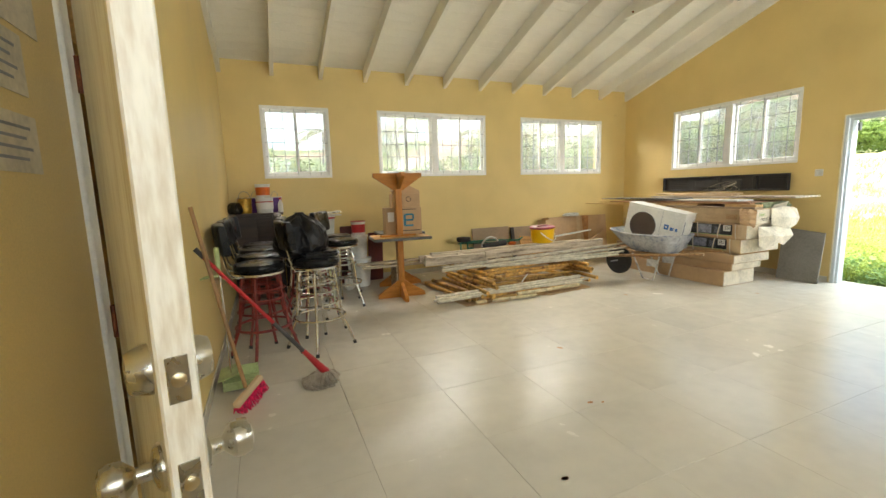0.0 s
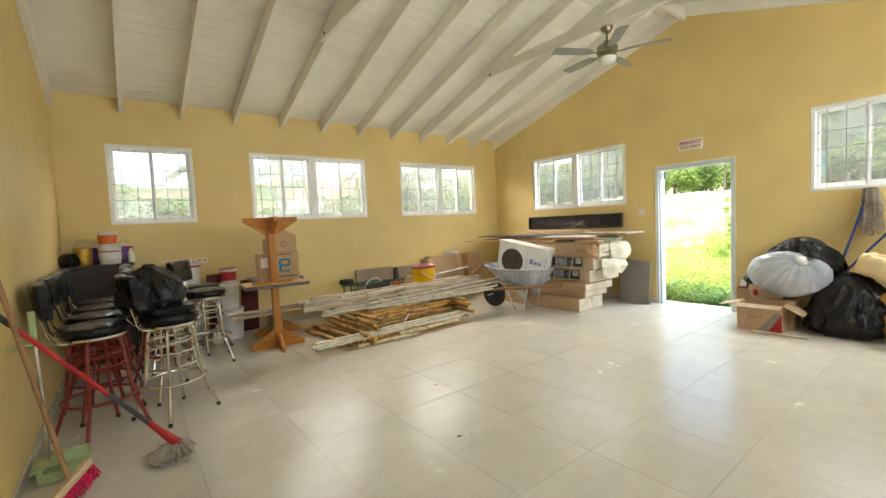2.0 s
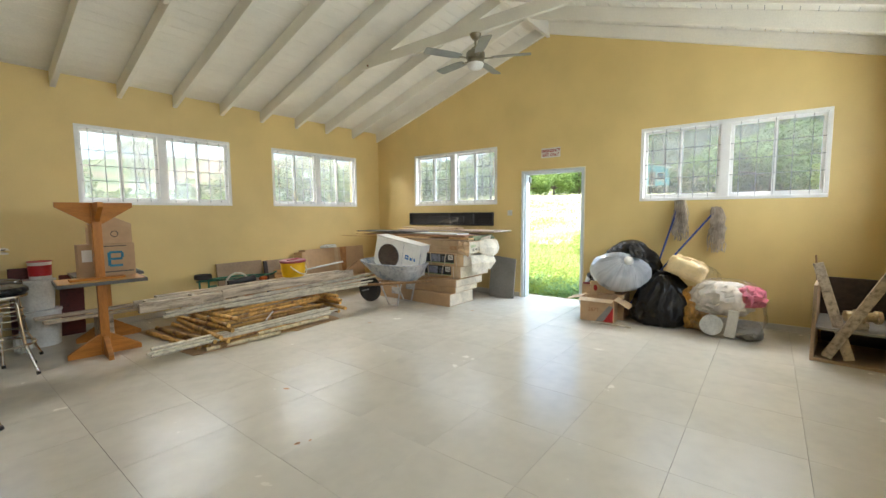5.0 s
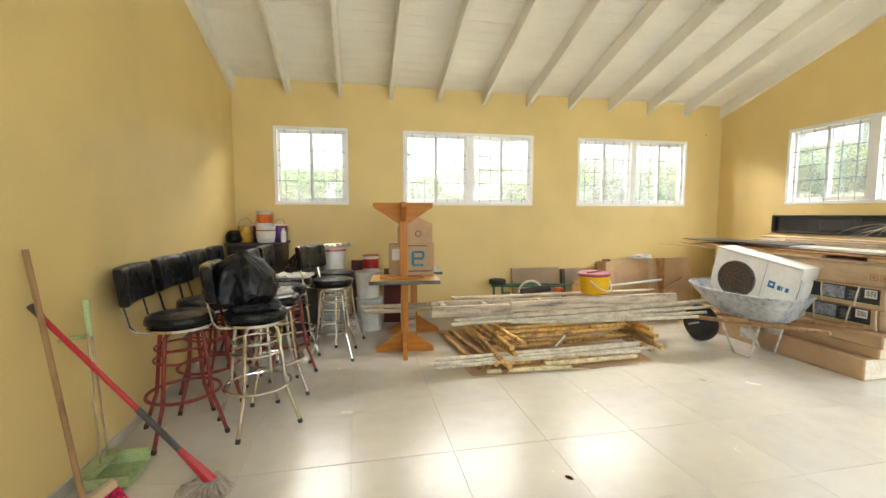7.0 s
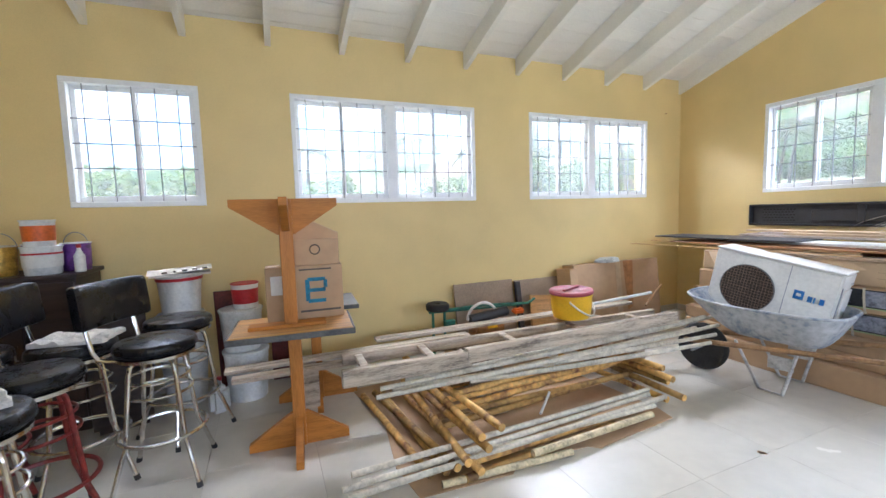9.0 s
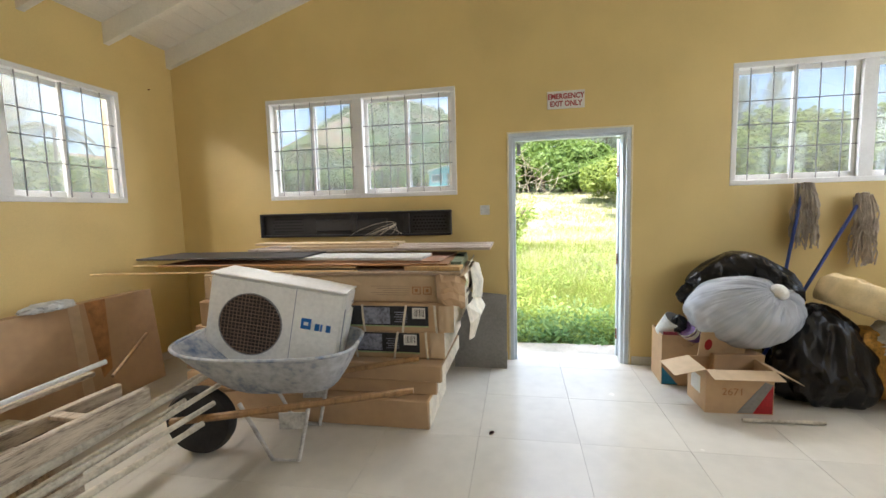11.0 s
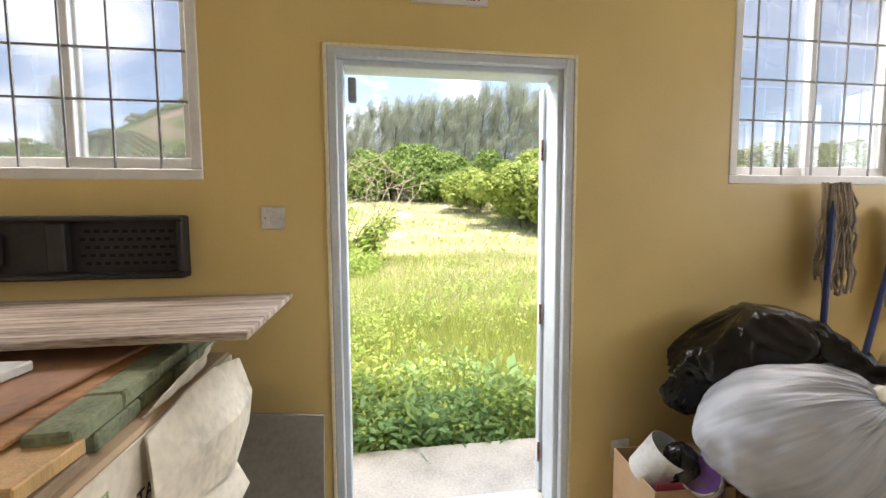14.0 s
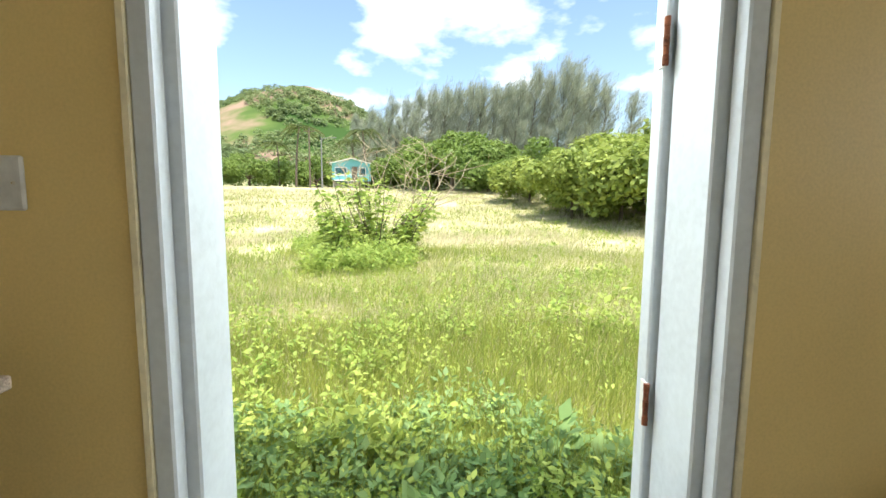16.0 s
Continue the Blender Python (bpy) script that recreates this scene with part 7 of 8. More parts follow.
board("timber_offcut", 5.52, 5.70, 3.40, 4.6, 0.957, 0.022, "board_tan", "pale pine offcut on a carton stack", 1)
board("timber_offcut", 5.71, 6.25, 3.55, 5.5, 0.957, 0.02, "raw_wood", "bare pine board on a carton stack", -1)
board("timber_offcut", 5.56, 5.70, 3.41, 3.80, 0.980, 0.028, "raw_wood", "short bare pine offcut on a carton stack", -2)
board("plywood_sheet", 5.60, 6.28, 3.50, 5.75, 1.012, 0.012, "board_brown", "brown plywood sheet on a carton stack", 1.5)
board("plywood_sheet", 5.65, 6.32, 3.56, 5.6, 1.027, 0.010, "red_ply", "dark red brown hardboard sheet on the stack", -2)
board("white_board", 5.66, 5.98, 3.70, 5.25, 1.040, 0.022, "plastic_white", "white painted board on the stack", -2.5)
board("dark_board", 5.62, 6.10, 4.6, 5.95, 1.060, 0.014, "charcoal", "black laminated board on the stack", 3)
for row in range(2):
    for k in range(4):
        t = thing("foam_block", "sage green foam block wedged in the stack", "block", pose(5.74 + 0.165 * k - 0.06 * row, 3.415 + 0.01 * k, 0.987 + 0.036 * row, 0, 0, 3), "foam blocks")
        part("block", Build().slab(0, 0.158, 0.0, 0.075, 0, 0.035, 0.004), M["foam_green"], t)
plank = board("weathered_plank", 6.02, 6.58, 3.235, 5.30, 1.075, 0.022, "old_wood_y", "wide weathered grey plank with peeling grain", 0.6, cat="plank")
board("timber_offcut", 6.06, 6.22, 3.97, 5.30, 1.120, 0.020, "card_in", "pale plywood strip on the stack", -2)
board("timber_offcut", 6.04, 6.24, 4.02, 4.9, 1.098, 0.021, "card_in", "pale plywood strip on the stack", 2)
for i, (x, y, z) in enumerate(((5.35, 5.3, 1.02), (5.62, 5.35, 1.03))):
    t = thing("thin_strip", "thin pine strip jutting from the stack", "strip", pose(x, y, z, 0, 0, 6 - 9 * i), "pine strips")
    part("strip", Build().slab(0, 0.03, -1.2, 0.75, 0, 0.008), M["raw_wood"], t)
t = thing("grey_panel", "plain grey board leaning against the wall beside the door", "board", pose(6.44, 3.13, 0.0, 0, 8, 0))
part("board", Build().prism([(0, 0), (0.47, 0), (0.47, 0.70), (0.0, 0.655)], 0.018, STAND_YZ), M["board_grey"], t)
t = thing("wire_coil", "tangled coil of thin pale wire on the stack", "wire", pose(6.10, 4.05, 1.128))
for i in range(6):
    rr, ph = 0.055 + 0.016 * i, i * 1.1
    part("wire_loop", Build().tube([(0.05 * math.sin(a * 2 + ph), rr * 1.6 * math.cos(a + ph) + 0.04 * i, 0.11 + rr * 0.75 * math.sin(a + ph * 0.6)) for a in [2 * math.pi * j / 26 for j in range(26)]], 0.0013, 5, True), M["strap"], t)

# perforated panel on the wall
pn = thing("vent_panel", "long charcoal plastic vent panel resting on the stack", "panel", pose(6.595, 3.63, 1.19, 0, 0, 0))
PL, PH = 1.94, 0.235
part("tray", Build().slab(0.052, 0.066, 0, PL, 0, PH, 0.006), M["charcoal"], pn)
part("rim", Build().slab(0.0, 0.05, 0, PL, 0, 0.022, 0.006).slab(0.0, 0.05, 0, PL, PH - 0.022, PH, 0.006).slab(0.0, 0.05, 0, 0.022, 0.022, PH - 0.022, 0.006).slab(0.0, 0.05, PL - 0.022, PL, 0.022, PH - 0.022, 0.006), M["charcoal"], pn)
part("cover", Build().slab(0.02, 0.05, 0.62, 1.35, 0.05, 0.17, 0.008), M["charcoal"], pn)
part("clip", Build().slab(0.01, 0.05, 0.40, 0.46, 0.03, 0.21, 0.006), M["charcoal"], pn)
part("clip", Build().slab(0.01, 0.05, 0.92, 0.98, 0.03, 0.21, 0.006), M["charcoal"], pn)
slots = Build()
for i in range(10):
    for j in range(5):
        y = 0.05 + i * 0.032 + (0.016 if j % 2 else 0)
        z = 0.05 + j * 0.03
        slots.slab(0.0495, 0.0525, y, y + 0.019, z, z + 0.012)
        slots.slab(0.0495, 0.0525, 1.45 + y, 1.469 + y, z, z + 0.012)
part("slots", slots, M["hole"], pn, smooth=False)["kind"] = "stuff"

# ---- wall fittings ----
sg = thing("exit_sign", "white sign with red letters above the exit door", "sign", pose(XE - 0.004, 2.605, 2.348, 0, 0, 0))
part("plate", Build().slab(-0.004, 0.004, -0.157, 0.157, -0.075, 0.075, 0.002), M["label_white"], sg)
SIGN = Matrix(((0, 0, -1, -0.0046), (-1, 0, 0, 0), (0, 1, 0, 0), (0, 0, 0, 1)))
words("sign_text", "EMERGENCY", 0.062, SIGN @ Matrix.Translation((0, 0.028, 0)), M["red_text"], sg, wide=0.86, bold=0.0018)
words("sign_text", "EXIT ONLY", 0.062, SIGN @ Matrix.Translation((0.0, -0.034, 0)), M["red_text"], sg, wide=0.86, bold=0.0018)
for y, z, lb in ((3.322, 1.412, "white light switch beside the exit door"), (1.805, 0.325, "white wall socket near the floor")):
    sw = thing("light_switch" if z > 1 else "wall_socket", lb, "switch" if z > 1 else "socket", pose(XE, y, z))
    part("plate", Build().slab(-0.009, -0.0005, -0.044, 0.044, -0.044, 0.044, 0.003), M["plastic_white"], sw)
    part("rocker", Build().slab(-0.013, -0.009, -0.009, 0.009, -0.016, 0.016, 0.002), M["plastic_white"], sw)
    for s in (-1, 1):
        part("screw", Build().lathe([(0.0035, 0), (0.003, 0.001), (0, 0.001)], 8, Matrix.Translation((-0.009, s * 0.03, 0)) @ FACE_W), M["nickel"], sw)
t = thing("nail", "small dark nail in the wall", "nail", pose(6.38, YN, 2.65))
part("shank", Build().tube([(0, 0, 0), (0, -0.02, 0.004)], 0.006, 8), M["rust"], t)

# ---- ceiling fan ----
fn = thing("ceiling_fan", "brushed metal ceiling fan with pale blades and a glass bowl", "fan", pose(4.675, 2.69, 3.52) @ Matrix.Diagonal((1, 1, 0.9, 1)))
part("canopy", Build().lathe([(0.02, -0.075), (0.035, -0.07), (0.062, -0.03), (0.068, -0.004), (0.068, 0.0)], 28), M["fan_metal"], fn)
part("downrod", Build().tube([(0, 0, -0.07), (0, 0, -0.17)], 0.013, 12), M["fan_metal"], fn)
part("motor", Build().lathe([(0.03, -0.17), (0.045, -0.175), (0.055, -0.20), (0.10, -0.225), (0.112, -0.25), (0.112, -0.31), (0.10, -0.325), (0.085, -0.33), (0.085, -0.345), (0.102, -0.35), (0.105, -0.375), (0.0, -0.38)], 36), M["fan_metal"], fn)
part("light_bowl", Build().lathe([(0.098, -0.376), (0.095, -0.405), (0.075, -0.435), (0.04, -0.45), (0.0, -0.453)], 32), M["frost"], fn, "frosted glass bowl")
for k in range(5):
    a = radians(8 + 72 * k)
    rot = Matrix.Rotation(a, 4, "Z")
    arm = part("blade_arm", Build().box((0.15, 0, -0.318), (0.12, 0.035, 0.008), 0.002), M["fan_metal"], fn, at=rot)
    bl = Build().prism([(0.19, -0.045), (0.30, -0.062), (0.62, -0.066), (0.645, -0.05), (0.645, 0.05), (0.62, 0.066), (0.30, 0.062), (0.19, 0.045)], 0.007, Matrix.Translation((0, 0, -0.312)) @ Matrix.Rotation(radians(11), 4, "X"))
    part("blade", bl, M["blade"], fn, at=rot)

# ---- brooms, mop and dustpan at the west wall ----
def straight(b, a, c, r0, r1=None, seg=10):
    return b.tube([a, c], [r0, r1 or r0], seg)


br = thing("push_broom", "broom with a wooden stick and bright pink bristles", "broom", None)
part("stick", straight(Build(), (-0.382, 3.13, 1.275), (-0.175, 3.035, 0.12), 0.0125), M["stick"], br)
bm_head = Matrix.Translation((-0.16, 3.02, 0.10)) @ Matrix.Rotation(radians(58), 4, "Z") @ Matrix.Rotation(radians(-14), 4, "Y")
part("head", Build().box((0, 0, 0.0), (0.28, 0.05, 0.045), 0.012, bm_head), M["card_in"], br, "pale wooden head")
brs = Build()
for i in range(30):
    for j in range(5):
        x, y = -0.13 + i * 0.0089, -0.02 + j * 0.01
        p = bm_head @ Vector((x, y, -0.02))
        q = bm_head @ Vector((x + random.uniform(-0.012, 0.012), y * 1.9 + random.uniform(-0.01, 0.01), -0.095))
        q.z = max(q.z, 0.003)
        brs.tube([p, q], 0.0042, 4, caps=False)
part("bristles", brs, M["bristle"], br, "bright pink bristles")["kind"] = "stuff"

mp = thing("mop", "red handled cotton mop leaning against the wall", "mop", None)
A, C = Vector((-0.383, 3.13, 1.02)), Vector((0.34, 3.14, 0.07))
part("upper_handle", straight(Build(), A.lerp(C, 0.06), A.lerp(C, 0.56), 0.0125), M["red_handle"], mp)
part("end_cap", straight(Build(), A, A.lerp(C, 0.06), 0.015), M["dark_grip"], mp)
part("grip", straight(Build(), A.lerp(C, 0.56), A.lerp(C, 0.80), 0.0145), M["dark_grip"], mp, "dark grey sleeve")
part("socket", straight(Build(), A.lerp(C, 0.80), C, 0.016, 0.03), M["red_handle"], mp, "red plastic socket")
yarn = Build()
for i in range(90):
    a = 2 * math.pi * i / 90 + random.uniform(-0.1, 0.1)
    r = random.uniform(0.07, 0.135)
    p0 = C + Vector((random.uniform(-0.02, 0.02), random.uniform(-0.02, 0.02), 0.015))
    p1 = Vector((C.x - 0.03 + r * 0.6 * math.cos(a), C.y + r * 0.6 * math.sin(a), random.uniform(0.05, 0.085)))
    p2 = Vector((C.x - 0.04 + r * math.cos(a), C.y + r * math.sin(a), random.uniform(0.008, 0.05)))
    p3 = Vector((C.x - 0.04 + r * 0.95 * math.cos(a + 0.5), C.y + r * 0.95 * math.sin(a + 0.5), 0.007))
    yarn.tube([p0, p1, p2, p3], 0.0062, 5)
part("mop_yarn", yarn, M["mop_yarn"], mp, "matted grey yarn")["kind"] = "stuff"

dp = thing("dustpan", "pale green long handled dustpan standing by the wall", "dustpan", pose(-0.22, 3.40, 0, 0, 0, 0))
part("pan", Build().box((0, 0, 0.012), (0.22, 0.24, 0.008), 0.003).box((-0.108, 0, 0.05), (0.008, 0.24, 0.085), 0.003).box((0.0, 0.12, 0.05), (0.22, 0.008, 0.085), 0.003).box((0.0, -0.12, 0.04), (0.22, 0.008, 0.06), 0.003).box((-0.05, 0, 0.115), (0.13, 0.24, 0.008), 0.003, pose(0, 0, 0, 0, -14, 0)), M["lime"], dp)
for s in (-1, 1):
    part("handle_rod", straight(Build(), (-0.06, s * 0.035, 0.10), (-0.07, s * 0.014 - 0.03, 0.82), 0.006), M["chrome"], dp)
part("grip", straight(Build(), (-0.07, -0.03, 0.80), (-0.072, -0.035, 0.995), 0.014, 0.017), M["lime"], dp)
ht = thing("hand_brush", "pale green brush hung on the dustpan rods", "brush", pose(-0.33, 3.37, 0.745))
part("brush_handle", Build().tube([(-0.05, -0.05, 0.055), (-0.01, -0.03, 0.062), (0.035, 0.0, 0.05)], 0.010, 8), M["lime"], ht)
part("hook", Build().tube([(-0.05, -0.05, 0.055), (-0.068, -0.06, 0.05)], 0.006, 6), M["lime"], ht)

# ---- bags and boxes by the exit ----
big = settle(bag_mesh(0.27, 0.33, 0.38, 21.0, 0.12, 1.25, 0.0, 100, 150))
top_z = max(p[2] for p in big.v)
big.v = [(x * (1.16 - 0.50 * z / top_z) + 0.10 * z / top_z, y * (1.12 - 0.42 * z / top_z) - 0.05 * z / top_z + 0.015 * noise.noise((x * 3, y * 3, z * 9)), z) for x, y, z in big.v]
t = thing("rubbish_bag", "full black plastic rubbish bag on the floor", "bag", pose(6.15, 0.90, 0.0, 0, 0, 10), "rubbish bags")
part("bag_body", big, M["bag_black"], t)
part("bag_ear", settle(bag_mesh(0.05, 0.09, 0.07, 23.0, 0.2, 1.8, 0.0, 30, 44)), M["bag_black"], t, at=pose(0.08, -0.03, top_z - 0.06, 10, 0, 0))
t = thing("rubbish_bag", "slumped black plastic rubbish bag on top of the heap", "bag", pose(6.41, 1.29, 0.73, 0, 0, -14), "rubbish bags")
heap = bag_mesh(0.21, 0.34, 0.28, 33.0, 0.13, 1.25, 0.0, 100, 140, 0.1)
heap.v = [(x, y + 0.10 * z / 0.27, z * (1.0 - 0.5 * max(0.0, y - 0.02) / 0.3) + 0.03 * math.exp(-((y + 0.08) / 0.12) ** 2)) for x, y, z in heap.v]
part("bag_body", heap, M["bag_black"], t)
tail = Build()
for d in (0.0, 0.006):
    tail.sheet(lambda u, v: (-0.08 - 0.20 * u - 0.05 * math.sin(3 * v), -0.03 - 0.21 * u * (0.6 + 0.4 * v) + 0.22 * (0.5 - v) * (1 - 0.6 * u), 0.27 - 0.16 * u - d + 0.05 * abs(noise.noise((u * 4, v * 4, 6))) + 0.022 * noise.noise((u * 10, v * 9, 1)) - 0.10 * (v - 0.4) ** 2), 40, 34)
part("draped_film", tail, M["bag_black"], t, "loose neck of the bag draped forwards")
part("bag_tail", bag_mesh(0.045, 0.085, 0.10, 37.0, 0.16, 1.7, 0.0, 40, 60, 0.1), M["bag_black"], t, at=pose(-0.05, 0.36, -0.05, 28, 0, 0))

# tied grey bag: pleats run to the neck
AX = Vector((-0.60, -0.42, 0.68)).normalized()
turn = AX.to_track_quat("Z", "Y").to_matrix().to_4x4()
gb = Build()


def grey_bag(u, v):
    th, ph = math.pi * (0.012 + 0.985 * u), 2 * math.pi * v
    n = turn @ Vector((math.sin(th) * math.cos(ph), math.sin(th) * math.sin(ph), math.cos(th)))
    c, sn = math.cos(ph), math.sin(ph)
    pl = 1 - 2 * abs(noise.noise((c * 5.2, sn * 5.2, 5.0 + 0.5 * th))) + 0.6 * (1 - 2 * abs(noise.noise((c * 12.0, sn * 12.0, 9.0 + 0.9 * th))))
    g = math.exp(-((th - 0.42) / 0.55) ** 2) + 0.16
    f = 1 + 0.045 * (pl - 0.6) * g - 0.10 * math.exp(-(th / 0.22) ** 2) + 0.075 * noise.noise(tuple(n * 1.9 + Vector((3, 1, 2)))) + 0.03 * noise.noise(tuple(n * 4.1 + Vector((1, 5, 2))))
    p = Vector((n.x * 0.25 * f, n.y * 0.38 * f, n.z * 0.26 * f))
    return turn.inverted() @ p


gb.sheet(grey_bag, 90, 260, True)
t = thing("rubbish_bag", "tied translucent grey bag resting on boxes", "bag", pose(6.17, 1.40, 0.62, 0, 0, 0), "rubbish bags")
part("bag_body", gb, M["bag_grey"], t, at=turn)
tip = Vector((AX.x * 0.25, AX.y * 0.38, AX.z * 0.26)) * 0.95
knot = bag_mesh(0.055, 0.055, 0.050, 47.0, 0.10, 2.2, 0.0, 24, 40, 0.0)
part("knot", knot, M["label_white"], t, "puffed white tied top", at=Matrix.Translation(tip) @ turn)
sup = carton("cardboard_box", pose(6.05, 1.30, 0.0, 0, 0, 4), 0.40, 0.34, 0.33, "brown box under the bags", (), "card", False)
bx = carton("cardboard_box", pose(5.82, 1.36, 0.0, 0, 0, 2), 0.28, 0.42, 0.30, "open brown cardboard box with spread flaps and red print", (("l", 12), ("b", 14), ("f", 28)), "card", False)
part("red_print", Build().prism([(0.0, 0.0), (0.12, 0.0), (0.0, 0.20)], 0.0012, Matrix.Translation((-0.0012, 0.005, 0.005)) @ STAND_YZ), M["tin_red"], bx, smooth=False)
part("grey_print", Build().prism([(0.12, 0.0), (0.22, 0.0), (0.05, 0.22), (0.0, 0.20)], 0.0012, Matrix.Translation((-0.0012, 0.005, 0.005)) @ STAND_YZ), M["board_grey"], bx, smooth=False)
part("flap", Build().slab(0.0, 0.005, 0.05, 0.36, 0.0, 0.20), M["card_in"], bx, smooth=False, at=pose(0.272, 0, 0.298, 0, -14, 0))
part("red_oval", Build().lathe([(0.032, 0), (0, 0.0012)], 24, Matrix.Translation((0.246, 0.30, 0.395)) @ Matrix.Rotation(radians(-14), 4, "Y") @ Matrix.Diagonal((1, 0.8, 1.4, 1)) @ FACE_W), M["tin_red"], bx)
words("box_number", "2671", 0.07, Matrix(((0, 0, -1, -0.0022), (-1, 0, 0, 0.25), (0, 1, 0, 0.15), (0, 0, 0, 1))), M["board_brown"], bx)
part("paper_label", Build().slab(0.08, 0.22, 0.4205, 0.4215, 0.10, 0.22), M["label_white"], bx, smooth=False)
bx = carton("cardboard_box", pose(6.235, 1.60, 0.0, 0, 0, -3), 0.30, 0.32, 0.40, "open brown cardboard box packed with tubs and wrappers", (("f", 8),), "card", False)
part("teal_print", Build().prism([(0.20, 0.0), (0.318, 0.0), (0.318, 0.14)], 0.0012, Matrix.Translation((-0.0013, -0.002, 0.005)) @ STAND_YZ), M["blue_print"], bx, smooth=False)
part("red_lining", Build().slab(0.008, 0.012, 0.10, 0.31, 0.33, 0.425), M["maroon"], bx, "maroon card inside the box", False)
t = thing("plastic_tub", "white plastic tub lying in an open box", "tub", pose(6.37, 1.83, 0.43, 22, -26, 0), "packets in the box")
part("body", Build().lathe([(0.075, -0.07), (0.078, -0.065), (0.086, 0.09), (0.083, 0.092), (0.074, -0.055), (0.0, -0.055)], 28), M["plastic_white"], t)
t = thing("printed_tub", "purple and white printed tub with a steel rim", "tub", pose(6.27, 1.71, 0.42, -38, -34, 0), "packets in the box")
part("body", Build().lathe([(0.066, -0.06), (0.070, 0.06)], 30), M["purple"], t)
part("pale_band", Build().lathe([(0.0682, -0.002), (0.0712, 0.040)], 30), M["label_white"], t, "white printed band", False)
part("rim", Build().tube(ring(0.071, 0.061, 30), 0.005, 8, True), M["nickel"], t)
part("lid", Build().lathe([(0.068, 0.052), (0.0, 0.053)], 30), M["edge_grey"], t)
t = thing("packet", "dark bundle of cloth in a box", "packet", pose(6.30, 1.78, 0.45, 0, 0, 40), "packets in the box")
part("packet_body", bag_mesh(0.055, 0.05, 0.09, 52, 0.2, 2.2, 0.1, 26, 36), M["bag_black"], t)
t = thing("packet", "crumpled clear plastic wrapper hanging over a box", "packet", pose(6.245, 1.75, 0.39, 0, 0, 70), "packets in the box")
part("packet_body", bag_mesh(0.06, 0.035, 0.10, 55, 0.25, 2.4, 0.1, 26, 36), M["bag_clear"], t)
cream = Build().sheet(lambda u, v: tuple(c * k for c, k in zip((lambda e, a: (math.copysign(abs(math.cos(e)) ** 0.35 * abs(math.cos(a)) ** 0.4, math.cos(a)), math.copysign(abs(math.cos(e)) ** 0.35 * abs(math.sin(a)) ** 0.4, math.sin(a)), math.copysign(abs(math.sin(e)) ** 0.5, math.sin(e)) + 0.26 * noise.noise((u * 5, math.cos(a) * 2.4, math.sin(a) * 2.4))))(math.pi * (u - 0.5), 2 * math.pi * v), (0.16, 0.215, 0.115))), 36, 60, True)
settle(cream)
t = thing("cloth_bundle", "cream cushion wrapped in clear plastic on the heap", "cushion", pose(6.24, 0.66, 0.62, 20, 0, 0))
part("cushion", cream, M["bag_cream"], t)
wrap = bag_mesh(0.17, 0.22, 0.13, 63.0, 0.12, 1.9, 0, 32, 52, 0.3)
part("clear_wrap", wrap, M["bag_clear"], t, "clear plastic wrap", at=pose(0.0, -0.13, 0.09))
t = thing("net_bag", "ochre net bag between the rubbish bags", "bag", pose(6.26, 0.55, 0.0))
part("net", settle(bag_mesh(0.20, 0.20, 0.33, 71.0, 0.12, 2.4, 0, 32, 48, 0.4)), M["cloth_ochre"], t)
t = thing("clear_bag", "clear plastic bag full of pale clothes and plastic tubs", "bag", pose(6.12, 0.20, 0.0), "rubbish bags")
part("bag_film", settle(bag_mesh(0.30, 0.37, 0.42, 81.0, 0.10, 1.6, 0.0, 56, 88, 0.4)), M["bag_clear"], t, "clear plastic film")
part("white_clothes", settle(bag_mesh(0.24, 0.28, 0.22, 83.0, 0.2, 2.0, 0, 32, 44)), M["cloth_white"], t, at=pose(0.02, 0.05, 0.24))
part("pink_clothes", settle(bag_mesh(0.18, 0.15, 0.14, 85.0, 0.2, 2.2, 0, 24, 36)), M["cloth_pink"], t, at=pose(0.0, -0.20, 0.36))
part("plastic_tub", Build().lathe([(0.10, 0), (0.11, 0.02), (0.11, 0.10), (0.095, 0.105), (0.0, 0.105)], 26, Matrix.Translation((-0.17, 0.12, 0.14)) @ FACE_W), M["plastic_white"], t, "white plastic tub")
part("small_box", Build().box((-0.18, -0.05, 0.18), (0.12, 0.10, 0.30), 0.006, pose(0, 0, 0, 6, 0, 0)), M["label_white"], t)
part("plaid_cloth", settle(bag_mesh(0.14, 0.14, 0.12, 87.0, 0.2, 2.2, 0, 22, 32)), M["board_grey"], t, at=pose(-0.10, -0.20, 0.02))
pipe("conduit", (5.70, 1.60, 0.013), (5.72, 1.12, 0.013), 0.012, "grey_pipe", "short grey pipe on the floor", "pipes along the floor")


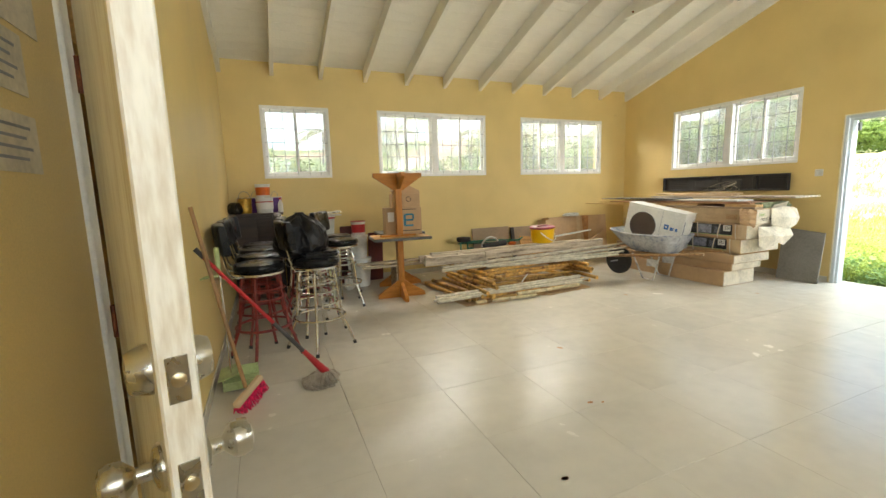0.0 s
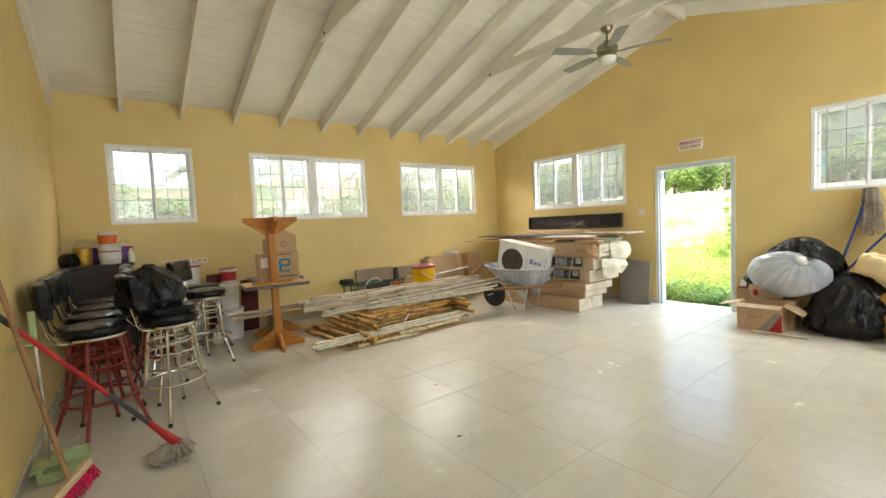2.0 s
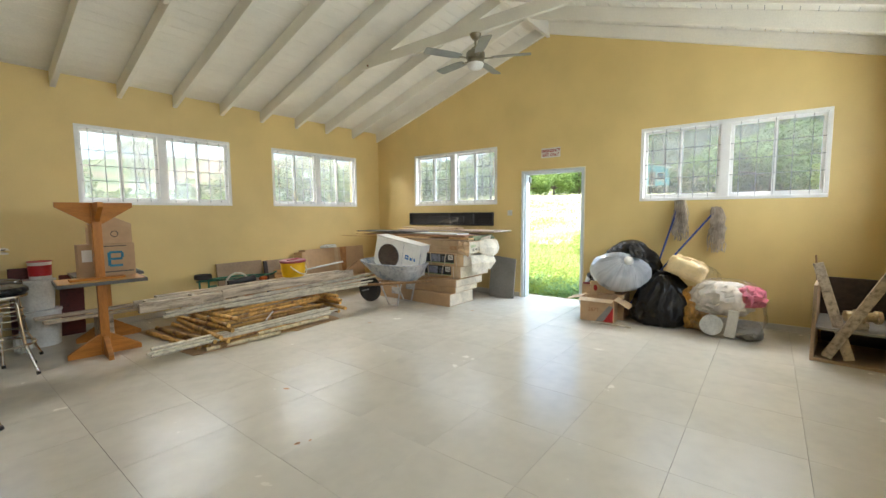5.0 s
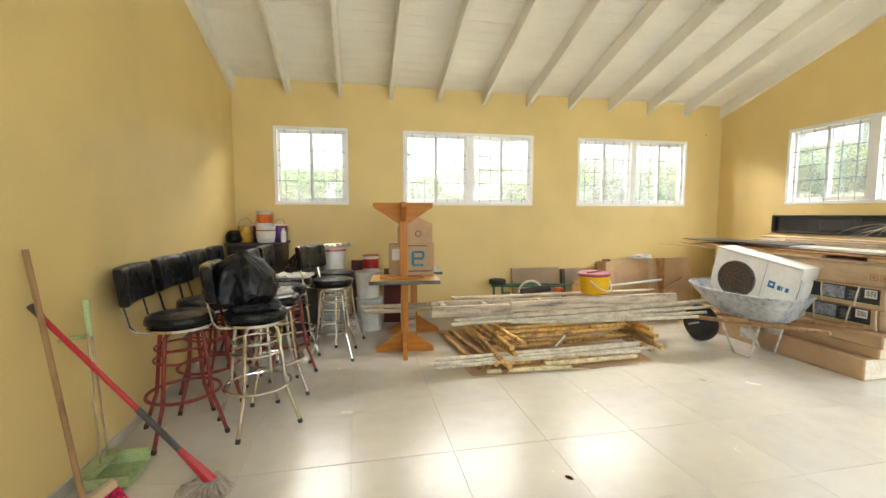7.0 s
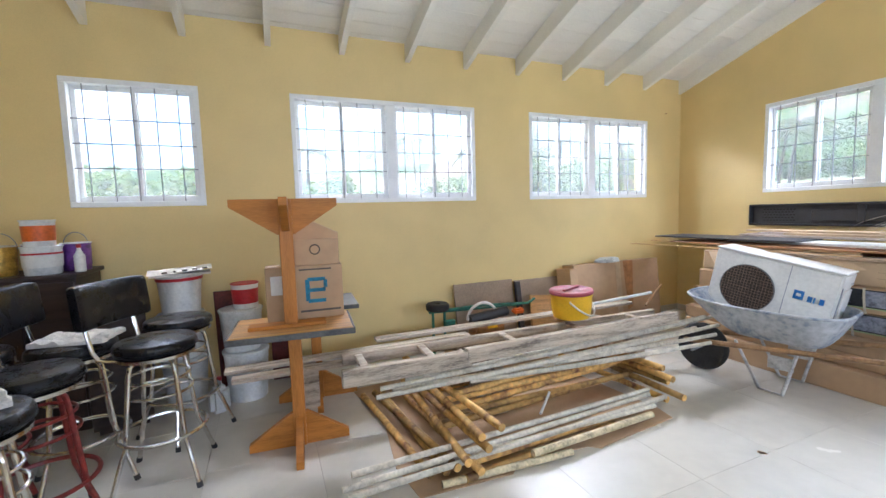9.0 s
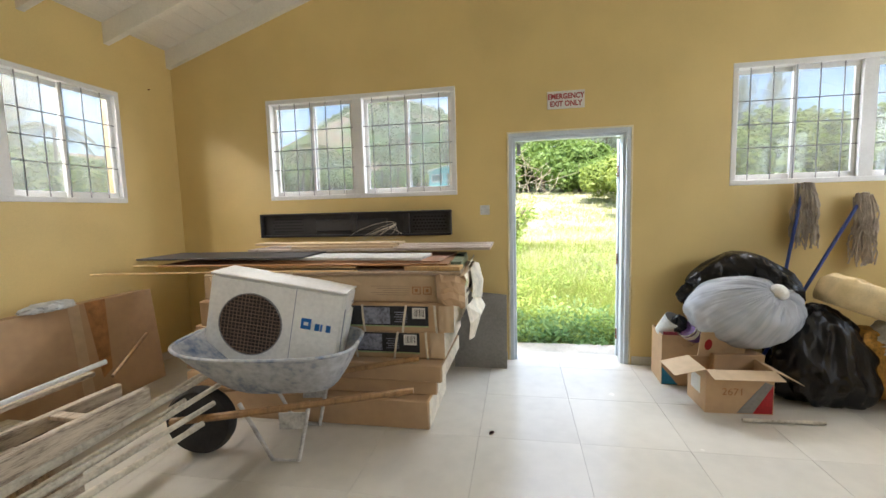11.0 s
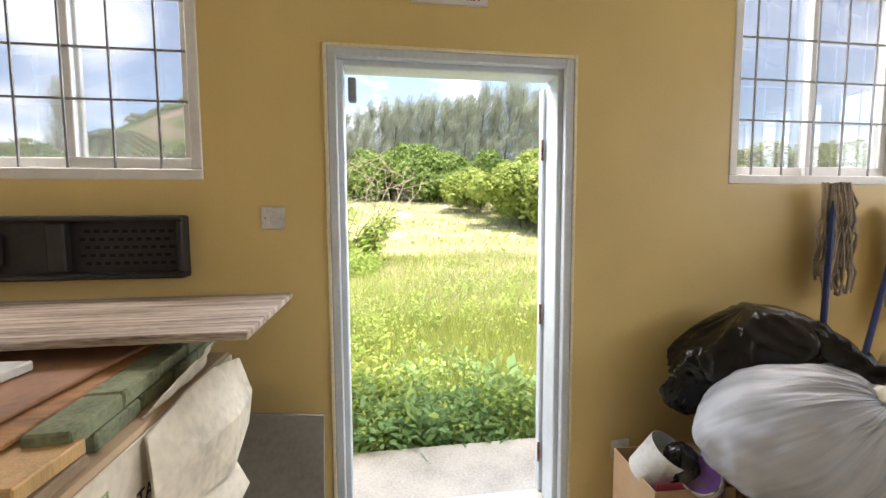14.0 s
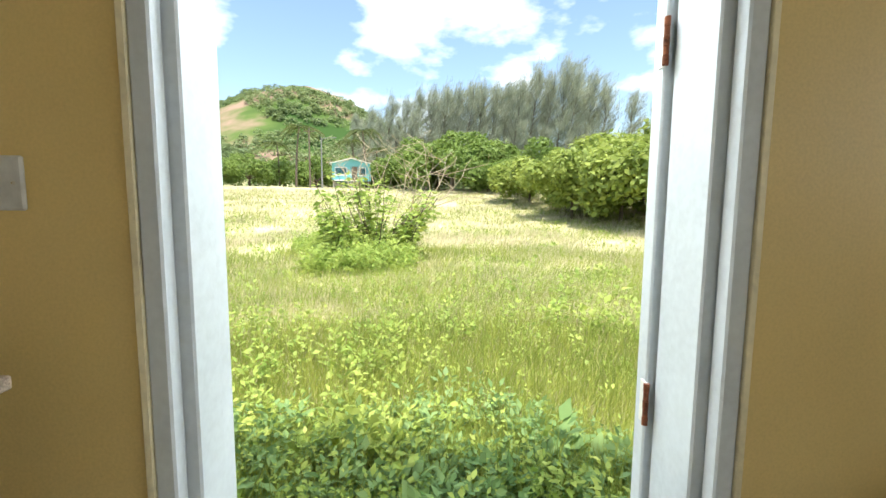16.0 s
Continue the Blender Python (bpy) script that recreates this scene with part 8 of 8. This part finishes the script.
def hung_mop(y, ztop, zlow, hx, hy, hz, spread):
    t = thing("hung_mop", "grey string mop hung upside down on a blue handle", "mop", None, "mops on the wall")
    top_p = Vector((6.60, y, ztop - 0.05))
    low = Vector((hx, hy, hz))
    d = (low - top_p)
    end = top_p + d * ((top_p.z - 0.02) / max(0.1, top_p.z - low.z)) * 0.98
    part("handle", Build().tube([top_p, end], 0.0125, 10), M["blue_handle"], t, "blue handle")
    part("clamp", Build().tube([top_p + Vector((0, 0, 0.05)), top_p - Vector((0, 0, 0.02))], [0.03, 0.02], 10), M["plastic_white"], t)
    y_b = Build()
    for i in range(72):
        a = random.uniform(0, 2 * math.pi)
        r = random.uniform(0.015, spread)
        px, py = -abs(r * math.cos(a)) * 0.6, r * math.sin(a)
        zl = zlow + random.uniform(-0.05, 0.22)
        x1 = 6.615 + px
        y_b.tube([(6.60, y, ztop - 0.01), (x1, y + py * 0.8 - 0.015, ztop + random.uniform(-0.03, 0.015)), *[(x1 + random.uniform(-0.016, 0.004), y + py * (0.9 + 0.05 * q) - 0.03 + random.uniform(-0.02, 0.02), ztop + (zl - ztop) * q / 6) for q in range(2, 7)]], 0.0056, 5)
    part("mop_yarn", y_b, M["mop_yarn"], t, "long grey strings")["kind"] = "stuff"


hung_mop(0.80, 1.55, 1.08, 6.50, 0.935, 0.95, 0.085)
hung_mop(0.40, 1.46, 0.93, 6.42, 0.80, 0.85, 0.085)

# ---- open crate with planks in the far corner ----
cr = thing("wooden_crate", "tipped wooden cabinet carcass with an open front", "crate", pose(5.58, -0.50, 0.0, 0, 0, -6))
part("side_panel", Build().slab(0, 0.78, -0.03, 0.0, 0, 0.72, 0.004), M["board_tan"], cr)
part("side_panel", Build().slab(0, 0.78, -0.62, -0.59, 0, 0.72, 0.004), M["board_tan"], cr)
part("back_panel", Build().slab(0.76, 0.78, -0.59, -0.03, 0.03, 0.72, 0.003), M["dark_wood"], cr)
part("base_panel", Build().slab(0, 0.76, -0.59, -0.03, 0, 0.03, 0.003), M["board_tan"], cr)
part("shelf", Build().slab(0.03, 0.76, -0.59, -0.03, 0.30, 0.325, 0.003), M["board_grey"], cr)
for i, (y, a) in enumerate(((-0.10, 22), (-0.40, -16))):
    t = thing("loose_slat", "grey timber slat leaning in a crate", "slat", pose(5.62, -0.62 - 0.16 * i, 0.04, a, -14 + 20 * i, 0), "loose slats")
    part("slat", Build().slab(0, 0.02, -0.04, 0.04, 0, 0.92, 0.003), M["old_wood"], t)
t = thing("brass_valve", "tarnished brass fitting on a crate shelf", "fitting", pose(5.72, -0.84, 0.44))
part("body", Build().lathe([(0.03, -0.12), (0.05, -0.11), (0.05, -0.05), (0.065, -0.04), (0.065, 0.02), (0.045, 0.04), (0.045, 0.10), (0.06, 0.11), (0.06, 0.14), (0.0, 0.14)], 24, Matrix.Rotation(math.pi / 2, 4, "X") @ Matrix.Rotation(0.3, 4, "Y")), M["brass"], t)
part("stand", Build().slab(-0.04, 0.04, -0.06, 0.06, -0.115, -0.05, 0.004), M["old_wood"], t)
pipe("stick", (6.46, -0.56, 0.93), (6.20, -0.62, 0.04), 0.009, "stick", "thin wooden stick standing in a crate", "sticks")

# litter on the floor
for x, y, s in ((1.79, 2.10, 0.016), (1.86, 2.07, 0.01), (1.20, 1.62, 0.016), (2.2, 2.9, 0.02), (4.0, 3.9, 0.02), (5.35, 3.2, 0.02)):
    t = thing("litter", "small brown scrap on the floor tiles", "litter", pose(x, y, 0.0, 0, 0, x * 300), "scraps on the floor")
    part("scrap", settle(bag_mesh(s, s * 0.6, s * 0.35, x * 9, 0.3, 2.0, 0, 10, 14), 0.001), M["board_brown"], t)

# ---- floor ----
setting("floor_bed", Build().slab(XW - THICK, XE + THICK, YS - THICK, YN + THICK, -0.30, -0.008), M["grout"], "grout and slab under the floor tiles", "floor")
floor = thing("floor", "large cream floor tiles with fine dark joints", "floor", None)
floor["kind"] = "structure"
T = 0.61
tiles = {}
ix0, iy0 = math.floor((XW - 1.03) / T), math.floor((YS - 0.225) / T)
for i in range(ix0, ix0 + 14):
    for j in range(iy0, iy0 + 15):
        x0, x1 = max(XW, 1.03 + i * T), min(XE, 1.03 + (i + 1) * T)
        y0, y1 = max(YS, 0.225 + j * T), min(YN, 0.225 + (j + 1) * T)
        if x1 - x0 < 0.02 or y1 - y0 < 0.02:
            continue
        key = (round(x1 - x0, 3), round(y1 - y0, 3))
        if key not in tiles:
            g = 0.0007
            tiles[key] = Build().slab(g, key[0] - g, g, key[1] - g, -0.009, 0.0, 0.0007).mesh("tile", M["tile"], False)
        dz = 0.0006 * math.sin(i * 12.9 + j * 7.7)
        part("tile", tiles[key], None, floor, at=pose(x0, y0, dz))
